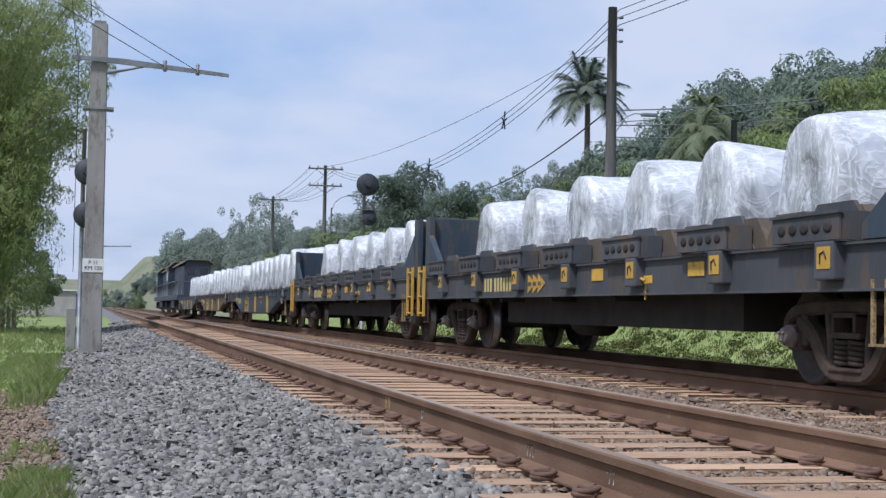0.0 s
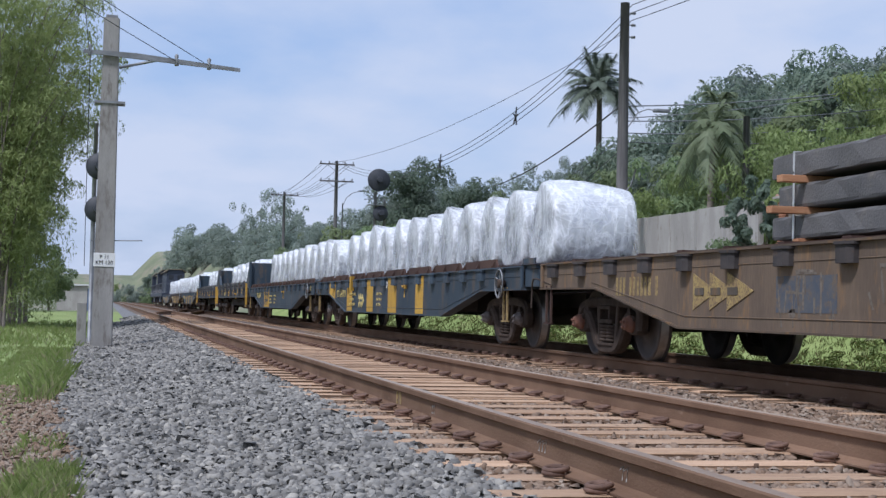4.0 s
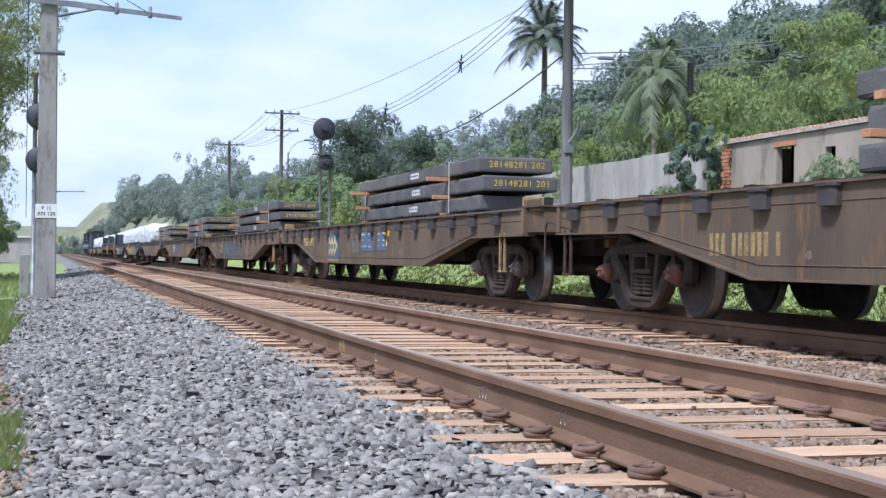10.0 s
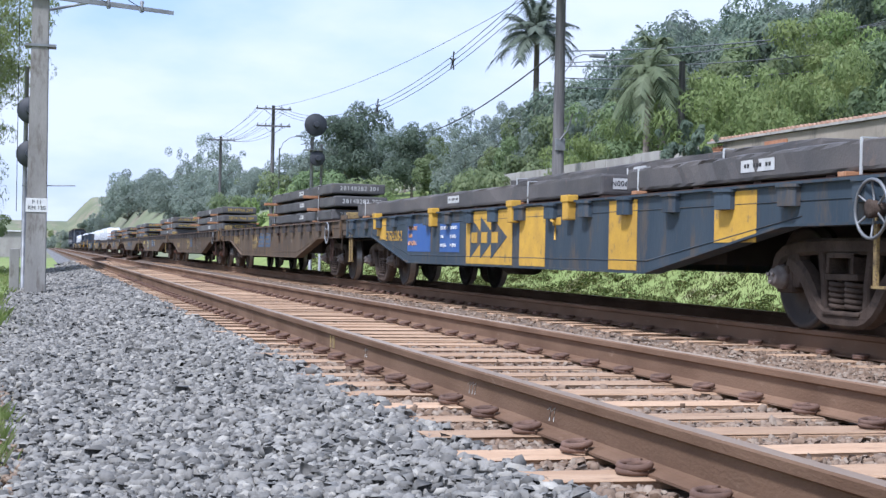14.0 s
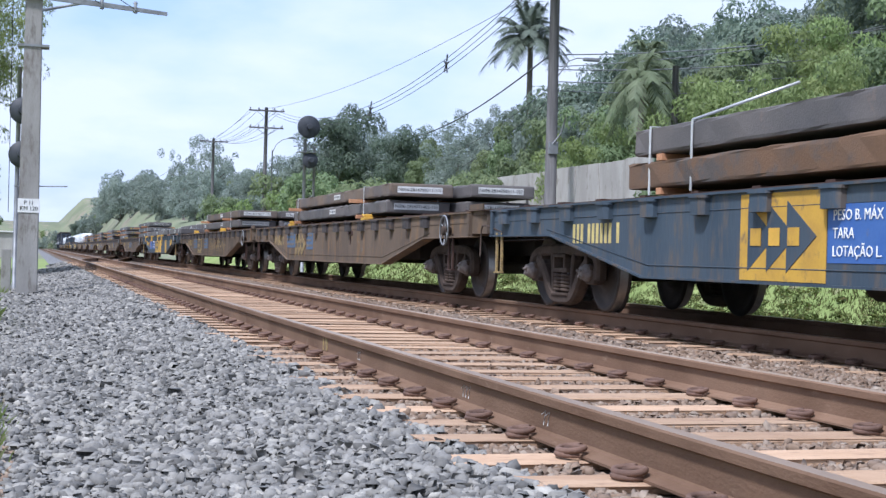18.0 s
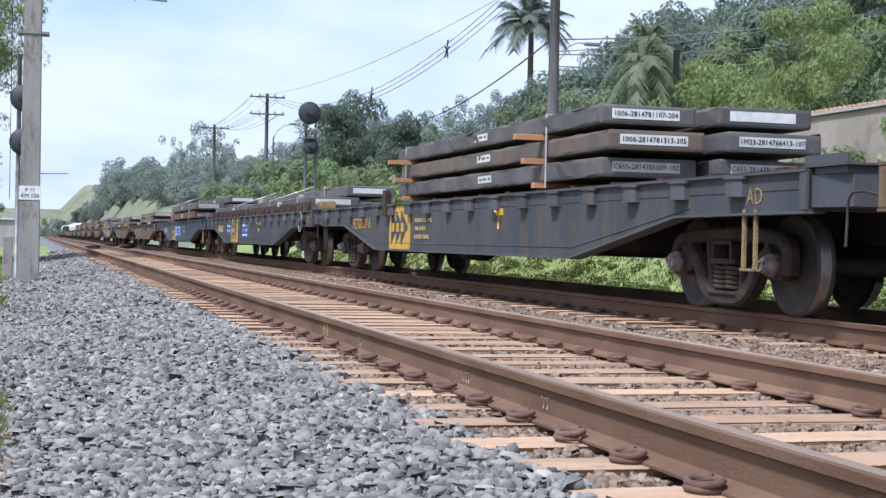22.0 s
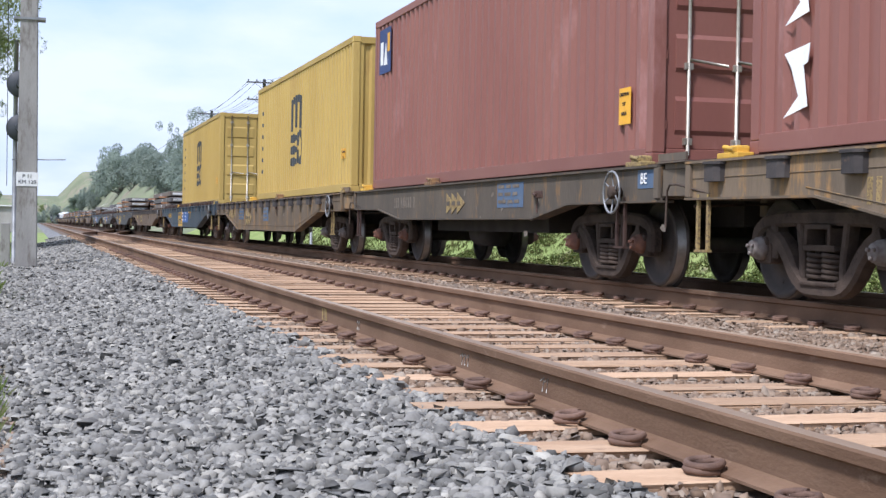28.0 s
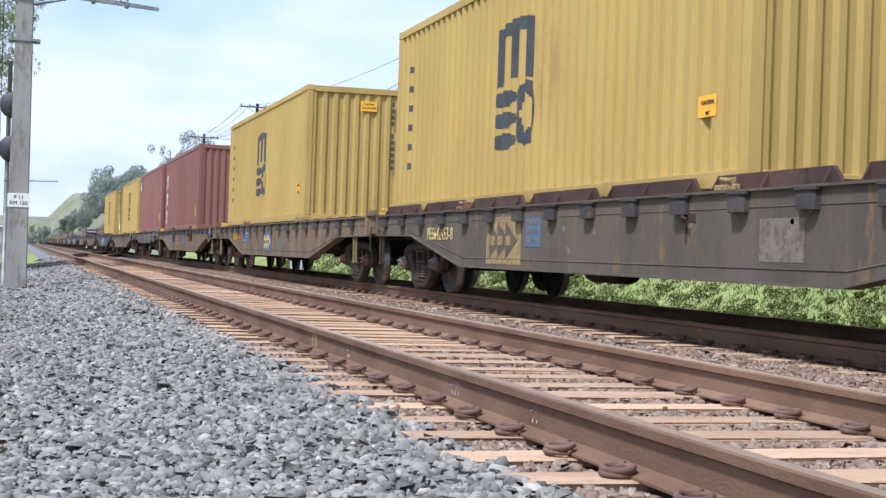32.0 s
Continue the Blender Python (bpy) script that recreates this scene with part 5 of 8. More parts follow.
    cable((p2[0] - 1.1, p2[1], 10.4), (p2[0] - 9.0, p2[1] + 70, 5.0), 0.8, 0.013)
    # wires at the near concrete pole
    cable((-0.55, 30.37, 5.66), (-0.9, 4, 8.5), 0.3, 0.008)
    cable((-0.3, 30.37, 6.5), (-0.45, 4, 9.0), 0.2, 0.008)
    cable((-0.53, 30.37, 5.62), (-0.55, 32.5, 1.3), 0.0, 0.008)
    cable((1.21, 30.37, 5.55), (-10.0, 11, 8.7), 0.2, 0.008)
    cable((1.88, 30.37, 5.50), (-9.4, 11, 8.7), 0.2, 0.008)


def build_wall_and_house():
    x0 = 17.5
    w = tagged(empty("garden_wall", pose(0, 0, 0)), "weathered grey concrete block wall along the road", "wall", kind="structure")
    ys = np.arange(37.2, 54.6, 2.15)
    for i in range(len(ys) - 1):
        bm = B()
        a, b = ys[i] + 0.09, ys[i + 1] - 0.09
        box(bm, x0, x0 + 0.15, a, b, 0.7, 3.74 + 0.02 * math.sin(i * 2.1), 0.01)
        part("wall_panel", bm, "concrete", w)
    for y in ys:
        bm = B(); box(bm, x0 - 0.015, x0 + 0.17, y - 0.089, y + 0.089, 0.7, 3.72, 0.012)
        part("pier", bm, "concrete", w)
    # no slots are cut: dark plates on the wall face paint their shade
    for y in (52.9, 50.6, 48.3):
        bm = B(); box(bm, x0 - 0.012, x0 - 0.004, y - 0.14, y + 0.14, 2.2, 3.0)
        part("opening", bm, "dark_inside", w, "thin dark plate standing for a shaded slot in the wall")
    h = tagged(empty("house", pose(0, 0, 0)), "small stained plaster house with clay tiles and open doorway", "house")
    xa, xb, ya, yb = 17.6, 23.5, 24.0, 36.2
    d0, d1 = 32.1, 33.0     # doorway
    w0, w1 = 30.15, 30.6       # window
    segs = [(yb - 0.7, d1, 0.9, 3.72), (d1, d0, 3.46, 3.72), (d0, w1, 0.9, 3.72), (w1, w0, 3.3, 3.72), (w1, w0, 0.9, 2.8), (w0, ya, 0.9, 3.72)]
    bm = B()
    for a, b, z0, z1 in segs:
        box(bm, xa, xa + 0.16, min(a, b), max(a, b), z0, z1)
    part("front_wall", bm, "plaster", h)
    bm = B()
    box(bm, xa + 0.17, xb, yb - 0.16, yb, 0.9, 3.7); box(bm, xa + 0.17, xb, ya, ya + 0.16, 0.9, 3.7); box(bm, xb - 0.16, xb - 0.003, ya + 0.17, yb - 0.17, 0.9, 3.7)
    part("back_wall", bm, "plaster", h)
    # bare brick corner
    pr = B(); box(pr, 0, 0.15, 0, 0.19, 0, 0.085, 0.006)
    bk = part("brick", pr, "brick", h)
    first = True
    for j in range(27):
        for i in range(3):
            b_ = bk if first else part("brick", bk.data, None, h)
            first = False
            b_.location = (xa + random.uniform(-0.006, 0.006), yb - 0.7 + 0.02 + i * 0.215 + (0.1 if j % 2 else 0.0), 0.95 + j * 0.1)
    bm = B()
    prism(bm, [(xa - 0.08, 3.73), (xb + 0.1, 4.35), (xb + 0.1, 4.42), (xa - 0.08, 3.79)], "y", ya - 0.2, yb + 0.1)
    part("roof", bm, "concrete", h)
    tl = B()
    lathe(tl, [(-0.22, 0.06), (0.22, 0.05)], "x", (0, 0, 0), 8)
    t0 = part("roof_tile", tl, "tile", h)
    n = int((yb - ya) / 0.2)
    for i in range(n):
        t_ = t0 if i == 0 else part("roof_tile", t0.data, None, h)
        t_.location = (xa + 0.16, ya + 0.1 + i * 0.2, 3.805 + random.uniform(-0.008, 0.008))
    bm = B(); box(bm, xa - 0.03, xa - 0.004, d0 - 0.12, d1 + 0.12, 3.46, 3.58)
    part("lintel", bm, "brick", h)
    # added wall, coloured dark so the room behind the doorway looks unlit
    bm = B(); box(bm, xa + 2.0, xa + 2.05, ya + 0.3, yb - 0.3, 0.9, 3.85)
    part("inner_wall", bm, "dark_inside", h, "added dark wall standing for the unlit room behind the doorway")
    strip("road", [(15.6, 1.20), (17.4, 1.20)], 2, 60, "soil", "narrow unpaved lane above the bank", "road")
    sh = tagged(empty("shed", pose(-2.6, 128, -0.4)), "small grey lineside cabin with a blue door and a flat roof", "shed")
    bm = B(); box(bm, -1.6, 0.9, -1, 1, 0, 2.1); part("cabin_body", bm, "concrete", sh)
    bm = B(); box(bm, 0.92, 1.6, -1, 1, 0, 1.9); part("blue_side", bm, "blue_shed", sh, "blue painted sheet side")
    bm = B(); box(bm, -1.0, 1.0, -1.2, 1.2, 2.12, 2.22); part("roof", bm, "white", sh)


def crossover():
    """Two turnout rails that lead from the empty track to the train's track, far ahead."""
    tr = tagged(empty("turnout", pose(0, 0, 0)), "rusty crossover rails between the two tracks", "railway track", kind="structure")
    for s in (-1, 1):
        bm = B()
        pr = rail_prof(0)
        ys = np.linspace(66, 122, 16)
        rings = []
        for y in ys:
            k = float(ease(66, 122, y))
            cx = X1 + (X2 - X1) * k + s * HALF
            rings.append([bm.verts.new((cx + a, y, b - 0.004)) for a, b in pr])
        for i in range(len(rings) - 1):
            for j in range(len(pr)):
                bm.faces.new((rings[i][j], rings[i][(j + 1) % len(pr)], rings[i + 1][(j + 1) % len(pr)], rings[i + 1][j]))
        part("rail", bm, ("rail_side",), tr)

# ---- the train ----
# each vehicle is built with its leading end at y = 0, trailing towards -y, rail top at z = 0, track centre at x = 0
SPEED = 13.13
T_REF = 16.0
cache = {}


def shared(key, make, material, smooth=False):
    """Build a mesh once and hand it out again for like parts."""
    if key not in cache:
        bm = make()
        me = bpy.data.meshes.new(key[0] if isinstance(key, tuple) else key)
        bm.normal_update(); bm.to_mesh(me); bm.free()
        for mm in (material if isinstance(material, (list, tuple)) else [material]):
            me.materials.append(M[mm])
        cache[key] = me
    return cache[key]


def put(name, me, parent, loc=(0, 0, 0), rot=None, label=""):
    ob = part(name, me, None, parent, label)
    ob.location = loc
    if rot is not None:
        ob.rotation_euler = rot
    return ob


WHEEL_R = 0.435
wheelsets = []      # (object, leading-end offset of its vehicle)


def wheelset_bm():
    bm = B()
    r = WHEEL_R
    for s in (-1, 1):
        prof = [(0.905, 0.10), (0.905, 0.17), (0.875, 0.20), (0.868, 0.36), (0.905, 0.385), (0.908, r - 0.02), (0.895, r), (0.80, r + 0.004), (0.785, r + 0.028), (0.768, r + 0.026), (0.762, r - 0.04), (0.775, 0.38), (0.80, 0.35), (0.80, 0.20), (0.74, 0.17), (0.74, 0.10)]
        mis = [0, 0, 0, 0, 0, 0, 1, 0, 0, 0, 0, 0, 0, 0, 0]
        lathe(bm, [(s * a, q) for a, q in prof], "x", (0, 0, 0), 36, mis)
    lathe(bm, [(-1.12, 0.07), (-0.75, 0.085), (0.75, 0.085), (1.12, 0.07)], "x", (0, 0, 0), 14)
    # dark cast marks on the wheel plate
    for s in (-1, 1):
        for a in (0.3, 2.4, 4.5):
            lathe(bm, [(s * 0.866, 0.03), (s * 0.876, 0.028)], "x", (0, 0.28 * math.cos(a), 0.28 * math.sin(a)), 8)
    return bm


def arcpts(p):
    """Round a bent line off by cutting its corners twice."""
    p = [Vector(q) for q in p]
    for _ in range(2):
        out = [p[0]]
        for a, b in zip(p, p[1:]):
            out += [a.lerp(b, 0.25), a.lerp(b, 0.75)]
        p = out + [p[-1]]
    return p


def side_frame_bm():
    """Cast bogie side frame: arched top chord over the axle boxes, sloping lower chords down to a round spring seat."""
    bm = B()
    for s in (-1, 1):
        x0, x1 = sorted((s * 1.085, s * 0.955))
        chord_bm(bm, arcpts([(-1.08, 0.42), (-1.10, 0.70), (-0.80, 0.80), (0, 0.81), (0.80, 0.80), (1.10, 0.70), (1.08, 0.42)]), 0.15, x0, x1, 0.03)
        chord_bm(bm, arcpts([(-0.86, 0.66), (-0.62, 0.55), (-0.36, 0.16), (0, 0.145), (0.36, 0.16), (0.62, 0.55), (0.86, 0.66)]), 0.155, x0 - 0.012, x1 + 0.012, 0.03)
        for q in (-1, 1):
            chord_bm(bm, [(q * 0.36, 0.76), (q * 0.31, 0.45), (q * 0.30, 0.20)], 0.085, x0 + 0.006, x1 - 0.006, 0.015)
            chord_bm(bm, [(q * 0.78, 0.78), (q * 0.74, 0.60), (q * 0.755, 0.42)], 0.10, x0 + 0.004, x1 - 0.004, 0.015)
        box(bm, x0 - 0.03, x1 + 0.03, -0.27, 0.27, 0.185, 0.225, 0.012)
        box(bm, x0 - 0.02, x1 + 0.05, -0.24, 0.24, 0.50, 0.56, 0.012)
        # open bolster end above the springs
        box(bm, x0 - 0.035, x1, -0.20, -0.155, 0.56, 0.74, 0.01); box(bm, x0 - 0.035, x1, 0.155, 0.20, 0.56, 0.74, 0.01)
        box(bm, x0 - 0.035, x1, -0.20, 0.20, 0.70, 0.745, 0.01)
        for q in (-0.925, 0.925):
            box(bm, x0 - 0.006, x1 + 0.006, q - 0.135, q + 0.135, 0.36, 0.60, 0.035)
            box(bm, x0 - 0.035, x1 - 0.02, q - 0.10, q + 0.10, 0.53, 0.62, 0.02)
    box(bm, -0.95, 0.95, -0.2, 0.2, 0.52, 0.72, 0.02)
    for v in bm.verts:
        v.co.z = 0.05 + (v.co.z - 0.07) * 0.875
    return bm


def spring_bm():
    bm = B()
    n = 5
    for q in (-0.115, 0.115):
        pts = []
        for i in range(n * 9 + 1):
            a = i * 2 * math.pi / 9
            pts.append((0.085 * math.sin(a), q + 0.10 * math.cos(a), 0.192 + 0.215 * i / (n * 9)))
        rod(bm, pts, 0.021, 6)
    return bm


def cap_bm():
    bm = B()
    lathe(bm, [(-0.075, 0.015), (-0.075, 0.062), (-0.062, 0.074), (-0.02, 0.078), (-0.02, 0.095), (0.05, 0.105)], "x", (0, 0, 0), 20)
    for a in (0.5, 2.6, 4.7):
        lathe(bm, [(-0.098, 0.008), (-0.098, 0.017), (-0.075, 0.019)], "x", (0, 0.043 * math.cos(a), 0.043 * math.sin(a)), 6)
    return bm


def chord_bm(bm, pts, width, x0, x1, r=0.018):
    """A cast member swept along a bent line in the side plane, its section a box with rounded edges."""
    pts = [Vector(p) for p in pts]
    h = width / 2
    sec = [(x0 + r, -h), (x1 - r, -h), (x1, -h + r), (x1, h - r), (x1 - r, h), (x0 + r, h), (x0, h - r), (x0, -h + r)]
    rings = []
    for i, p in enumerate(pts):
        d_ = (pts[min(i + 1, len(pts) - 1)] - pts[max(i - 1, 0)]).normalized()
        n_ = Vector((-d_.y, d_.x))
        rings.append([bm.verts.new((x, p.x + n_.x * o, p.y + n_.y * o)) for x, o in sec])
    fs = []
    for a, b in zip(rings, rings[1:]):
        for k in range(8):
            fs.append(bm.faces.new((a[k], a[(k + 1) % 8], b[(k + 1) % 8], b[k])))
    fs += [bm.faces.new(rings[0]), bm.faces.new(rings[-1][::-1])]
    bmesh.ops.recalc_face_normals(bm, faces=fs)


def bogie(parent, yc, cap, off):
    fr = put("bogie", shared("bogie", side_frame_bm, "bogie"), parent, (0, yc, 0), None, "rusty cast steel bogie side frames and bolster")
    for s in (-1, 1):
        put("spring", shared("spring", spring_bm, "bogie"), fr, (s * 1.02, 0, 0))
        for q in (-0.925, 0.925):
            put("axle_cap", shared(("axle_cap", cap), cap_bm, cap), fr, (s * 1.13, q, WHEEL_R), (0, 0, 0 if s < 0 else math.pi))
    for q in (-0.925, 0.925):
        w = put("wheelset", shared("wheelset", wheelset_bm, ("wheel", "tread")), fr, (0, q, WHEEL_R), None, "dark steel wheels with a polished tread on an axle")
        wheelsets.append((w, off, q))
    # brake rigging between wheels
    return fr


def sill_bm(L, outline, s, bottom_flange=0.10):
    """Side sill: a web plate with flanges that follow its top and belly."""
    bm = B()
    x_out, x_web = s * 1.40, s * 1.364
    pts = [(0.0, 1.185)] + outline + [(-L, 1.185)]
    prism(bm, [(p[0], p[1]) for p in pts], "x", min(x_web, x_web - s * 0.025), max(x_web, x_web - s * 0.025))
    return bm


def flange_bm(L, outline, s, top):
    bm = B()
    x_out = s * 1.40
    def flange(a, b, t):
        d = Vector((b[0] - a[0], b[1] - a[1]))
        n = Vector((-d.y, d.x)).normalized() * t
        prism(bm, [a, b, (b[0] + n.x, b[1] + n.y), (a[0] + n.x, a[1] + n.y)], "x", min(x_out, s * 1.22), max(x_out, s * 1.22))
    if top:
        flange((0, 1.178), (-L, 1.178), -0.022)
    else:
        for a, b in zip(outline, outline[1:]):
            flange(a, b, 0.02)
    return bm


BELLY = lambda L: [(0.0, 0.872), (-2.27, 0.862), (-4.9, 0.435), (-(L - 5.12), 0.435), (-(L - 2.35), 0.862), (-L, 0.872)]
SHALLOW = lambda L: [(0.0, 0.885), (-1.86, 0.87), (-3.4, 0.70), (-(L - 3.6), 0.70), (-(L - 2.4), 0.86), (-L, 0.86)]
STRAIGHT = lambda L: [(0.0, 0.83), (-L * 0.5, 0.83), (-L, 0.83)]


def pocket_bm(s):
    bm = B()
    prism(bm, [(s * 1.343, -0.14), (s * 1.41, -0.135), (s * 1.452, -0.085), (s * 1.452, 0.085), (s * 1.41, 0.135), (s * 1.343, 0.14)], "z", 1.005, 1.16)
    prism(bm, [(s * 1.343, -0.16), (s * 1.42, -0.155), (s * 1.468, -0.09), (s * 1.468, 0.09), (s * 1.42, 0.155), (s * 1.343, 0.16)], "z", 1.155, 1.18)
    return bm


def handwheel_bm():
    bm = B()
    rod(bm, [(0, 0.21 * math.cos(a), 0.21 * math.sin(a)) for a in np.linspace(0, 2 * math.pi, 24, endpoint=False)], 0.013, 6, closed=True)
    return bm


def spoke_bm():
    bm = B(); rod(bm, [(0.03, 0, 0), (0, 0, 0.21)], 0.009, 5)
    return bm


def hub_bm():
    bm = B(); lathe(bm, [(-0.02, 0.03), (-0.02, 0.07), (0.10, 0.05)], "x", (0, 0, 0), 12)
    return bm


def stirrup_bm():
    bm = B()
    for q in (-0.10, 0.10):
        box(bm, -0.012, 0.012, q - 0.022, q + 0.022, 0.40, 0.90)
    box(bm, -0.03, 0.03, -0.12, 0.12, 0.385, 0.405)
    return bm


def coupler_bm():
    bm = B()
    box(bm, -0.10, 0.10, -0.35, 0.30, 0.70, 0.92, 0.03)
    box(bm, -0.16, 0.14, 0.20, 0.44, 0.66, 0.97, 0.05)
    rod(bm, [(-1.25, 0.10, 0.80), (-0.4, 0.14, 0.84), (-0.1, 0.2, 0.96)], 0.014, 5)
    rod(bm, [(-0.35, 0.1, 0.66), (-0.42, 0.35, 0.42), (-0.3, 0.55, 0.50)], 0.022, 6)
    return bm


def under_bm(L, z0):
    bm = B()
    box(bm, -0.32, 0.32, -(L - 0.3), -0.3, 0.62, 1.12)
    # solid near-black block added under the deck to close off the view through
    box(bm, -0.95, 0.95, -(L - 4.2), -4.2, z0, 1.10)
    for y in np.arange(-5, -(L - 5), -2.4):
        box(bm, -1.30, 1.30, y - 0.06, y + 0.06, 0.75, 1.16)
    lathe(bm, [(-0.45, 0.02), (-0.45, 0.2), (0.45, 0.2), (0.45, 0.02)], "y", (-0.55, -L * 0.42, 0.5), 14)
    return bm


def deck_bm(L):
    bm = B()
    box(bm, -1.32, 1.32, -L + 0.05, -0.05, 1.165, 1.21)
    for y in np.arange(-0.8, -L + 0.5, -1.2):
        box(bm, -1.18, 1.18, y - 0.07, y + 0.07, 1.205, 1.25)
    for s in (-1, 1):
        box(bm, min(s * 1.24, s * 1.32), max(s * 1.24, s * 1.32), -L + 0.1, -0.1, 1.205, 1.216)
    return bm


def end_bm():
    bm = B()
    box(bm, -1.395, 1.395, -0.10, 0.0, 0.875, 1.176, 0.01)
    box(bm, -0.3, 0.3, -0.03, 0.12, 0.72, 1.0, 0.02)
    return bm


def platform_bm():
    """The narrower tail of the frame behind the side sills, with the deck plate running on over it."""
    bm = B()
    prism(bm, [(-1.34, 0.02), (1.34, 0.02), (1.29, -0.52), (-1.29, -0.52)], "z", 0.90, 1.15)
    box(bm, -1.37, 1.37, -0.55, 0.10, 1.205, 1.225, 0.004, 1)
    box(bm, -1.33, 1.33, -0.50, -0.02, 1.15, 1.205, 0.004, 1)
    for x in (-1.36, 1.34):
        box(bm, x, x + 0.02, -0.54, 0.08, 1.225, 1.30, 0.003, 1)
    return bm


def bars(parent, name, rows, y0, z0, ch, gap, hgt, material, x=-1.3665, lead=None, label=""):
    """Unreadable lettering as one plain bar a word on the side towards -x; rows is a list of word lengths per line."""
    for i, groups in enumerate(rows):
        y = y0
        z = z0 - i * (lead or hgt * 1.6)
        for g in groups:
            wide = ch * (g - 0.4)
            me = shared(("bar", material, round(wide, 3), round(hgt, 3)), lambda: box(B(), 0, 0.006, -wide, 0, -hgt, 0), material)
            put(name, me, parent, (x, y, z), None, label)
            y -= ch * g + gap


def emblem(parent, y0, y1, z0, z1, ground, arrow, letter, label="painted emblem of three arrow heads"):
    """The operator's emblem: three arrow heads that point to the rear, with three plain blocks across them, on a panel or on the bare side."""
    y0, y1 = -y0, -y1
    w, h = y0 - y1, z1 - z0
    top = parent
    if ground:
        top = panel(parent, y0, y1, z0, z1, ground, "emblem_panel", label="painted emblem panel")
    m = 0.10 if ground else 0.0
    bm = B()
    s = w * (1 - 2 * m) / 3.4
    for i in range(3):
        a = y0 - w * m - i * s
        prism(bm, [(a, z1 - h * m), (a - s * 1.4, (z0 + z1) / 2), (a, z0 + h * m)], "x", -1.3705 - 0.0012 * i, -1.3665)
    e = part("emblem", bm, arrow, top, label)
    for i in range(3):
        bm = B()
        a = y0 - w * (m + 0.04) - i * s * 0.95
        box(bm, -1.3775, -1.3735, a - s * 0.55, a, z0 + h * 0.40, z0 + h * 0.60)
        part("emblem_block", bm, letter, top)
    return e


def sign(parent, y0, y1, z0, z1, material, text, rows=((4, 3, 4), (3, 4, 3), (5, 3, 3)), label="faded blue data panel with lines of print", lines=None):
    """A painted data panel with three lines of print, as bars where it cannot be read."""
    y0, y1 = -y0, -y1
    p = panel(parent, y0, y1, z0, z1, material, "data_panel", label=label)
    n = max(sum(r) + 1.0 * len(r) for r in rows)
    ch = (y0 - y1 - 0.1) / n
    h = (z1 - z0) / (len(rows) * 2.3 + 0.6)
    if lines:
        words(p, [a for a, _ in lines], y0 - 0.05, z1 - h * 1.2, h * 1.25, text, h * 2.3)
        words(p, [b for _, b in lines], y0 - (y0 - y1) * 0.56, z1 - h * 1.2, h * 1.25, text, h * 2.3)
        return p
    bars(p, "print_bar", [list(r) for r in rows], y0 - 0.05, z1 - h * 0.6, ch, ch * 0.9, h, text, -1.3725, h * 2.3)
    return p


def fleet_number(w, y, z, h, material, text=None):
    """Fleet number on the sill."""
    if text:
        o = part("lettering", text_mesh(text, h * 1.2, material, spacing=1.0), None, w)
        o.matrix_basis = Matrix.Translation((-1.3695, -y - 0.85, z - h / 2)) @ FACE_X
    else:
        q = -y
        for g in (3, 6, 1):
            for k in range(g):
                bars(w, "number_bar", [[1]], q, z, 0.118, 0.0, h, material)
                q -= 0.118
            q -= 0.09


def panel(parent, y0, y1, z0, z1, material, name="painted_panel", x=-1.3685, label=""):
    bm = B()
    box(bm, x, x + 0.004, min(y0, y1), max(y0, y1), z0, z1)
    return part(name, bm, material, parent, label)


def words(parent, lines, y, z, size, material, lead, x=-1.374):
    """Lines of lettering that begin at y."""
    for i, t in enumerate(lines):
        me = text_mesh(t, size, material)
        ob = part("lettering", me, None, parent)
        half = max(v.co.x for v in me.vertices)
        ob.matrix_basis = Matrix.Translation((x, y - half, z - i * lead)) @ FACE_X


def seam_bm(L):
    """Weld beads along the near side sill, one low down that follows the belly and one under the stake pockets."""
    bm = B()
    low = [(-1.366, -2.1, 0.925), (-1.366, -5.0, 0.545), (-1.366, -(L - 5.1), 0.545), (-1.366, -(L - 2.1), 0.925)]
    for p, q in zip(low, low[1:]):
        rod(bm, [p, q], 0.006, 5)
    rod(bm, [(-1.366, -0.1, 1.045), (-1.366, -L + 0.1, 1.045)], 0.005, 5)
    return bm


def lever_rod_bm():
    bm = B()
    rod(bm, [(-1.385, 0.42, 0.60), (-1.385, 0.40, 0.94), (-1.385, 0.34, 1.0), (-1.385, 0.18, 1.0), (-1.36, -0.25, 0.93), (-1.34, -1.0, 0.84)], 0.011, 6)
    return bm


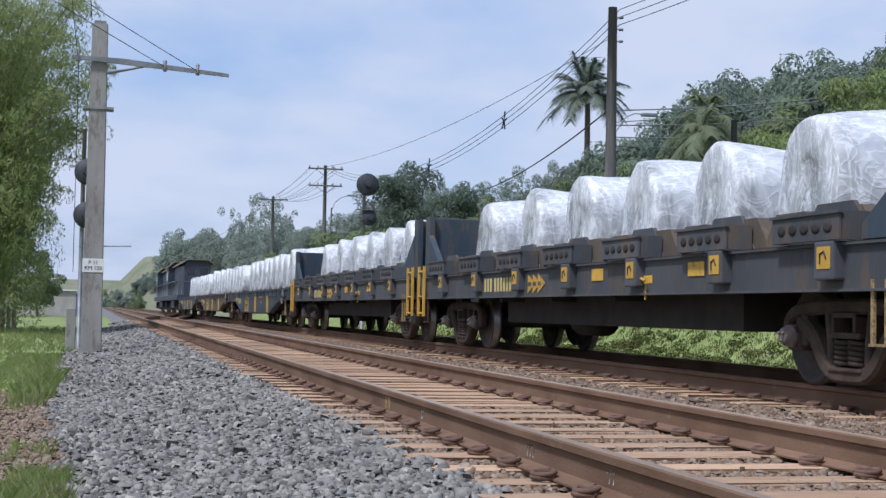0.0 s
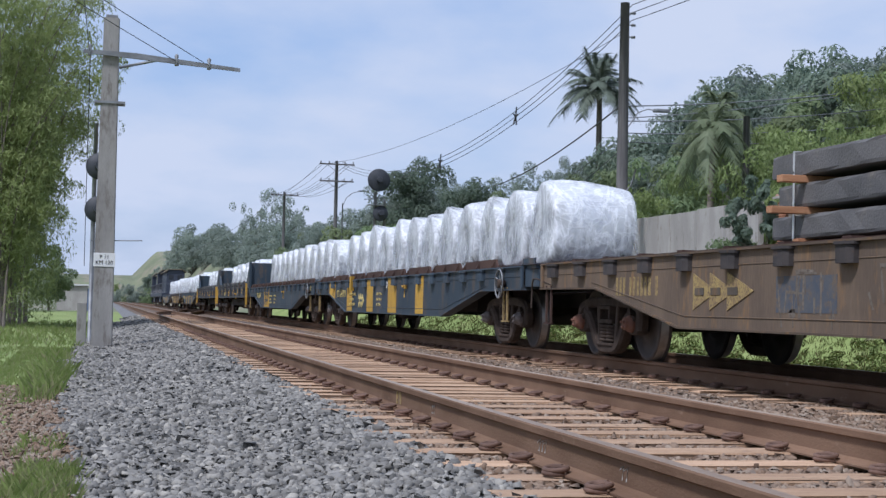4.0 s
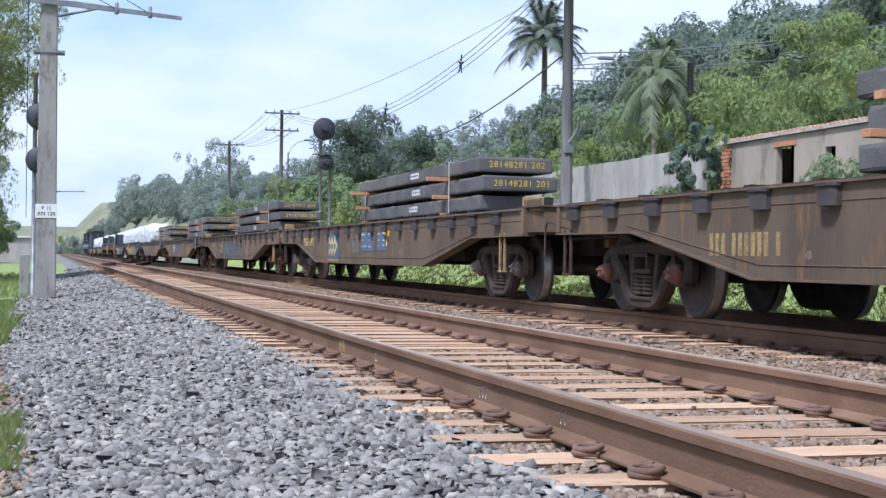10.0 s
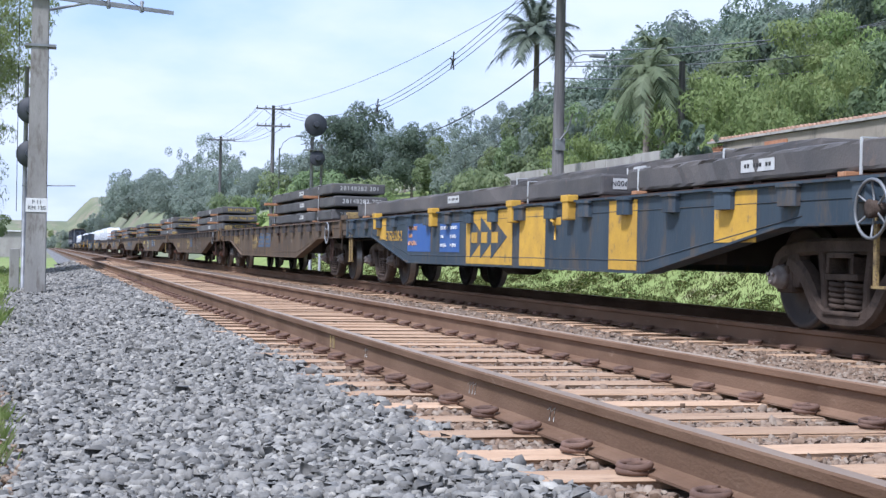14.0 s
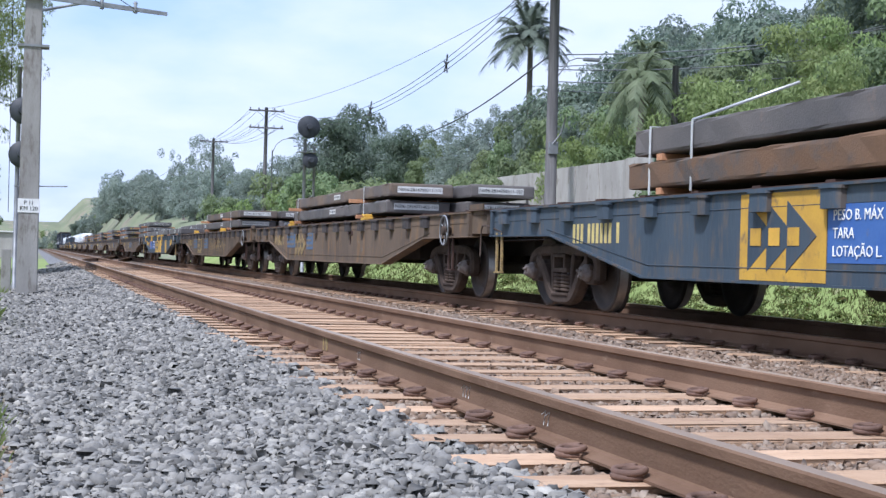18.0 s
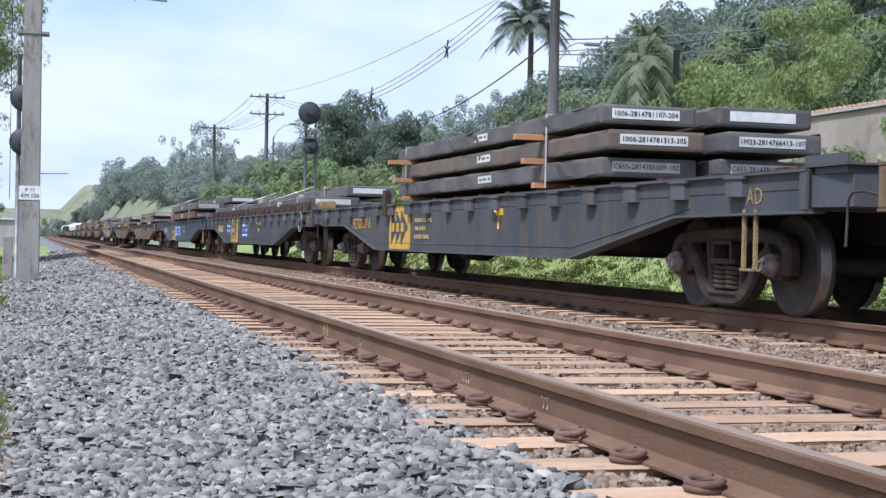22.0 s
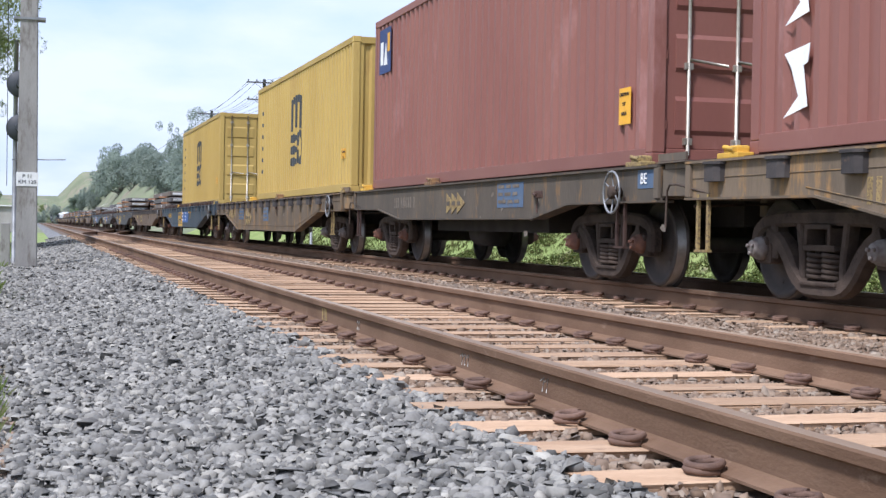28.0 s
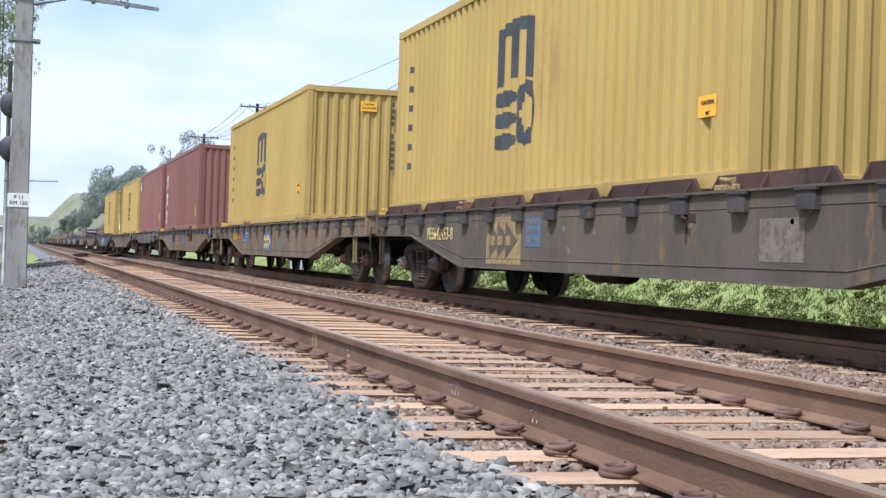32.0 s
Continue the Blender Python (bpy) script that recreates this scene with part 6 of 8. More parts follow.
def wagon(name, off, L, shape, paint, label, cap="cap_grey", pockets=True, z_under=0.52, n_pock=17, wheel=True, fore=0.0):
    w = tagged(empty(name), label, "freight wagon", group="wagons of the train")
    w["off"] = off
    for s in (-1, 1):
        outline = {"belly": BELLY, "shallow": SHALLOW, "straight": STRAIGHT}[shape](L)
        sill = put("side_sill", shared(("side_sill", L, shape, paint, s), lambda: sill_bm(L, outline, s), paint), w)
        put("top_flange", shared(("top_flange", L, shape, paint, s), lambda: flange_bm(L, outline, s, True), paint), sill)
        put("bottom_flange", shared(("bottom_flange", L, shape, paint, s), lambda: flange_bm(L, outline, s, False), paint), sill)
    if shape == "belly":
        put("weld_seam", shared(("weld_seam", L, paint), lambda: seam_bm(L), paint), w)
    put("uncoupling_lever", shared("uncoupling_lever", lever_rod_bm, "bogie"), w, label="thin bent rusty uncoupling lever")
    put("deck", shared(("deck", L), lambda: deck_bm(L), "deck_rust"), w, label="rusty steel deck with cross ribs")
    put("underframe", shared(("underframe", L, z_under), lambda: under_bm(L, z_under), "under"), w, label="solid black block filling the dark underside, with brake gear")
    for q, rz in ((0.0, 0), (-L, math.pi)):
        e = put("end_sill", shared(("end_sill", paint), end_bm, paint), w, (0, q, 0), (0, 0, rz))
        put("coupler", shared("coupler", coupler_bm, "bogie"), e, (0, 0, 0), None, "knuckle coupler with air hose and lever")
    for s in (-1, 1):
        for q in (-0.32, -(L - 0.95)):
            look_ = "yellow_worn" if paint == "wagon_blue" or (not wheel and q < -1) or paint == "wagon_tan" else "deck_rust"
            put("step_stirrup", shared(("step_stirrup", look_), stirrup_bm, look_), w, (s * 1.36, q, 0))
    if pockets:
        for s in (-1, 1):
            me = shared(("stake_pocket", paint, s), lambda: pocket_bm(s), "pocket" if paint in ("wagon_brown", "wagon_tan", "wagon_dark") else paint)
            for y in np.linspace(-0.59, -(L - 1.15), n_pock):
                put("stake_pocket", me, w, (0, float(y), 0))
    if wheel:
        hw = put("brake_wheel", shared("brake_wheel", handwheel_bm, "metal_grey"), w, (-1.47, -(L - 0.95), 0.95), None, "spoked hand brake wheel")
        put("hub", shared("hub", hub_bm, "bogie"), hw)
        for k in range(6):
            put("spoke", shared("spoke", spoke_bm, "metal_grey"), hw, (0, 0, 0), (k * math.pi / 3, 0, 0))
    lb = B(); box(lb, -1.37, -1.30, -8.9, -8.62, 0.93, 1.02, 0.01); rod(lb, [(-1.36, -8.72, 0.93), (-1.37, -8.72, 0.76)], 0.016, 5); rod(lb, [(-1.37, -8.6, 0.985), (-1.43, -8.75, 0.985), (-1.43, -8.85, 0.96)], 0.018, 5)
    for v in lb.verts:
        v.co.y -= 3.1
    lev = part("release_lever", lb, "yellow" if paint in ("wagon_blue", "wagon_grey") or off in (-156.91, -115.65) else "deck_rust", w, "hand lever box on the side sill")
    lev.location.y = -(L - 19.5) * 0.3
    for q in (-1.85, -(L - 1.95)):
        bogie(w, q, cap, off)
    if shape != "straight":
        put("end_platform", shared(("end_platform", paint), platform_bm, (paint, "deck_rust")), w, (0, -L, 0), None, "recessed end platform under a rusty deck plate")
    for child in w.children:
        child.location.y += fore
    return w


def streaks(w, L, material, n, seed, zr=(0.55, 1.0), y0=-4, y1=-15):
    """Scribbles and drips of old paint on the sill."""
    r = random.Random(seed)
    x = -1.3672
    for i in range(n):
        bm = B()
        y = r.uniform(y0, y1); z = r.uniform(*zr); h = r.uniform(0.12, 0.42); k = r.uniform(-0.08, 0.08); t = r.uniform(0.012, 0.035)
        z1 = max(0.47, z - h)
        pts = [(y, z), (y - t, z), (y - t + k, z1), (y + k * 0.9, z1)]
        if r.random() < 0.35:                     # a stroke that turns off at the top
            pts = [(y, z), (y - 0.22, z - t * 0.5), (y - 0.22, z - t * 1.6), (y - t, z - t * 1.3), (y - t + k, z1), (y + k * 0.9, z1)]
        prism(bm, pts, "x", x - 0.00002 * i, x + 0.004)
        part("paint_streak", bm, material, w, "faded paint scribble or drip")


def pedestal(w, y, material="yellow"):
    bm = B(); box(bm, -1.36, -1.226, y - 0.12, y + 0.12, 1.20, 1.31, 0.02); box(bm, -1.385, -1.226, y - 0.19, y + 0.19, 1.20, 1.25, 0.01); rod(bm, [(-1.36, y + 0.1, 1.30), (-1.385, y - 0.14, 1.27)], 0.022, 6)
    return part("container_lock", bm, material, w, "container lock pedestal")


# ---- loads ----
def make_slab(off, y0, length, x0, width, z0, thick, paint, text=None, text_mat="yellow_pale", sticker=True, label="", taper=0.0, end_sticker=False, seed=0):
    r = random.Random(seed)
    root = tagged(empty("steel_slab"), label or "grey rolled steel slab stacked on timber bearers", "steel slab", group="steel slabs")
    root["off"] = off
    bm = B()
    box(bm, x0, x0 + width, -y0 - length, -y0, z0, z0 + thick, bevel=0.035)
    bmesh.ops.subdivide_edges(bm, edges=[e for e in bm.edges if abs((e.verts[0].co - e.verts[1].co).y) > length * 0.5], cuts=36)
    for v in bm.verts:
        rim = 1.0 if v.co.z > z0 + thick * 0.8 else 0.45
        v.co.x += r.gauss(0, 0.007) * rim; v.co.z += r.gauss(0, 0.005) * rim
    body = part("slab_body", bm, paint, root)
    if text:
        t = part("lettering", text_mesh(text, thick * 0.62, text_mat, spacing=1.12), None, body)
        t.matrix_basis = Matrix.Translation((x0 + width * 0.52, -y0 - length - 0.006, z0 + thick * 0.5)) @ FACE_Y
    if end_sticker:
        b = B(); box(b, x0 + width * 0.12, x0 + width * 0.82, -y0 - length - 0.006, -y0 - length - 0.002, z0 + thick * 0.28, z0 + thick * 0.78)
        s = part("paper_label", b, "paper", body, "white paper label")
        if end_sticker is not True:
            t = part("lettering", text_mesh(end_sticker, thick * 0.36, "black", spacing=1.05), None, s)
            t.matrix_basis = Matrix.Translation((x0 + width * 0.47, -y0 - length - 0.009, z0 + thick * 0.53)) @ FACE_Y
    if sticker:
        yy = -y0 - length * (0.52 + r.uniform(-0.03, 0.03))
        b = B(); box(b, x0 - 0.006, x0 - 0.002, yy - 0.30, yy + 0.30, z0 + thick * 0.32, z0 + thick * 0.76)
        s = part("paper_label", b, "paper", body, "white paper label on the slab side")
        b = B()
        for k in range(9):
            if k != 2 and k != 6:
                box(b, x0 - 0.009, x0 - 0.005, yy - 0.24 + k * 0.055, yy - 0.24 + k * 0.055 + 0.034, z0 + thick * 0.48, z0 + thick * 0.62)
        part("print", b, "black", s)
    return root


def bearer(off, y, z, x0, x1, paint="timber", h=0.068):
    root = tagged(empty("timber_bearer"), "reddish sawn timber bearer between the slabs", "timber", group="timber bearers")
    root["off"] = off
    bm = B(); box(bm, x0, x1, -y - 0.06, -y + 0.06, z, z + h, 0.006)
    part("batten", bm, paint, root)
    return root


def strap(off, y, x0, x1, z0, z1, slope=0.0):
    root = tagged(empty("steel_strap"), "bright steel strap tied round the slabs", "strap")
    root["off"] = off
    bm = B()
    box(bm, x0 - 0.012, x0 - 0.004, -y - 0.018, -y + 0.018, z0, z1 + 0.008)
    if slope:
        rod(bm, [(x0 - 0.01, -y, z1), (x0 + slope, -y, z1 + 0.42)], 0.016, 6)
    else:
        box(bm, x0 - 0.012, x1 + 0.012, -y - 0.018, -y + 0.018, z1 + 0.009, z1 + 0.017)
    part("band", bm, "strap", root)
    return root


movers = []      # things that ride on the train


def stack(off, y0, length, texts, paint, text_mat="yellow_pale", width=1.26, thick=0.235, cx=0.0, layers=3, shift=0.0, bearers=(0.07, 0.78), end=None, base=1.32, timber_out=0.35, seed=0):
    z = base
    gap = 0.07
    for i in range(layers):
        dx = (-0.02, 0.03, -0.03, 0.02)[i % 4]
        for k in bearers:
            if i > 0 or True:
                out = timber_out if (i + seed) % 2 else timber_out * 0.7
                movers.append(bearer(off, y0 + length * k, z - gap, cx - width / 2 - out * (1 if i else 0.3), cx + width / 2 + out))
        p = paint[i % len(paint)] if isinstance(paint, (list, tuple)) else paint
        movers.append(make_slab(off, y0 + dx * 2, length + dx, cx - width / 2 + dx * 0.4, width, z, thick, p, texts[i] if texts and i < len(texts) else None, text_mat,
                                True, "dark steel slab with yellow stencilled numbers stacked on timber bearers" if texts else "grey steel slab with paper labels stacked on timber bearers",
                                end_sticker=end[i] if end else False, seed=seed * 7 + i))
        z += thick + gap
    for k in (0.05, 0.80):
        movers.append(strap(off, y0 + length * k, cx - width / 2, cx + width / 2, base - 0.07, z - gap))


# ---- coils ----
def coil_bm(d, w, seed):
    """A coil with its eye across the track under a film: a drum with rounded rims and slightly dished faces, the film spreading to a skirt at its foot."""
    bm = B()
    nseg = 56
    R = d / 2
    xs = [-0.485, -0.495, -0.50, -0.50, -0.485, -0.44, -0.25, 0.0, 0.25, 0.44, 0.485, 0.50, 0.50, 0.495, 0.485]
    rr = [0.24, 0.30, 0.42, 0.90, 0.965, 0.995, 1.0, 0.99, 1.0, 0.995, 0.965, 0.90, 0.42, 0.30, 0.24]
    rings = []
    for i, (fx, fr) in enumerate(zip(xs, rr)):
        ring = []
        for k in range(nseg):
            a = 2 * math.pi * k / nseg
            s, c_ = math.sin(a), math.cos(a)
            yy, zz = R * fr * c_, R * fr * s
            x = fx * w
            low = max(0.0, -s) * (fr > 0.6)
            if low:                                       # below the middle the film hangs straight and flares at the deck
                yy = R * fr * math.copysign(abs(c_) ** (1 - 0.72 * min(1.0, low * 3)), c_) * (1 + 0.05 * low)
            x *= 1 + 0.06 * low
            peak = max(0.0, s) ** 6 * (fr > 0.6) * (0.10 * math.sin(seed * 2.4 + fx * 4.0 + 0.8 * c_) + 0.05)
            n1 = noise.noise(Vector((x * 1.6 + seed * 3.1, yy * 1.6, zz * 1.6)))
            n2 = noise.noise(Vector((x * 5 + seed, yy * 5, zz * 2.6)))
            f = 1 + 0.03 * n1 + 0.018 * n2
            ring.append(bm.verts.new((x + 0.02 * n1 + 0.012 * n2 * (fr < 0.96), yy * f, zz * f + peak * R)))
        rings.append(ring)
    for i in range(len(xs) - 1):
        for k in range(nseg):
            bm.faces.new((rings[i][k], rings[i][(k + 1) % nseg], rings[i + 1][(k + 1) % nseg], rings[i + 1][k])).smooth = True
    bm.faces.new(rings[0]); bm.faces.new(rings[-1][::-1])
    bmesh.ops.recalc_face_normals(bm, faces=bm.faces[:])
    return bm


def core_bm():
    bm = B()
    lathe(bm, [(-0.62, 0.26), (-0.62, 0.565), (-0.60, 0.575), (0.60, 0.575), (0.62, 0.565), (0.62, 0.26)], "x", (0, 0, -0.02), 36)
    return bm


def guard_bm():
    """Dark sheet rings that guard the rims of the coil."""
    bm = B()
    for a, b in ((-0.632, -0.46), (0.46, 0.632)):
        lathe(bm, [(a, 0.47 if a < 0 else 0.58), (a, 0.588), (b, 0.588), (b, 0.58 if a < 0 else 0.47)], "x", (0, 0, -0.02), 36)
    return bm


def make_coil(off, y, z, seed, d=1.25, w=1.35):
    root = tagged(empty("wrapped_coil"), "steel coil wrapped in crumpled white plastic sheet", "wrapped coil", group="wrapped coils on the wagons")
    root["off"] = off
    k = seed % 5
    ob = put("wrapping", shared(("wrapping", k), lambda: coil_bm(1.25, 1.35, k + 1), "plastic"), root, (0.0, -y, z + d * 0.49))
    s = d / 1.25
    ob.scale = (w / 1.35, s, s)
    core = put("steel_core", shared("steel_core", core_bm, "coil_steel"), root, (0.0, -y, z + d * 0.49), None, "pale grey steel coil under the film")
    core.scale = (w / 1.35, s, s)
    guard = put("edge_guard", shared("edge_guard", guard_bm, "guard"), root, (0.0, -y, z + d * 0.49), None, "dark rings round the rims under the film")
    guard.scale = core.scale
    bm = B()
    box(bm, -w / 2 - 0.035, w / 2 + 0.035, -y - 0.05, -y + 0.05, z - 0.02, z + 0.05)
    part("band", bm, "metal_grey", root)
    movers.append(root)
    return root


# ---- containers ----
def corrugated_bm(length, height, depth=0.05, pitch=0.278):
    """A trapezoid-corrugated sheet in the y-z plane, facing -x."""
    bm = B()
    n = int(length / pitch)
    p = length / n
    prof = []
    for i in range(n):
        y = -i * p
        prof += [(0.0, y), (0.0, y - p * 0.30), (depth, y - p * 0.48), (depth, y - p * 0.82)]
    prof.append((0.0, -length))
    lo = [bm.verts.new((x, y, 0)) for x, y in prof]
    hi = [bm.verts.new((x, y, height)) for x, y in prof]
    for i in range(len(prof) - 1):
        bm.faces.new((lo[i], lo[i + 1], hi[i + 1], hi[i]))
    bmesh.ops.recalc_face_normals(bm, faces=bm.faces[:])
    return bm


CW, CH, CL = 2.44, 3.0, 12.19


def paint_on_side(parent, name, material, cells, y0, x0, length, label=""):
    """Paint that follows the corrugated side. cells(y) gives the painted heights at a distance back from the leading edge of the sheet."""
    n = int((length - 0.3) / 0.278)
    p = (length - 0.3) / n
    knots = np.unique(np.concatenate([[i * p, i * p + 0.30 * p, i * p + 0.48 * p, i * p + 0.82 * p] for i in range(n)] + [np.arange(0, length - 0.3, 0.03)]))

    def depth(q):
        u = (q % p) / p
        return float(np.interp(u, [0, 0.30, 0.48, 0.82, 1.0], [0, 0, 0.05, 0.05, 0]))
    bm = B()
    for a, b in zip(knots, knots[1:]):
        if b - a < 1e-4:
            continue
        for z0, z1 in cells((a + b) / 2):
            da, db = depth(a + 1e-6), depth(b - 1e-6)
            vs = [bm.verts.new(v) for v in ((x0 + da, y0 - a, z0), (x0 + da, y0 - a, z1), (x0 + db, y0 - b, z1), (x0 + db, y0 - b, z0))]
            bm.faces.new(vs)
    return part(name, bm, material, parent, label)


def line_cells(y, z, h):
    """The shipping line's mark as plain shapes: an arched block on three legs, and two rounded forms under it."""
    w = h * 0.80

    def cells(q):
        u = (q - y) / w
        out = []
        if 0 <= u <= 1:
            top = z - 0.05 * h * abs(2 * u - 1) ** 2
            leg = min(abs(u - k) for k in (0.10, 0.5, 0.90)) < 0.105
            out.append((top - (0.44 * h if leg else 0.10 * h), top))
        # three stacked rounded bands, and a closed ring beside them
        s = (u - 0.22) / 0.27
        if abs(s) < 1:
            r = math.sqrt(1 - s * s)
            for k in range(3):
                zc = z - h * (0.58 + 0.16 * k)
                out.append((zc - 0.062 * h * r ** 0.5, zc + 0.062 * h * r ** 0.5))
        s = (u - 0.80) / 0.27
        if abs(s) < 1:
            ro, zc = 0.24 * h * math.sqrt(1 - s * s), z - 0.72 * h
            t = (u - 0.80) / 0.13
            if abs(t) < 1:
                ri = 0.15 * h * math.sqrt(1 - t * t)
                out += [(zc - ro, zc - ri), (zc + ri, zc + ro)]
            else:
                out.append((zc - ro, zc + ro))
        return out
    return cells


def make_container(off, y0, paint, doors, label, marks, z0=1.226, length=CL):
    c = tagged(empty("shipping_container"), label, "shipping container", group="shipping containers")
    c["off"] = off
    hx = CW / 2
    for s in (-1, 1):
        ob = put("side_panel", shared(("side_panel", paint, length), lambda: corrugated_bm(length - 0.3, CH - 0.28), paint), c, (s * (hx - 0.012), -y0 - (0.15 if s < 0 else length - 0.15), z0 + 0.16), (0, 0, 0 if s < 0 else math.pi), "corrugated steel side panel")
    bm = B(); box(bm, -hx + 0.03, hx - 0.03, -y0 - length + 0.03, -y0 - 0.03, z0 + CH - 0.045, z0 + CH - 0.015)
    for i in range(int(length / 0.5)):
        box(bm, -hx + 0.1, hx - 0.1, -y0 - 0.3 - i * 0.5, -y0 - 0.12 - i * 0.5, z0 + CH - 0.02, z0 + CH - 0.004)
    part("roof", bm, paint, c)
    bm = B(); box(bm, -hx + 0.03, hx - 0.03, -y0 - length + 0.05, -y0 - 0.05, z0 + 0.09, z0 + 0.15)
    part("floor", bm, "under", c)
    for s in (-1, 1):
        a, b = sorted((s * hx, s * (hx - 0.06)))
        bm = B(); box(bm, a, b, -y0 - length + 0.15, -y0 - 0.15, z0 + CH - 0.12, z0 + CH - 0.004, 0.006)
        part("top_rail", bm, paint, c)
        bm = B(); box(bm, a, b, -y0 - length + 0.15, -y0 - 0.15, z0 + 0.015, z0 + 0.17, 0.006)
        part("bottom_rail", bm, paint, c)
        for q in (0.0, -length):
            y1 = -y0 + q
            ya, yb = (y1 - 0.15, y1) if q == 0 else (y1, y1 + 0.15)
            bm = B(); box(bm, *sorted((s * hx, s * (hx - 0.14))), ya, yb, z0 + 0.12, z0 + CH - 0.12, 0.012)
            part("corner_post", bm, paint, c)
            for zz in (z0, z0 + CH - 0.118):
                bm = B(); box(bm, *sorted((s * (hx + 0.004), s * (hx - 0.16))), ya - 0.004, yb + 0.004, zz, zz + 0.118, 0.012)
                part("corner_casting", bm, paint, c)
    for q, outward in ((-y0, 1), (-y0 - length, -1)):
        bm = B()
        yy = sorted((q, q - outward * 0.1))
        box(bm, -hx + 0.16, hx - 0.16, *yy, z0 + 0.02, z0 + 0.16, 0.006); part("end_beam", bm, paint, c)
        bm = B(); box(bm, -hx + 0.16, hx - 0.16, *yy, z0 + CH - 0.14, z0 + CH - 0.01, 0.006)
        part("end_beam", bm, paint, c)
        if outward == -1 and doors:
            for s in (-1, 1):
                bm = B()
                a, b = sorted((s * 0.012, s * (hx - 0.15)))
                yb = q + 0.03
                box(bm, a, b, yb, yb + 0.04, z0 + 0.165, z0 + CH - 0.145, 0.006)
                d_ = part("door", bm, paint, c, "container door leaf")
                for k in range(4):
                    z1 = z0 + 0.30 + k * 0.62
                    rb = prism(B(), [(yb + 0.002, z1), (yb - 0.02, z1 + 0.05), (yb - 0.02, z1 + 0.34), (yb + 0.002, z1 + 0.39)], "x", a + 0.10, b - 0.10)
                    part("door_rib", rb, paint, d_)
                for t in (0.28, 0.78):
                    bm = B()
                    xx = s * (0.012 + (hx - 0.16) * t)
                    rod(bm, [(xx, yb - 0.035, z0 + 0.10), (xx, yb - 0.035, z0 + CH - 0.08)], 0.019, 8)
                    for zz in (0.20, 0.95, 1.9, 2.65):
                        box(bm, xx - 0.045, xx + 0.045, yb - 0.05, yb, z0 + zz, z0 + zz + 0.07, 0.006)
                    rod(bm, [(xx, yb - 0.05, z0 + 1.05), (xx - s * 0.42, yb - 0.06, z0 + 1.0)], 0.016, 6)
                    part("lock_rod", bm, "galv", d_, "galvanised lock rod with handle")
                for zz in (0.35, 1.05, 1.8, 2.5):
                    bm = B(); box(bm, *sorted((s * (hx - 0.16), s * (hx - 0.02))), yb - 0.02, yb + 0.01, z0 + zz, z0 + zz + 0.09, 0.006)
                    part("hinge", bm, paint, d_)
            b = B(); box(b, 0.62, 1.02, q + 0.002, q + 0.008, z0 + 0.62, z0 + 0.80); part("caution_label", b, "label_yellow", c, "yellow caution label")
            for k, t in enumerate(("CAUTION", "HIGH TRAILER")):
                o = part("lettering", text_mesh(t, 0.065, "black"), None, c); o.matrix_basis = Matrix.Translation((0.82, q - 0.003, z0 + 0.75 - k * 0.08)) @ FACE_Y
            b = B(); box(b, 0.62, 1.02, q + 0.002, q + 0.008, z0 + 0.84, z0 + 1.06); part("green_label", b, "label_green", c, "green label")
            b = B()
            for k in range(4):
                box(b, 0.10 + 0.10, 0.52, q + 0.003, q + 0.009, z0 + 1.55 - k * 0.14, z0 + 1.61 - k * 0.14); box(b, 0.66, 1.0, q + 0.003, q + 0.009, z0 + 1.55 - k * 0.14, z0 + 1.61 - k * 0.14)
            for i_, t in enumerate(("MAX GROSS", "TARE", "PAYLOAD", "CUB CAP")):
                o = part("lettering", text_mesh(t, 0.075, "logo_grey"), None, c); o.matrix_basis = Matrix.Translation((0.34, q - 0.004, z0 + 1.85 - i_ * 0.13)) @ FACE_Y
            b.free()
        else:
            bm = B()
            n = 9
            p = (CW - 0.28) / n
            prof = []
            for i in range(n):
                x = -hx + 0.14 + i * p
                prof += [(x, 0.0), (x + p * 0.3, 0.0), (x + p * 0.5, 0.04), (x + p * 0.8, 0.04)]
            prof.append((hx - 0.14, 0.0))
            yq = q - outward * 0.02
            lo = [bm.verts.new((x, yq - outward * d, z0 + 0.15)) for x, d in prof]
            hi = [bm.verts.new((x, yq - outward * d, z0 + CH - 0.13)) for x, d in prof]
            for i in range(len(prof) - 1):
                bm.faces.new((lo[i], lo[i + 1], hi[i + 1], hi[i]))
            bmesh.ops.recalc_face_normals(bm, faces=bm.faces[:])
            ep = part("end_panel", bm, paint, c, "corrugated end panel")
            if outward == -1:
                b = B()
                if marks.get("end_label", True):
                    box(b, -0.02 + 0.42 * 0, 0.36, q - 0.006, q - 0.002, z0 + CH - 0.52, z0 + CH - 0.30) if paint == "cont_yellow" else box(b, 0.62, 0.92, q - 0.006, q - 0.002, z0 + 0.28, z0 + 0.62)
                    part("caution_label", b, "label_yellow", c, "yellow caution label")
                    lx, lz = (0.17, z0 + CH - 0.37) if paint == "cont_yellow" else (0.77, z0 + 0.53)
                    for k, t in enumerate(("CAUTION", "HIGH TRAILER") if paint == "cont_yellow" else ("CAUTION", "9'6\"", "HIGH")):
                        o = part("lettering", text_mesh(t, 0.05, "black"), None, c); o.matrix_basis = Matrix.Translation((lx, q - 0.009, lz - k * 0.08)) @ FACE_Y
                else:
                    b.free()
                # code letters down the panel, as bars
                b = B()
                for k in range(11):
                    if k not in (4,):
                        zz = z0 + CH - 0.30 - k * 0.14
                        box(b, 0.70, 0.76, q - 0.008, q - 0.002, zz - 0.10, zz)
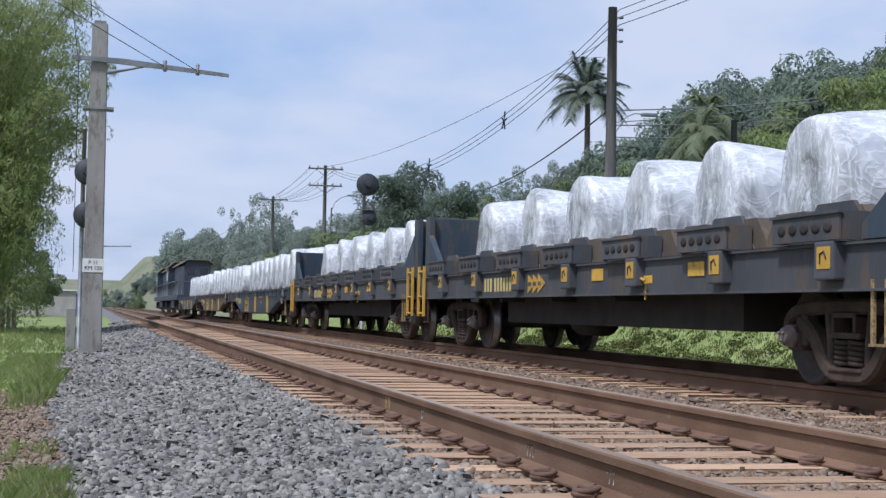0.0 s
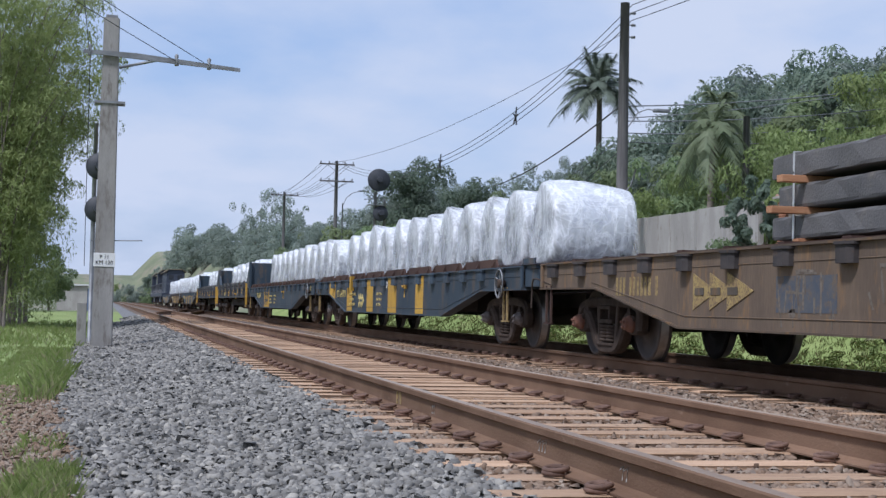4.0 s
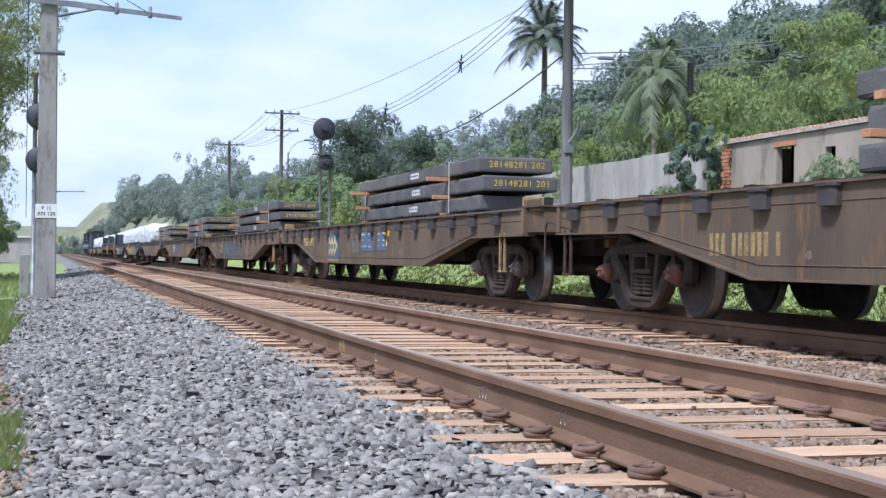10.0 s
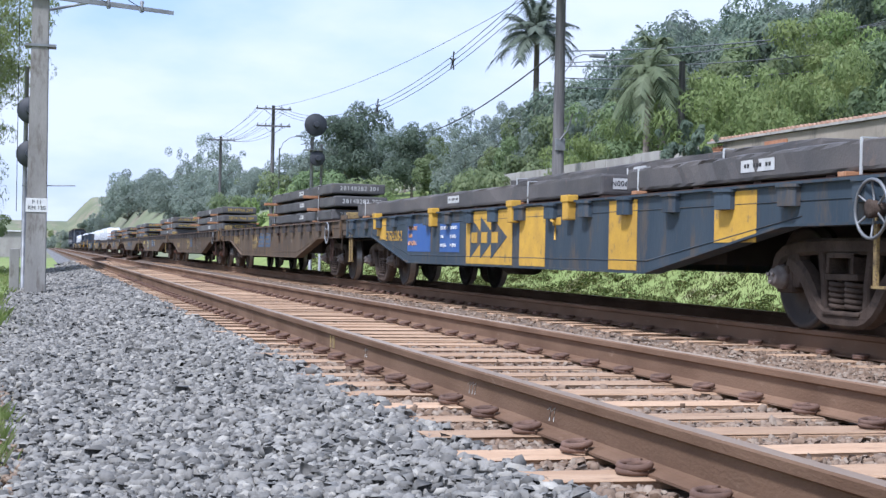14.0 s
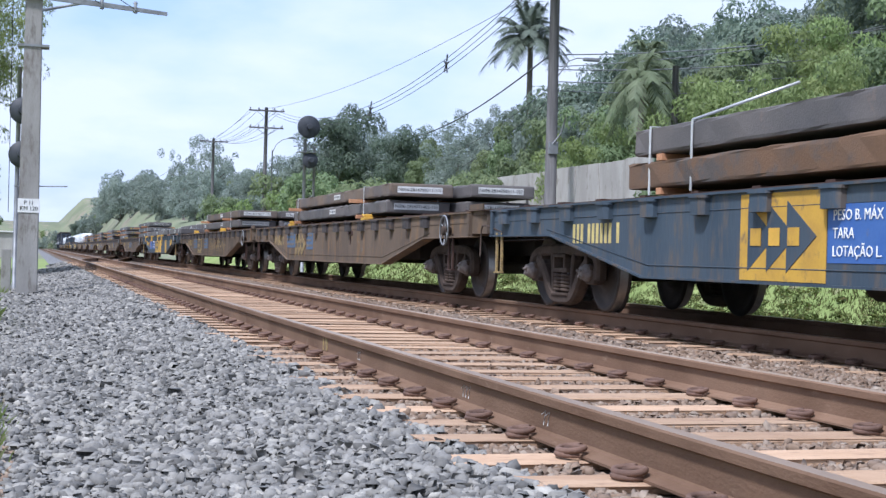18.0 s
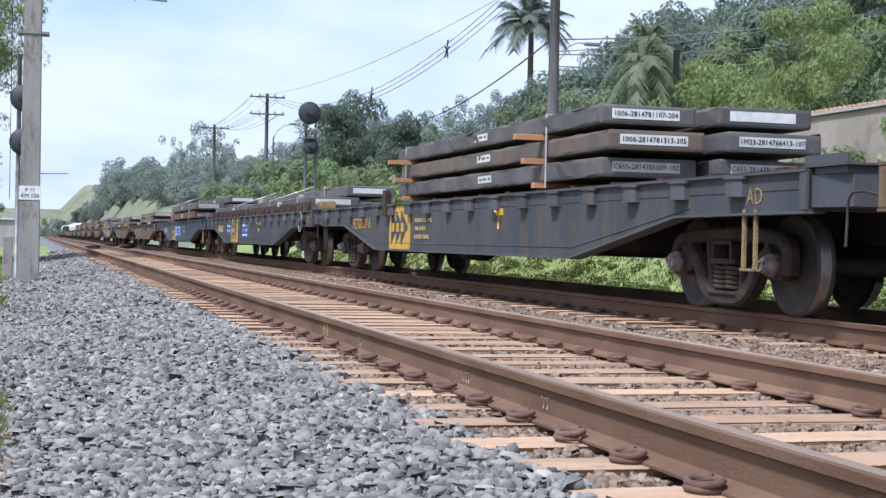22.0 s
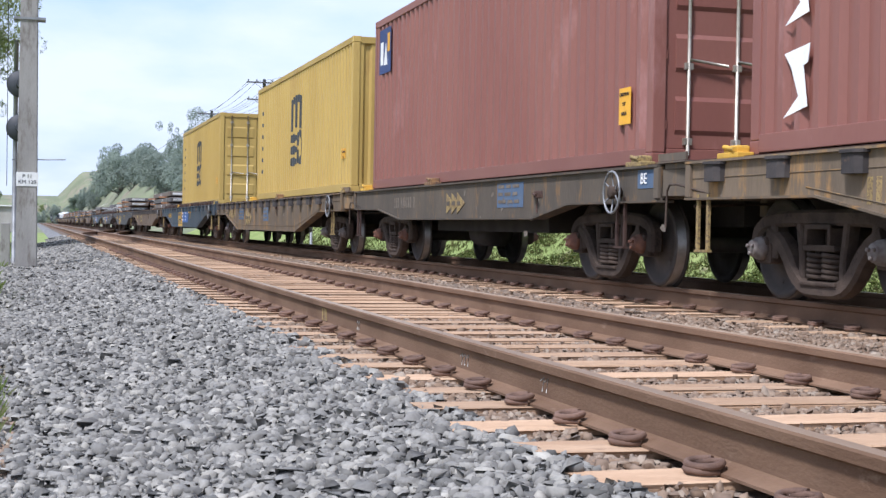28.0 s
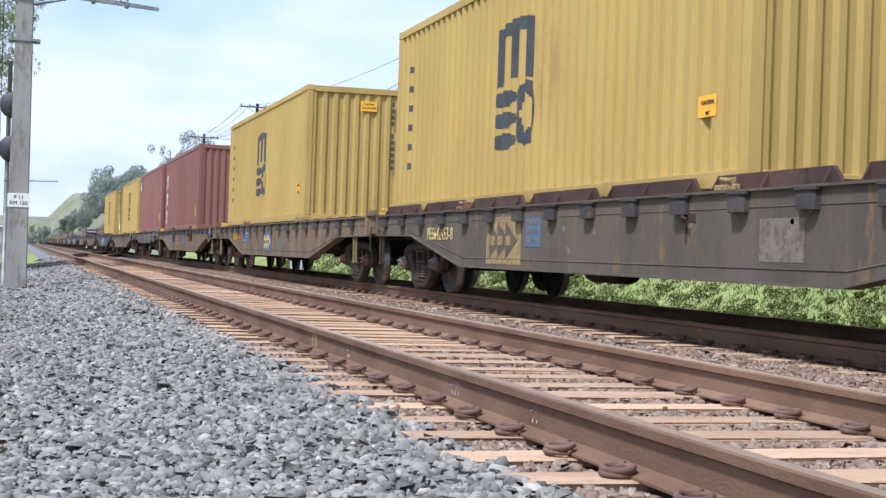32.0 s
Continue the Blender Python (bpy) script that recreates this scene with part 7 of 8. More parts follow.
                part("code_bars", b, "logo_grey" if paint == "cont_yellow" else "white", ep)
                if paint == "cont_red":
                    b = B(); prism(b, [(0.28 - 0.08, z0 + CH - 0.78), (0.28 + 0.08, z0 + CH - 0.78), (0.28, z0 + CH - 0.60)], "y", q - 0.007, q - 0.003); part("warning_triangle", b, "label_yellow", ep, "small yellow warning triangle")
    x = -hx + 0.012 - 0.0065
    # panel side marks
    if marks.get("line"):
        xs_ = -(hx - 0.012) - 0.004
        paint_on_side(c, "line_mark", "logo_grey", line_cells(5.12, z0 + 2.38, 1.72), -y0 - 0.15, xs_, length, "shipping line mark as dark shapes")
        rows_ = [(z0 + 2.25 - k * 0.155, z0 + 2.35 - k * 0.155) for k in range(11) if k not in (1, 3, 5, 7, 9)]
        for row in rows_:
            paint_on_side(c, "name_bar", "logo_grey", lambda q: [row] if 0.60 < q < 0.70 else [], -y0 - 0.15, xs_, length, "dark vertical lettering as a bar")
    if marks.get("swirl"):
        b = B()
        for k, zz in enumerate((2.30, 1.55, 0.8)):
            z1 = z0 + zz
            prism(b, [(-y0 - 0.55, z1), (-y0 - 0.95, z1 + 0.05), (-y0 - 0.92, z1 - 0.10), (-y0 - 0.85, z1 - 0.12), (-y0 - 0.92, z1 - 0.45), (-y0 - 0.55, z1 - 0.52), (-y0 - 0.78, z1 - 0.36), (-y0 - 0.66, z1 - 0.12)], "x", x, x + 0.006)
        part("line_mark", b, "white", c, "white leaf-shaped line marks")
    if marks.get("square"):
        b = B(); box(b, x, x + 0.006, -y0 - 1.15, -y0 - 0.32, z0 + CH - 0.98, z0 + CH - 0.20); pm = part("line_mark", b, "navy", c, "navy square mark with a pale drawing")
        b = B()
        box(b, x - 0.003, x, -y0 - 0.62, -y0 - 0.42, z0 + CH - 0.82, z0 + CH - 0.42); prism(b, [(-y0 - 0.66, z0 + CH - 0.84), (-y0 - 0.80, z0 + CH - 0.45), (-y0 - 0.92, z0 + CH - 0.84)], "x", x - 0.003, x)
        part("pale_drawing", b, "white", pm)
        b = B(); box(b, x - 0.003, x, -y0 - 1.08, -y0 - 0.92, z0 + CH - 0.62, z0 + CH - 0.30); part("yellow_drawing", b, "label_yellow", pm)
    b = B()
    yl = -y0 - length + (0.62 if paint == "cont_yellow" else 0.57)
    zl = z0 + (0.67 if paint == "cont_yellow" else 0.44)
    hgt = 0.20 if paint == "cont_yellow" else 0.38
    box(b, x, x + 0.006, yl, yl + (0.36 if paint == "cont_yellow" else 0.30), zl, zl + hgt)
    cl = part("caution_label", b, "label_yellow", c, "yellow caution label")
    for k, t in enumerate(("CAUTION", "9'6\"", "HIGH")[:2 if paint == "cont_yellow" else 3]):
        o = part("lettering", text_mesh(t, 0.055, "black"), None, cl); o.matrix_basis = Matrix.Translation((x - 0.004, yl + 0.16, zl + hgt - 0.07 - k * 0.1)) @ FACE_X
    movers.append(c)
    return c

# ---- build: setting ----
build_ground()
strip("ballast_shoulder", GREY_PROF, -8, 62, "ballast_bed", "grey crushed stone ballast shoulder", "ballast")
strip("ballast_shoulder", [(0.55, -0.5), (1.1, -0.36), (1.62, -0.232)], 62, 640, "ballast_bed", "grey crushed stone ballast shoulder", "ballast")
strip("ballast_bed", RUST_PROF, -8, 640, "ballast_rusty", "rust-stained ballast under and between the tracks", "ballast")
build_track("track_near", X1, -8, 130, 62, "empty rusty railway track on dusty sleepers")
build_track("track_far", X2, -8, 130, 48, "rusty railway track under the train")
crossover()
build_wall_and_house()

# ---- build: vegetation and lineside ----
build_trees()
build_bamboo()
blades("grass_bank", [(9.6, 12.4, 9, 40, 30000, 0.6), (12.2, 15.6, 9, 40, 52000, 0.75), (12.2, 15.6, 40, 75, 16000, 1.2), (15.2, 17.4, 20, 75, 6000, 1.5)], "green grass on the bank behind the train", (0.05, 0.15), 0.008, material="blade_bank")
def weeds():
    """Low broad-leaved plants between the grass of the bank."""
    m = 620
    x, y = rng.uniform(9.7, 15.4, m), 9 + 34 * rng.random(m) ** 1.3
    z = ground_z(x, y)
    q = rng.uniform(0.10, 0.30, m)
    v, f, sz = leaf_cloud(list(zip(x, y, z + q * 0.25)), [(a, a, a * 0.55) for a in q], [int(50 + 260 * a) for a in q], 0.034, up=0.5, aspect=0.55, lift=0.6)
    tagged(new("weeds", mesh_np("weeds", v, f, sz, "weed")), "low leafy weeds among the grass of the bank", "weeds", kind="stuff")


weeds()
blades("grass_verge", [(-6, -1.2, 15, 30, 26000, 0.36), (-1.5, -0.65, 14, 30, 9000, 0.4), (-8, -0.4, 30, 60, 12000, 0.9), (-0.5, -0.16, 6.6, 8.6, 1500, 0.62), (-0.6, -0.3, 9.4, 10.6, 160, 0.5), (-0.8, -0.5, 14.5, 20, 900, 1.1), (-1.0, -0.6, 22, 27, 300, 1.0)], "green grass verge beside the ballast", (0.08, 0.22), 0.005)
build_catenary_pole()
build_far_signal()
build_lines()

# ---- build: the train ----
FORE = dict(S7=0.2, S11=0.2, S14=0.3, S15=0.27, S16=0.22, S17=0.22, S18=0.31)      # by how much the body leads its marks and load
OFF = dict(L2=-356.4, L1=-335.7, Pa=-315.0, Pb=-294.5, Pc=-274.0, C2=-253.47, C3=-235.74, P1=-218.07, P2=-198.01, S1=-176.5, S2=-156.91, S3=-136.06, S4=-115.65, S5=-94.81, S6=-74.16, S7=-53.72, S8=-33.0, S9=-12.29, S10=8.28, S11=28.68, S12=49.21, S13=69.81, S14=90.6, S15=110.89, S16=131.6, S17=145.7, S18=166.26, S19=186.31, S20=206.8)
wagons = []


def add(w):
    wagons.append(w)
    movers.append(w)
    return w


WEIGHTS = (("PESO BRUTO", "100 000 KG"), ("TARA", "25 000 KG"), ("LOTAÇÃO MÁX", "75 000 KG"))
NEW_WEIGHTS = (("PESO BRUTO", "130 000 KG"), ("TARA", "30 500 KG"), ("LOTAÇÃO", "99 500 KG"))
SIZES = (("COMP", "19 230mm"), ("LARG", "3 200mm"), ("ALT", "2 300mm"))


def marks_on(w, rows, fore=0.0):
    """Painted marks on the near sill: kind, back from the leading end (from, to), bottom, top, look."""
    for kind, a, b, z0, z1, look_ in rows:
        if kind == "num":
            fleet_number(w, a - fore, z1, z1 - z0, look_, b)
        elif kind == "logo":            # emblem on its own panel, or on the bare side
            g, ar, le = {"Y": ("yellow", "wagon_blue", "yellow"), "W": ("yellow_worn", "wagon_dark", "yellow_worn"), "B": ("blue_faded", "yellow_pale", "blue_faded"), "N": (None, "yellow_worn", "wagon_dark"), "P": (None, "yellow_worn", "wagon_dark"), "Q": (None, "yellow_pale", "wagon_blue")}[look_]
            emblem(w, a, b, z0, z1, g, ar, le)
        elif kind == "sign":
            known = {"weights": WEIGHTS, "sizes": SIZES, "new": NEW_WEIGHTS}.get(look_)
            sign(w, a, b, z0, z1, "blue_sign" if look_ == "new" else "blue_faded", "white" if look_ == "new" else "pale_print" if known else "pale_patch", lines=known)
        elif kind == "print":
            if look_ == "yellow_pale" and b - a >= 0.85:
                words(w, [p + "  " + q for p, q in NEW_WEIGHTS], -a, z1, (z1 - z0) * 0.3, look_, (z1 - z0) * 0.42)
            elif look_ == "yellow_pale":
                words(w, [p + "  " + q for p, q in SIZES], -a, z1, (z1 - z0) * 0.3, look_, (z1 - z0) * 0.42)
            else:
                bars(w, "print_bar", [[4, 4, 5], [4, 5, 3], [6, 5, 2]], -a, z1, (b - a) / 17, 0.09, (z1 - z0) * 0.2, look_, -1.3715, (z1 - z0) * 0.38)
        elif kind == "stripe":
            panel(w, -a, -b, z0, z1, look_, "yellow_stripe", label="broad yellow stripe")
        elif kind == "patch":
            panel(w, -a, -b, z0, z1, "blue_old" if look_ == "blue_faded" else look_, "paint_patch", -1.3668, "faded paint patch")
        elif kind == "scrawl":
            streaks(w, 19.6, look_, 30, int(a * 10), (z0, z1), -a, -b)


def specks(w, seed, n=9):
    """Small chipped and repainted spots on an old side sill."""
    r = random.Random(seed)
    for i in range(n):
        bm = B()
        y, z, q = -r.uniform(5.3, 14.0), r.uniform(0.5, 1.05), r.uniform(0.02, 0.07)
        k = r.randrange(5, 8)
        prism(bm, [(y + q * r.uniform(0.6, 1.3) * math.cos(2 * math.pi * j / k), z + q * 0.8 * r.uniform(0.6, 1.3) * math.sin(2 * math.pi * j / k)) for j in range(k)], "x", -1.3668, -1.364)
        part("paint_chip", bm, "pale_patch", w, "pale chipped paint spot")


# what is painted on each wagon
PAINTED = dict(
    P1=[("num", 2.9, "PET624363-5", 0.76, 0.98, "yellow_pale"), ("logo", 5.74, 7.40, 0.445, 1.16, "Y"), ("print", 7.55, 8.45, 0.56, 0.84, "yellow_pale"), ("print", 9.0, 9.6, 0.56, 0.84, "yellow_pale")],
    P2=[("num", 3.3, "PET 624378 9", 0.75, 0.96, "yellow_pale"), ("stripe", 5.05, 5.8, 0.445, 1.16, "yellow"), ("print", 5.45, 6.35, 0.56, 0.84, "yellow_pale"), ("logo", 6.75, 7.5, 0.53, 0.86, "Q"), ("stripe", 7.85, 8.62, 0.445, 1.16, "yellow"), ("patch", 9.0, 9.7, 0.5, 0.97, "blue_faded"), ("print", 9.1, 9.6, 0.56, 0.84, "yellow_pale"), ("stripe", 10.4, 11.3, 0.445, 1.16, "yellow"), ("stripe", 13.2, 13.9, 0.445, 1.16, "yellow")],
    S1=[("num", 2.95, None, 0.76, 0.97, "yellow_worn"), ("logo", 5.24, 6.65, 0.61, 0.98, "N"), ("patch", 7.1, 8.2, 0.6, 0.92, "blue_faded"), ("scrawl", 11.6, 15.0, 0.7, 1.0, "yellow_worn"), ("scrawl", 7.0, 11.0, 0.7, 1.0, "pale_patch")],
    S2=[("num", 2.95, None, 0.76, 0.97, "yellow_worn"), ("logo", 6.29, 7.50, 0.52, 1.05, "B"), ("sign", 7.6, 8.5, 0.66, 1.0, "old"), ("sign", 9.9, 10.7, 0.66, 1.0, "old"), ("scrawl", 13.4, 15.0, 0.7, 1.05, "yellow_worn")],
    S3=[("num", 2.85, "PDS624478-5", 0.74, 0.95, "yellow_worn"), ("patch", 5.1, 12.6, 0.46, 0.92, "blue_faded"), ("logo", 5.85, 6.85, 0.56, 0.98, "N"), ("sign", 7.35, 8.55, 0.68, 0.95, "old"), ("sign", 8.9, 9.9, 0.68, 0.95, "old"), ("scrawl", 5.0, 13.5, 0.66, 0.8, "yellow_worn"), ("scrawl", 7.0, 12.5, 0.62, 0.85, "pale_patch")],
    S4=[("num", 2.95, "PES616889-2", 0.76, 0.97, "yellow_pale"), ("stripe", 6.19, 7.42, 0.452, 0.50, "yellow_worn"), ("logo", 6.19, 7.42, 0.505, 1.03, "B"), ("patch", 8.76, 9.40, 0.62, 0.95, "pale_patch"), ("sign", 9.66, 10.78, 0.66, 1.03, "weights"), ("sign", 11.1, 11.81, 0.68, 1.02, "sizes")],
    S5=[("num", 4.05, None, 0.62, 0.82, "yellow_worn"), ("logo", 8.5, 9.7, 0.55, 0.98, "N"), ("sign", 9.8, 10.55, 0.66, 1.02, "old"), ("scrawl", 11, 14, 0.65, 1.0, "pale_patch")],
    S6=[("num", 2.95, None, 0.76, 0.97, "yellow_worn"), ("logo", 7.11, 8.13, 0.58, 0.98, "N"), ("sign", 8.25, 9.26, 0.66, 1.03, "old"), ("sign", 9.52, 10.37, 0.66, 1.03, "old")],
    S7=[("stripe", 2.38, 3.07, 0.865, 1.165, "yellow"), ("stripe", 2.6, 3.07, 0.80, 0.865, "yellow"), ("num", 2.95, "PET624328-2", 0.75, 0.95, "yellow"), ("sign", 6.6, 7.65, 0.60, 1.02, "new"), ("logo", 8.0, 10.06, 0.445, 1.16, "Y"), ("stripe", 10.35, 11.3, 0.445, 1.16, "yellow"), ("stripe", 13.3, 14.04, 0.445, 1.16, "yellow"), ("stripe", 15.77, 16.55, 0.72, 1.16, "yellow")],
    S8=[("num", 2.95, None, 0.76, 0.97, "yellow_worn"), ("sign", 5.0, 6.0, 0.66, 1.03, "old"), ("logo", 6.3, 7.5, 0.50, 1.05, "W"), ("sign", 8.3, 9.3, 0.66, 1.03, "old"), ("scrawl", 10, 14, 0.7, 1.0, "yellow_worn")],
    S9=[("num", 2.95, None, 0.76, 0.97, "yellow_worn"), ("sign", 4.77, 5.88, 0.70, 1.05, "old"), ("logo", 5.92, 7.20, 0.5, 1.02, "N"), ("sign", 7.29, 8.05, 0.66, 1.02, "old")],
    S10=[("num", 2.95, None, 0.76, 0.97, "yellow_pale"), ("logo", 6.9, 8.28, 0.445, 1.16, "Y")],
    S11=[("num", 2.95, None, 0.76, 0.97, "yellow_pale"), ("logo", 6.02, 7.47, 0.455, 1.16, "Y")],
    S12=[("num", 2.9, "PET624531-5", 0.76, 0.98, "yellow"), ("logo", 5.9, 7.3, 0.445, 1.16, "Y"), ("print", 7.6, 8.6, 0.6, 0.9, "yellow_pale")],
    S13=[("num", 2.95, "POS624324-0", 0.76, 0.97, "yellow_worn"), ("logo", 6.22, 7.31, 0.52, 0.98, "N"), ("print", 7.45, 8.3, 0.6, 0.85, "pale_patch"), ("patch", 12.0, 12.6, 0.6, 0.9, "pale_patch")],
    S14=[("num", 2.7, "PET624693-5", 0.76, 0.97, "yellow"), ("logo", 7.05, 8.62, 0.445, 1.16, "Y"), ("sign", 8.64, 10.71, 0.60, 1.02, "new")],
    S15=[("num", 2.95, None, 0.76, 0.97, "yellow_worn"), ("sign", 4.8, 5.8, 0.7, 1.02, "old"), ("logo", 6.2, 7.3, 0.52, 0.98, "N"), ("sign", 9.4, 10.2, 0.66, 1.0, "old")],
    S16=[("num", 2.98, None, 0.87, 1.04, "pale_patch"), ("logo", 5.9, 6.83, 0.76, 1.06, "N"), ("sign", 8.27, 9.29, 0.83, 1.14, "old")],
    S17=[("num", 2.95, None, 0.78, 0.98, "yellow_worn"), ("sign", 4.83, 5.85, 0.72, 1.04, "weights"), ("patch", 6.08, 6.26, 0.452, 1.16, "deck_rust"), ("logo", 7.22, 8.30, 0.56, 1.0, "P"), ("patch", 8.59, 9.26, 0.6, 1.0, "pale_patch"), ("sign", 9.74, 10.56, 0.66, 1.0, "sizes"), ("patch", 13.1, 13.6, 0.66, 0.9, "pale_patch")],
    S18=[("num", 2.75, "POS624421-1", 0.78, 0.98, "yellow"), ("sign", 4.52, 5.55, 0.72, 1.03, "weights"), ("logo", 8.02, 9.2, 0.52, 0.98, "B"), ("patch", 10.3, 11.1, 0.6, 0.95, "pale_patch")],
    S19=[("num", 2.95, "PES642453-8", 0.76, 0.97, "yellow_pale"), ("logo", 6.0, 7.34, 0.48, 1.07, "W"), ("sign", 7.5, 8.02, 0.7, 1.04, "old"), ("patch", 13.2, 13.9, 0.6, 0.95, "pale_patch")],
    S20=[])
for _k in ("Pa", "Pb", "Pc"):
    PAINTED[_k] = [("num", 3.1, None, 0.76, 0.97, "yellow_pale"), ("stripe", 2.1, 2.9, 0.87, 1.16, "yellow"), ("logo", 6.0, 7.4, 0.445, 1.16, "Y"), ("stripe", 9.5, 10.1, 0.445, 1.16, "yellow"), ("stripe", 13.4, 14.0, 0.445, 1.16, "yellow")]


BROWN = "rusty brown fish-bellied flat wagon with faded markings"
BLUE = "dark blue fish-bellied flat wagon with a yellow emblem panel"
LW = 19.6

def edge_angles(w, L, top=1.335):
    """Low rusty angles that edge the deck, with gaps between them."""
    for y in np.arange(0.5, L - 2.2, 2.35):
        bm = B(); prism(bm, [(-y, 1.202), (-y - 0.12, top), (-y - 1.98, top), (-y - 2.12, 1.202)], "x", -1.335, -1.30); box(bm, -1.33, -1.10, -y - 2.1, -y - 0.02, 1.205, 1.225)
        for k in (0.12, 1.0, 1.95):
            prism(bm, [(-1.40, 1.202), (-1.336, 1.202), (-1.336, top - 0.02)], "y", -y - k - 0.012, -y - k + 0.012)
        part("edge_angle", bm, "deck_rust", w, "rusty angle along the deck edge")


# wagons behind the locomotives that carry wrapped coils
def coils(off, ys, z=1.27, d=1.25, w=1.35):
    for i, y in enumerate(ys):
        make_coil(off, y, z, int(abs(off) * 3 + i), d * (1 + 0.05 * math.sin(i * 2.3 + off)), w)


for k, key in enumerate(("Pa", "Pb", "Pc")):
    w = add(wagon("flat_wagon", OFF[key], LW, "belly", "wagon_blue" if k != 1 else "wagon_dark", "dark flat wagon with yellow stripes loaded with wrapped coils", "cap_grey"))
    marks_on(w, PAINTED[key])
    coils(OFF[key], np.arange(1.6, 18.4, 1.62))


def cradle_wagon(off, L):
    w = add(wagon("coil_wagon", off, L, "straight", "wagon_grey", "grey-blue coil wagon with saddle brackets and end bulkheads", "cap_grey", pockets=False, z_under=0.45, wheel=False))
    for q, s in ((-0.12, 1), (-L + 0.12, -1)):
        bm = B(); box(bm, -1.30, 1.30, q - 0.05, q + 0.05, 1.22, 2.28, 0.02)
        box(bm, -1.32, -1.22, q - 0.16, q + 0.16, 1.0, 2.30, 0.01); box(bm, 1.22, 1.32, q - 0.16, q + 0.16, 1.0, 2.30, 0.01)
        prism(bm, [(q, 1.22), (q - s * 1.15, 1.22), (q - s * 1.15, 1.34), (q - s * 0.1, 2.0)], "x", -1.34, -1.24)
        part("bulkhead", bm, "wagon_blue", w, "dark blue end bulkhead")
        bm = B()
        for zz in (0.55, 0.85, 1.3):
            rod(bm, [(-1.42, q - 0.22, zz), (-1.42, q + 0.22, zz)], 0.02, 6)
        box(bm, -1.44, -1.40, q - 0.24, q - 0.18, 0.5, 1.4); box(bm, -1.44, -1.40, q + 0.18, q + 0.24, 0.5, 1.4)
        part("end_ladder", bm, "yellow", w, "yellow end ladder")
    for y in (-2.15, -4.7, -6.95, -9.2, -11.4, -13.5, -15.4):
        bm = B()
        prism(bm, [(y + 0.95, 1.23), (y + 0.75, 1.52), (y + 0.2, 1.52), (y, 1.30), (y - 0.2, 1.52), (y - 0.75, 1.52), (y - 0.95, 1.23)], "x", -1.18, 1.18)
        part("saddle", bm, "wagon_dark", w, "grey steel coil saddle")
    for y in (-1.45, -3.68, -5.94, -8.16, -10.44, -12.66, -14.78):
        bm = B()
        box(bm, -1.47, -1.445, y - 0.58, y + 0.58, 1.22, 1.43, 0.004)
        box(bm, -1.44, -1.20, y + 0.54, y + 0.58, 1.22, 1.45); box(bm, -1.44, -1.20, y - 0.58, y - 0.54, 1.22, 1.45); box(bm, -1.49, -1.445, y - 0.60, y + 0.60, 1.43, 1.455)
        prism(bm, [(y + 0.62, 1.22), (y + 0.3, 1.56), (y - 0.3, 1.56), (y - 0.62, 1.22)], "x", -1.19, -1.15)
        br = part("side_bracket", bm, "wagon_grey", w, "side bracket with dark discs painted as its holes")
        # the plate is uncut; near-black discs on it paint the dark of the holes
        for k in range(5):
            b = B(); lathe(b, [(-0.004, 0.015), (-0.004, 0.046), (0.004, 0.046)], "x", (0, 0, 0), 12)
            for v in b.verts:
                v.co = Vector((v.co.x - 1.472, v.co.y * 1.5 + y + 0.40 - k * 0.2, v.co.z + 1.325))
            part("hole", b, "under", br)
        y -= 0.33
        bm = B(); box(bm, -1.47, -1.34, y - 0.16, y + 0.16, 0.90, 1.215, 0.02)
        pk = part("stake_pocket", bm, "wagon_grey", w)
        bm = B(); box(bm, -1.476, -1.471, y - 0.12, y + 0.10, 0.99, 1.17); part("yellow_plate", bm, "yellow", pk, "yellow plate with a dark hook")
        bm = B(); rod(bm, [(-1.478, y + 0.04, 1.03), (-1.478, y + 0.04, 1.11), (-1.478, y - 0.02, 1.13), (-1.478, y - 0.06, 1.07)], 0.01, 5); part("hook_mark", bm, "black", pk)
    q = -4.3
    for k in range(9):
        bars(w, "number_bar", [[1]], q, 1.10, 0.16, 0.0, 0.20, "yellow_pale")
        q -= 0.16 if k != 2 else 0.24
    for y in (-9.45, -12.35):
        bm = B(); box(bm, -1.3745, -1.369, y - 0.2, y + 0.2, 0.99, 1.13); part("warning_label", bm, "yellow", w, "small yellow warning label")
    emblem(w, 6.6, 7.4, 0.86, 1.12, None, "yellow", "wagon_grey")
    coils(off, [2.15, 4.7, 6.95, 9.2, 11.4, 13.5, 15.4], 1.36, 1.10, 1.55)
    return w


cradle_wagon(OFF["C2"], 17.0)
cradle_wagon(OFF["C3"], 16.75)
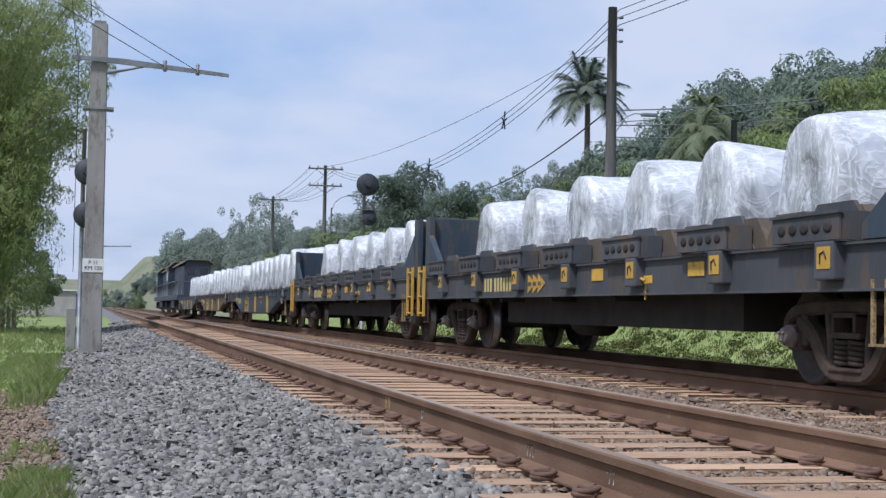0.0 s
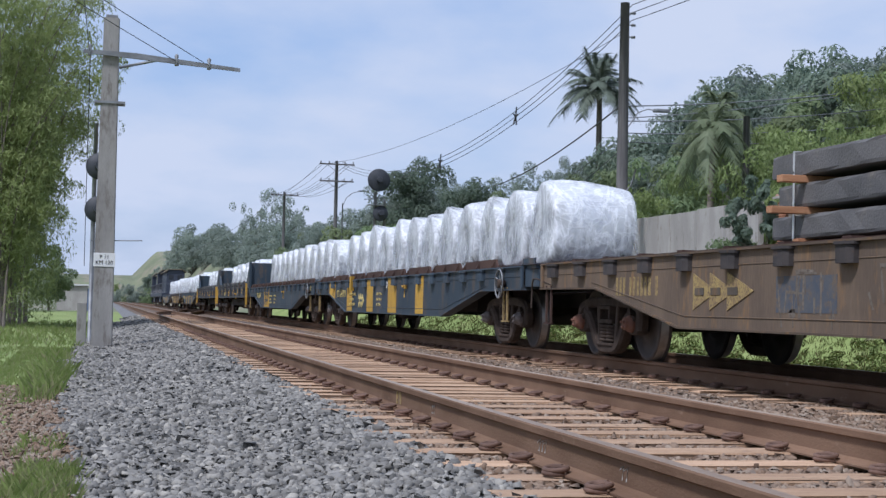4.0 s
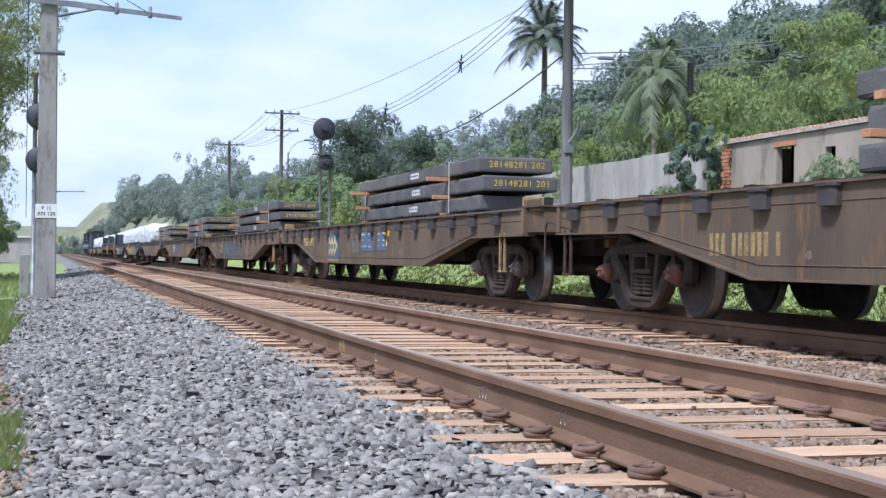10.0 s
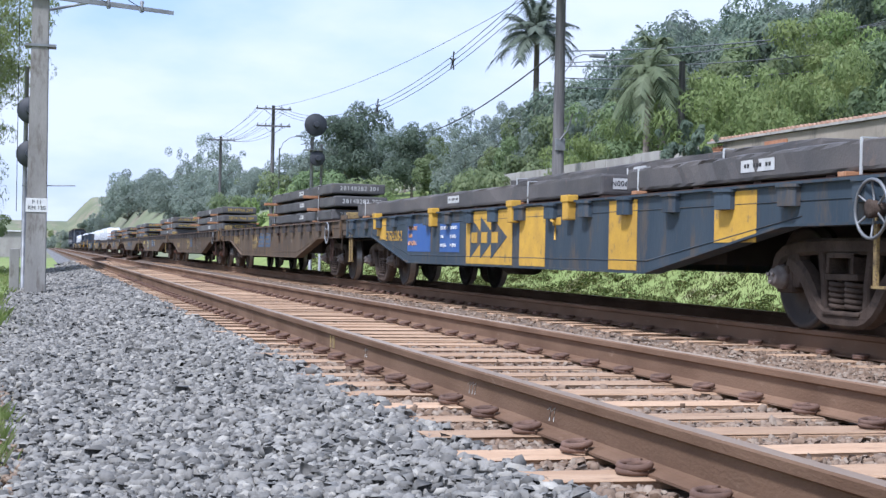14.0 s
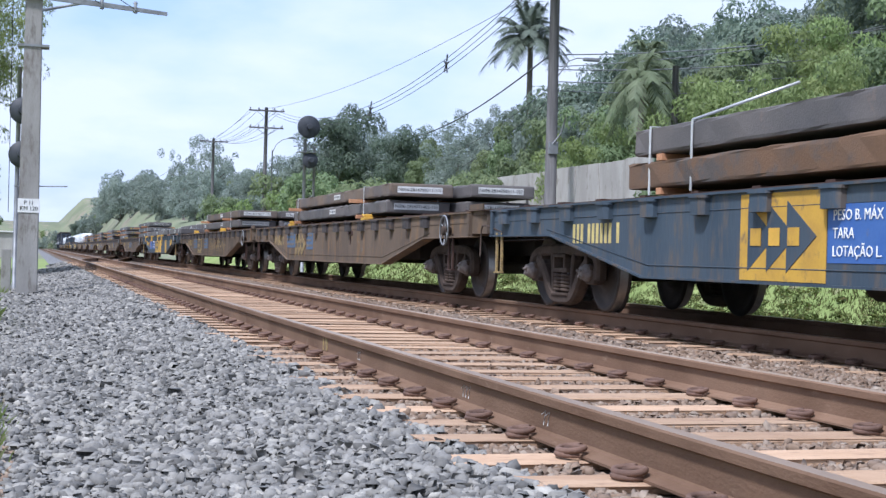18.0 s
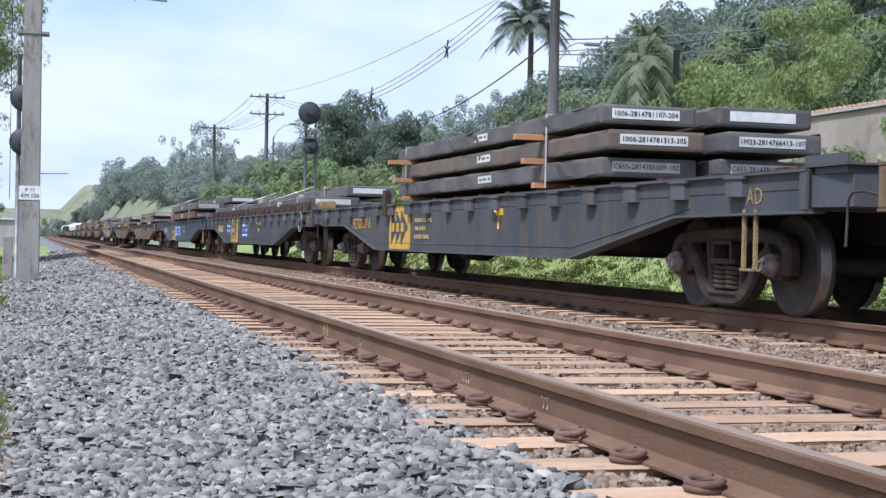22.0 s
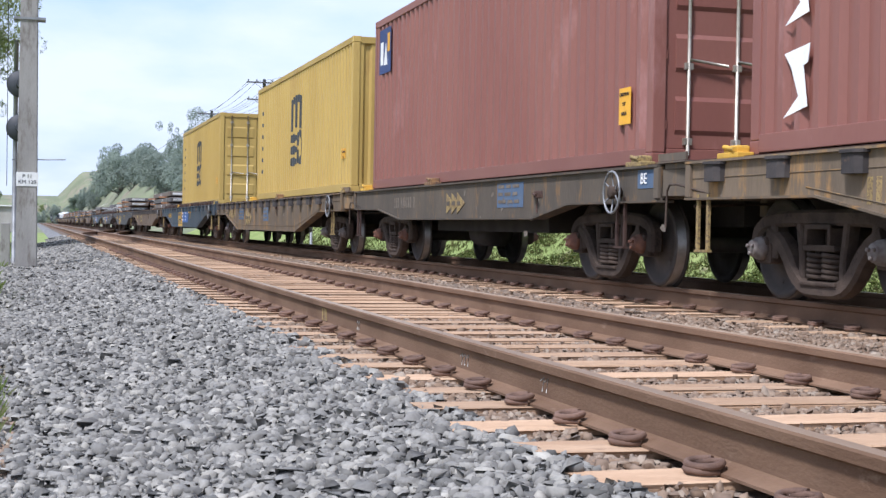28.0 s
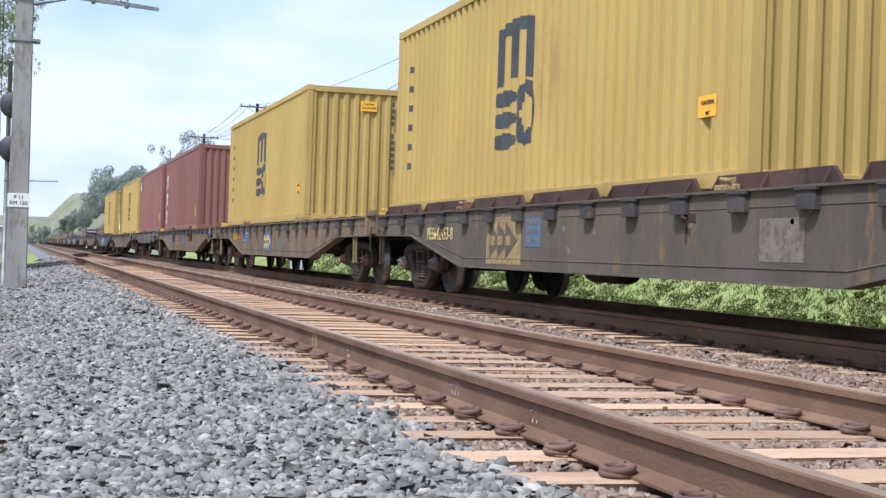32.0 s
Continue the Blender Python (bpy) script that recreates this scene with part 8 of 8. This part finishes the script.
for key, L in (("P1", 19.4), ("P2", 20.6)):
    w = add(wagon("flat_wagon", OFF[key], L, "belly", "wagon_blue", "dark blue flat wagon with a yellow emblem loaded with wrapped coils"))
    marks_on(w, PAINTED[key])
    edge_angles(w, L)
    if key == "P1":
        words(w, ["AD"], -18.35, 1.03, 0.19, "yellow_pale", 0.2, -1.3685)
    else:
        words(w, ["D"], -10.22, 1.02, 0.19, "white", 0.2, -1.3685)
        bm = B(); prism(bm, [(-2.15, 1.16), (-2.15, 0.865), (-3.14, 0.735), (-3.14, 1.16)], "x", -1.3685, -1.362); part("yellow_stripe", bm, "yellow", w, "broad yellow stripe")
        bm = B(); prism(bm, [(-6.02, 1.27), (-5.98, 0.93), (-6.12, 0.93), (-6.2, 1.27)], "x", -1.47, -1.38); part("stake", bm, "yellow", w, "yellow steel stake hung on the sill")
    coils(OFF[key], np.arange(2.2 if key == "P1" else 1.35, L - 0.9, 1.62))

# slabs under stencilled numbers
N = dict(S1=("28148070 101", "28148070 102", "28148071 101"), S2=("28147583 204", "28147583 203", "28147583 204"), S3=("28147582 204", "28147582 205", "28147582 203"),
         S4=("", "28148281 201", "28148281 202"), S5=("28148281 204", "28147966 204", "28147966 203"), S6=("28148281 203", "28148282 202", "28148282 201"))
for i, key in enumerate(("S1", "S2", "S3", "S4", "S5", "S6")):
    w = add(wagon("flat_wagon", OFF[key], LW, "belly", "wagon_brown", BROWN, "cap_red" if i % 2 == 0 else "cap_grey", wheel=key not in ("S3", "S4")))
    marks_on(w, PAINTED[key]); specks(w, i)
    y0, ln = dict(S1=(5.54, 8.45), S2=(5.9, 9.1), S3=(4.55, 10.09), S4=(6.1, 9.0), S5=(5.35, 9.2), S6=(5.9, 9.07))[key]
    stack(OFF[key], y0, ln, N[key], ["slab_dark", "slab_dark", "slab"] if i in (1, 3) else "slab_dark", "stencil_yellow" if key != "S6" else "chalk", seed=i)
    bm = B(); box(bm, -1.05, -0.82, -18.75, -18.5, 1.25, 1.39, 0.02); part("deck_block", bm, "yellow_worn", w, "yellow block on the deck")

w = add(wagon("flat_wagon", OFF["S7"], LW, "belly", "wagon_blue", "blue flat wagon with broad yellow stripes loaded with flat slabs", "cap_grey", fore=FORE["S7"]))
marks_on(w, PAINTED["S7"], FORE["S7"])
panel(w, -4.63, -6.05, 0.60, 1.04, "blue_sign", "data_panel", label="blue data panel with orange lettering")
words(w, ["PESO B. MAX", "TARA", "LOTAÇÃO L."], -4.70, 0.97, 0.095, "orange_text", 0.12)
for y in (-2.55, -6.35, -10.2, -12.2):
    bm = B(); box(bm, -1.46, -1.345, y - 0.09, y + 0.09, 0.98, 1.24, 0.015); box(bm, -1.47, -1.345, y - 0.12, y + 0.12, 1.18, 1.26, 0.01)
    part("lock_box", bm, "yellow", w, "yellow lock box on the sill")
stack(OFF["S7"], 0.0, 12.7, None, "slab", cx=-0.62, width=1.15, layers=1, base=1.255, thick=0.24, seed=31, end=["N006-2814759506-106"])
stack(OFF["S7"], 5.5, 9.5, None, "slab", cx=0.62, width=1.15, layers=2, base=1.255, thick=0.22, seed=32, end=[True, "N006-2814759506-105"])
stack(OFF["S7"], 13.4, 5.6, None, "slab", cx=-0.60, width=1.2, layers=1, base=1.255, thick=0.24, seed=33)

for key, paint, sd in (("S8", "wagon_brown", 18), ("S9", "wagon_brown", 0)):
    w = add(wagon("flat_wagon", OFF[key], LW, "belly", paint, BROWN, "cap_grey"))
    marks_on(w, PAINTED[key]); specks(w, sd + 3)
    for y in (-5.17, -12.93):
        pedestal(w, y)
    e1 = ["N006-2814771403-102", "N006-2814758211-103"]
    e2 = ["N006-2814771403-101", "N006-2814758211-101"]
    stack(OFF[key], 4.75 if key == "S9" else 7.3, 9.3 if key == "S9" else 8.4, None, ["slab", "slab_rust"], cx=-0.62, width=1.16, layers=2, thick=0.22, seed=41 if key == "S8" else 43, end=e2)
    stack(OFF[key], 5.2 if key == "S9" else 7.5, 9.6 if key == "S9" else 8.4, None, "slab", cx=0.62, width=1.16, layers=2, thick=0.22, seed=42, end=e1)

for key, lay, ends_, paints in (("S10", 3, ["N006-2814763706-101", "N006-2814772003-201", "N006-2814772003-202"], ["slab_rust", "slab", "slab"]), ("S11", 1, ["N006-2814758713-205"], ["slab", "slab_rust"]), ("S12", 3, ["C655-2814785509-102", "1006-2814781313-205", "1006-2814781107-204"], ["slab", "slab_rust", "slab"])):
    w = add(wagon("flat_wagon", OFF[key], LW, "belly", "wagon_blue" if key == "S10" else "wagon_grey", BLUE, "cap_grey", wheel=key == "S11", fore=FORE.get(key, 0.0)))
    marks_on(w, PAINTED[key], FORE.get(key, 0.0))
    if key == "S10":
        panel(w, -8.3, -10.8, 0.60, 1.04, "blue_sign", "data_panel", label="blue data panel with white lettering")
        words(w, ["PESO B. MÁX", "TARA", "LOTAÇÃO L."], -8.38, 0.955, 0.115, "white", 0.135)
        words(w, ["130.000", "30.500", "99.500"], -9.75, 0.955, 0.115, "white", 0.135)
    if key == "S12":
        bm = B(); box(bm, -1.46, -1.366, -5.95, -5.72, 1.0, 1.43, 0.012); box(bm, -1.47, -1.366, -5.99, -5.94, 0.98, 1.40, 0.008); part("stake", bm, "deck_rust", w, "rusty steel stake on the sill")
    if key == "S11":
        for y in (-18.0, -18.7):
            bm = B(); box(bm, -1.05, -0.75, y - 0.14, y + 0.14, 1.25, 1.42, 0.015); part("deck_block", bm, "yellow_worn", w, "yellow block on the deck")
    if key != "S10":
        words(w, ["AD"], -18.75 if key == "S11" else -18.6, 1.0, 0.2, "yellow_worn", 0.2, -1.3685)
    if key == "S11":
        edge_angles(w, LW, 1.40)
        for y0, y1, rows_ in ((5.02, 5.95, (("COMP.", "14.800m"), ("LARG.", "3.240m"))), (8.47, 9.62, (("PESO B. MÁX.", "130.000KG"), ("TARA", "30.500KG"), ("LOTAÇÃO L.", "99.500KG")))):
            panel(w, -y0, -y1, 0.70 if len(rows_) == 2 else 0.60, 1.02, "blue_sign", "data_panel", label="blue data panel with white lettering")
            for k, (s1, s2) in enumerate(rows_):
                words(w, [s1], -y0 - 0.05, 0.93 - k * 0.135, 0.078, "white", 0.13)
                words(w, [s2], -y1 + 0.50, 0.93 - k * 0.135, 0.078, "white", 0.13)
        words(w, ["D"], -9.72, 0.93, 0.19, "yellow_worn", 0.2, -1.3685)
        stack(OFF[key], 0.5, 9.35, None, ["slab"], cx=-0.62, width=1.15, layers=1, thick=0.235, base=1.31, seed=51, end=[True], timber_out=0.0)
        stack(OFF[key], 9.95, 8.2, None, ["slab"], cx=-0.62, width=1.15, layers=1, thick=0.235, base=1.31, seed=55, end=[True], timber_out=0.0)
        stack(OFF[key], 3.0, 13.2, None, ["slab", "slab"], cx=0.60, width=1.15, layers=2, thick=0.25, base=1.31, seed=52, end=["N006-2814758713-205", True], timber_out=0.05)
        for y in (6.2, 12.4):
            movers.append(strap(OFF[key], y, -1.20, -0.05, 1.25, 1.55, 1.15))
    else:
        if key == "S10":
            stack(OFF[key], 4.15, 10.0, None, ["slab_orange", "slab"], cx=-0.64, width=1.14, layers=2, thick=0.265, base=1.31, seed=53, end=ends_, timber_out=0.0)
            movers.append(strap(OFF[key], 5.6, -1.21, -0.07, 1.25, 1.91, 1.1))
            stack(OFF[key], 5.2, 9.6, None, ["slab", "slab_dark"], cx=0.62, width=1.14, layers=3, thick=0.24, base=1.31, seed=54, end=["C655-2814785508-103", "1M23-2814766413-107", True], timber_out=0.05)
            continue
        y0 = 5.9
        ln = 9.1
        stack(OFF[key], y0, ln, None, paints, cx=-0.64, width=1.14, layers=lay, thick=0.22, seed=53, end=ends_)
        stack(OFF[key], y0 + 0.3, ln, None, ["slab", "slab_dark"], cx=0.62, width=1.14, layers=lay, thick=0.22, seed=54, end=["C655-2814785508-103", "1M23-2814766413-107", True])

w = add(wagon("flat_wagon", OFF["S13"], LW, "belly", "wagon_brown", BROWN, "cap_grey"))
marks_on(w, PAINTED["S13"]); specks(w, 44)
stack(OFF["S13"], 5.4, 9.94, None, ["slab_rust", "slab"], width=1.2, layers=3, thick=0.22, seed=61, end=["N006-2814759006-205", "N006-2814759013-206", True])

YC = "yellow steel shipping container with dark line mark"
RC = "brown-red corrugated steel shipping container"
SPEC = [("S14", LW, "belly", "wagon_blue", BLUE, 7.0, "cont_yellow", True, dict(line=True)), ("S15", LW, "belly", "wagon_tan", BROWN, 7.2, "cont_yellow", False, dict(line=True)),
        ("S16", 13.5, "shallow", "wagon_dark", "short dark brown flat wagon with a shallow side sill", 0.55, "cont_red", True, dict(square=True)), ("S17", LW, "belly", "wagon_tan", "tan and rust-streaked fish-bellied flat wagon with faded markings", 0.68, "cont_red", False, dict(swirl=True)),
        ("S18", LW, "belly", "wagon_tan", BROWN, 0.30, "cont_yellow", False, dict(line=True)), ("S19", LW, "belly", "wagon_dark", BROWN, 0.48, "cont_yellow", False, dict(line=True, end_label=False))]
for i, (key, L, shape, paint, lab, y0, cp, doors, marks) in enumerate(SPEC):
    w = add(wagon("flat_wagon", OFF[key], L, shape, paint, lab, "cap_grey" if i % 2 else "cap_red", pockets=shape == "belly", z_under=0.52, wheel=key not in ("S18", "S19"), fore=FORE.get(key, 0.0)))
    marks_on(w, PAINTED[key], FORE.get(key, 0.0))
    if paint != "wagon_blue":
        specks(w, 60 + i, 12)
    if key in ("S14", "S19"):
        edge_angles(w, L, 1.335)
    if key == "S16":
        panel(w, -12.75, -13.2, 0.98, 1.16, "blue_faded", "data_panel", label="small blue plate with white letters")
        words(w, ["BE"], -12.83, 1.07, 0.15, "white", 0.2)
    for y in ((6.55, 12.5) if key == "S17" else ()):
        bm = B(); box(bm, -1.43, -1.366, -y - 0.06, -y + 0.06, 0.78, 1.30, 0.012); part("stake", bm, "deck_rust", w, "rusty steel stake on the sill")
    make_container(OFF[key], y0, cp, doors, (YC if cp == "cont_yellow" else RC) + (" and lock-rod doors" if doors else " and corrugated end"), marks)
    pedestal(w, 0.0 - y0 + 0.10, "yellow")
    pedestal(w, -y0 - CL + 0.08, "yellow_worn")
    pedestal(w, -y0 - 4.35, "timber_dirty")
# one more flat wagon and its container follow out of sight behind the viewer's right edge
w = add(wagon("flat_wagon", OFF["S20"], LW, "belly", "wagon_brown", BROWN, "cap_grey"))


def locomotive(off, label):
    lo = tagged(empty("locomotive"), label, "locomotive", group="locomotives")
    lo["off"] = off
    L = 20.5
    bm = B(); box(bm, -1.5, 1.5, -L, 0, 1.05, 1.45, 0.03); box(bm, -1.3, 1.3, -L * 0.62, -L * 0.38, 0.45, 1.05, 0.05)
    part("underframe", bm, "loco", lo)
    bm = B(); prism(bm, [(-0.95, 1.45), (0.95, 1.45), (0.95, 3.6), (0.7, 3.95), (-0.7, 3.95), (-0.95, 3.6)], "y", -L + 1.6, -5.6)
    part("long_hood", bm, "loco", lo, "dark engine hood")
    for y in np.arange(-6.4, -L + 2.2, -1.25):
        b = B(); box(b, -0.965, -0.945, y - 0.5, y + 0.5, 1.6, 3.3, 0.004); part("hood_door", b, "loco", lo)
    bm = B(); prism(bm, [(-1.45, 1.45), (1.45, 1.45), (1.45, 3.75), (0.95, 4.15), (-0.95, 4.15), (-1.45, 3.75)], "y", -5.5, -2.8)
    part("cab", bm, "loco", lo)
    bm = B(); prism(bm, [(-1.5, 3.72), (-0.98, 4.17), (0.98, 4.17), (1.5, 3.72), (1.5, 3.78), (0.99, 4.24), (-0.99, 4.24), (-1.5, 3.78)], "y", -5.7, -2.6)
    bm2 = bm
    prism(bm2, [(-1.15, 3.7), (-0.72, 3.98), (0.72, 3.98), (1.15, 3.7), (1.15, 3.76), (0.73, 4.05), (-0.73, 4.05), (-1.15, 3.76)], "y", -L + 1.4, -5.75)
    part("roof", bm2, "loco_roof", lo, "dusty brown roof sheet")
    bm = B(); box(bm, -0.9, 0.9, -2.8, -0.8, 1.45, 2.9, 0.1); part("short_hood", bm, "loco", lo)
    for y in (-4.6, -3.6):
        b = B(); box(b, -1.47, -1.452, y - 0.4, y + 0.4, 2.6, 3.4); part("side_window", b, "glass", lo)
    b = B(); box(b, 0.2, 0.75, -L + 1.585, -L + 1.60, 2.9, 3.4); box(b, -0.75, -0.2, -L + 1.585, -L + 1.60, 2.9, 3.4); part("rear_window", b, "glass", lo)
    bm = B()
    for s in (-1, 1):
        pts = [(s * 1.46, y, 2.45) for y in np.linspace(-0.3, -L + 0.3, 12)]
        rod(bm, pts, 0.02, 5)
        for p in pts:
            rod(bm, [p, (p[0], p[1], 1.45)], 0.016, 5)
    for s in (-1, 1):
        rod(bm, [(s * 1.2, -L + 0.02, 1.45), (s * 1.2, -L + 0.02, 2.4)], 0.02, 5)
    rod(bm, [(-1.2, -L + 0.02, 2.4), (1.2, -L + 0.02, 2.4)], 0.02, 5)
    part("handrail", bm, "metal_grey", lo)
    for k, y in enumerate((-4.2, -L + 4.2)):
        bm = B()
        for s in (-1, 1):
            box(bm, *sorted((s * 1.0, s * 1.12)), y - 2.3, y + 2.3, 0.45, 0.85, 0.03)
            for q in (-1.8, 0, 1.8):
                box(bm, *sorted((s * 1.0, s * 1.2)), y + q - 0.2, y + q + 0.2, 0.3, 0.7, 0.03)
        bg = part("bogie", bm, "bogie", lo)
        for q in (-1.8, 0, 1.8):
            put("wheelset", shared("wheelset", wheelset_bm, ("wheel", "tread")), bg, (0, y + q, WHEEL_R))
    for q, rz in ((0.0, 0), (-L, math.pi)):
        put("coupler", shared("coupler", coupler_bm, "bogie"), lo, (0, q, 0), (0, 0, rz))
        b = B(); box(b, -1.3, 1.3, q - 0.03, q + 0.03, 0.35, 1.0); part("pilot_plate", b, "loco", lo)
    movers.append(lo)
    return lo


locomotive(OFF["L1"], "dark diesel locomotive with a dusty roof hauling the train")
locomotive(OFF["L2"], "dark diesel locomotive leading the train")

# ---- paint and chalk marks on the near rail ----
rm = tagged(empty("rail_mark", pose(X1 - HALF, 10.6, -0.1)), "faded yellow paint mark on the rail web", "paint mark")
bm = B(); box(bm, -0.0135, -0.0095, -0.10, -0.02, -0.045, 0.045); box(bm, -0.0135, -0.0095, 0.03, 0.07, -0.045, 0.045); part("stroke", bm, "yellow_worn", rm)
for y, k in ((6.9, 3), (9.4, 2), (5.75, 2)):
    cm_ = tagged(empty("chalk_mark", pose(X1 - HALF, y, -0.1)), "thin chalk scribble on the rail web", "chalk mark")
    bm = B()
    for i in range(k):
        rod(bm, [(-0.0115, 0.05 * i, -0.03), (-0.0115, 0.05 * i - 0.02, 0.03), (-0.0115, 0.05 * i + 0.025, 0.012)], 0.0022, 4)
    part("stroke", bm, "chalk", cm_)

# ---- loose stones ----
def not_on_sleeper(x, y):
    d = np.abs(((y - PHASE + SLEEP / 2) % SLEEP) - SLEEP / 2)
    rail = np.minimum(np.minimum(np.abs(x - X1 + HALF), np.abs(x - X1 - HALF)), np.minimum(np.abs(x - X2 + HALF), np.abs(x - X2 - HALF))) < 0.1
    between = (x > X1 + 1.42) & (x < X2 - 1.42)
    stray = rng.random(len(x)) < 0.05
    return ((d > rng.uniform(0.118, 0.165, len(x))) | between | stray) & ~rail


RUST_FAR = [(x, z - 0.016) for x, z in RUST_PROF]


def off_sleeper_end(x, y):
    d = np.abs(((y - PHASE + SLEEP / 2) % SLEEP) - SLEEP / 2)
    k = np.floor((y - PHASE + SLEEP / 2) / SLEEP)
    end = 1.615 + 0.07 * np.sin(k * 2.7) * np.cos(k * 1.3) + rng.normal(0, 0.03, len(x))
    return (x < end) | (d > 0.125)


EDGE_PROF = [(-1.0, -0.408), (0.0, -0.402), (0.3, -0.38), (0.8, -0.322), (1.3, -0.236), (1.62, -0.207), (2.0, -0.203)]


def edge(x, y):
    """The shoulder's ragged foot."""
    foot = np.interp(y, [4, 7.8, 12, 16, 22, 30, 36, 62], [-0.02, -0.12, -0.3, -0.45, -0.6, -0.6, -0.45, 0.3]) + 0.05 * np.sin(y * 2.1) + 0.04 * np.sin(y * 5.3 + 1.0) + rng.normal(0, 0.06, len(x))
    return (x > foot) & off_sleeper_end(x, y)


stones("loose_ballast", [(-0.95, 1.72, 3.2, 9.0, 1400, EDGE_PROF, 0.88, edge), (-0.95, 1.72, 9.0, 16.0, 900, EDGE_PROF, 0.92, edge), (-0.9, 1.7, 16.0, 36.0, 380, EDGE_PROF, 1.1, edge), (-0.6, 1.62, 36.0, 62.0, 150, EDGE_PROF, 1.6, edge), (0.6, 1.62, 62.0, 80.0, 110, [(0.55, -0.5), (1.1, -0.36), (1.62, -0.232)], 1.9, off_sleeper_end)],
       "stone", "loose grey crushed stones of the ballast shoulder", (0.012, 0.031))
stones("rusty_ballast", [(1.72, 6.2, 3.2, 12.0, 1050, RUST_PROF, 0.92, not_on_sleeper), (1.7, 6.2, 12.0, 24.0, 420, RUST_FAR, 1.0, not_on_sleeper), (1.7, 5.8, 24, 40.0, 150, RUST_FAR, 1.1, not_on_sleeper), (6.4, 8.6, 8, 30, 90, RUST_PROF, 1.0, not_on_sleeper)],
       "stone_rusty", "brownish rust-dusted stones between the sleepers", (0.012, 0.025))
stones("path_gravel", [(-1.3, 0.0, 4.5, 17.0, 430, [(-3, -0.412), (0, -0.412)], 0.9, lambda x, y: x < np.interp(y, [4, 8, 12, 17], [0.0, -0.1, -0.28, -0.45]))], "stone_rusty", "small stones trodden into the soil path", (0.010, 0.022))


def motions():
    """The train runs away from the viewer at a steady pace; its wheels roll while they pass close by."""
    for m in movers:
        o = m["off"]
        del m["off"]
        walk(m, [(t, pose(X2, SPEED * (t - T_REF) - o, 0)) for t in (0.0, 32.0)])
    turn = math.degrees(SPEED / WHEEL_R)
    for w, o, q in wheelsets:
        t0 = max(0.0, min(31.0, T_REF + (o + 2) / SPEED))
        t1 = max(1.0, min(32.0, T_REF + (o + 55) / SPEED))
        if T_REF + (o + 55) / SPEED < 0.5 or t1 - t0 < 0.2:
            rows = [(0.0, pose(0, q, WHEEL_R)), (32.0, pose(0, q, WHEEL_R))]
        else:
            n = max(2, int((t1 - t0) / 0.0334))
            rows = [(0.0, pose(0, q, WHEEL_R))] if frame(t0) > 1 else []
            f0, f1 = frame(t0), frame(t1)
            for f in range(f0, f1 + 1):
                t = (f - 1) / FPS
                rows.append((t, pose(0, q, WHEEL_R, -turn * (t - t0) % 360)))
            if f1 < frame(32.0):
                rows.append((32.0, pose(0, q, WHEEL_R, -turn * (t1 - t0) % 360)))
        walk(w, rows)


motions()
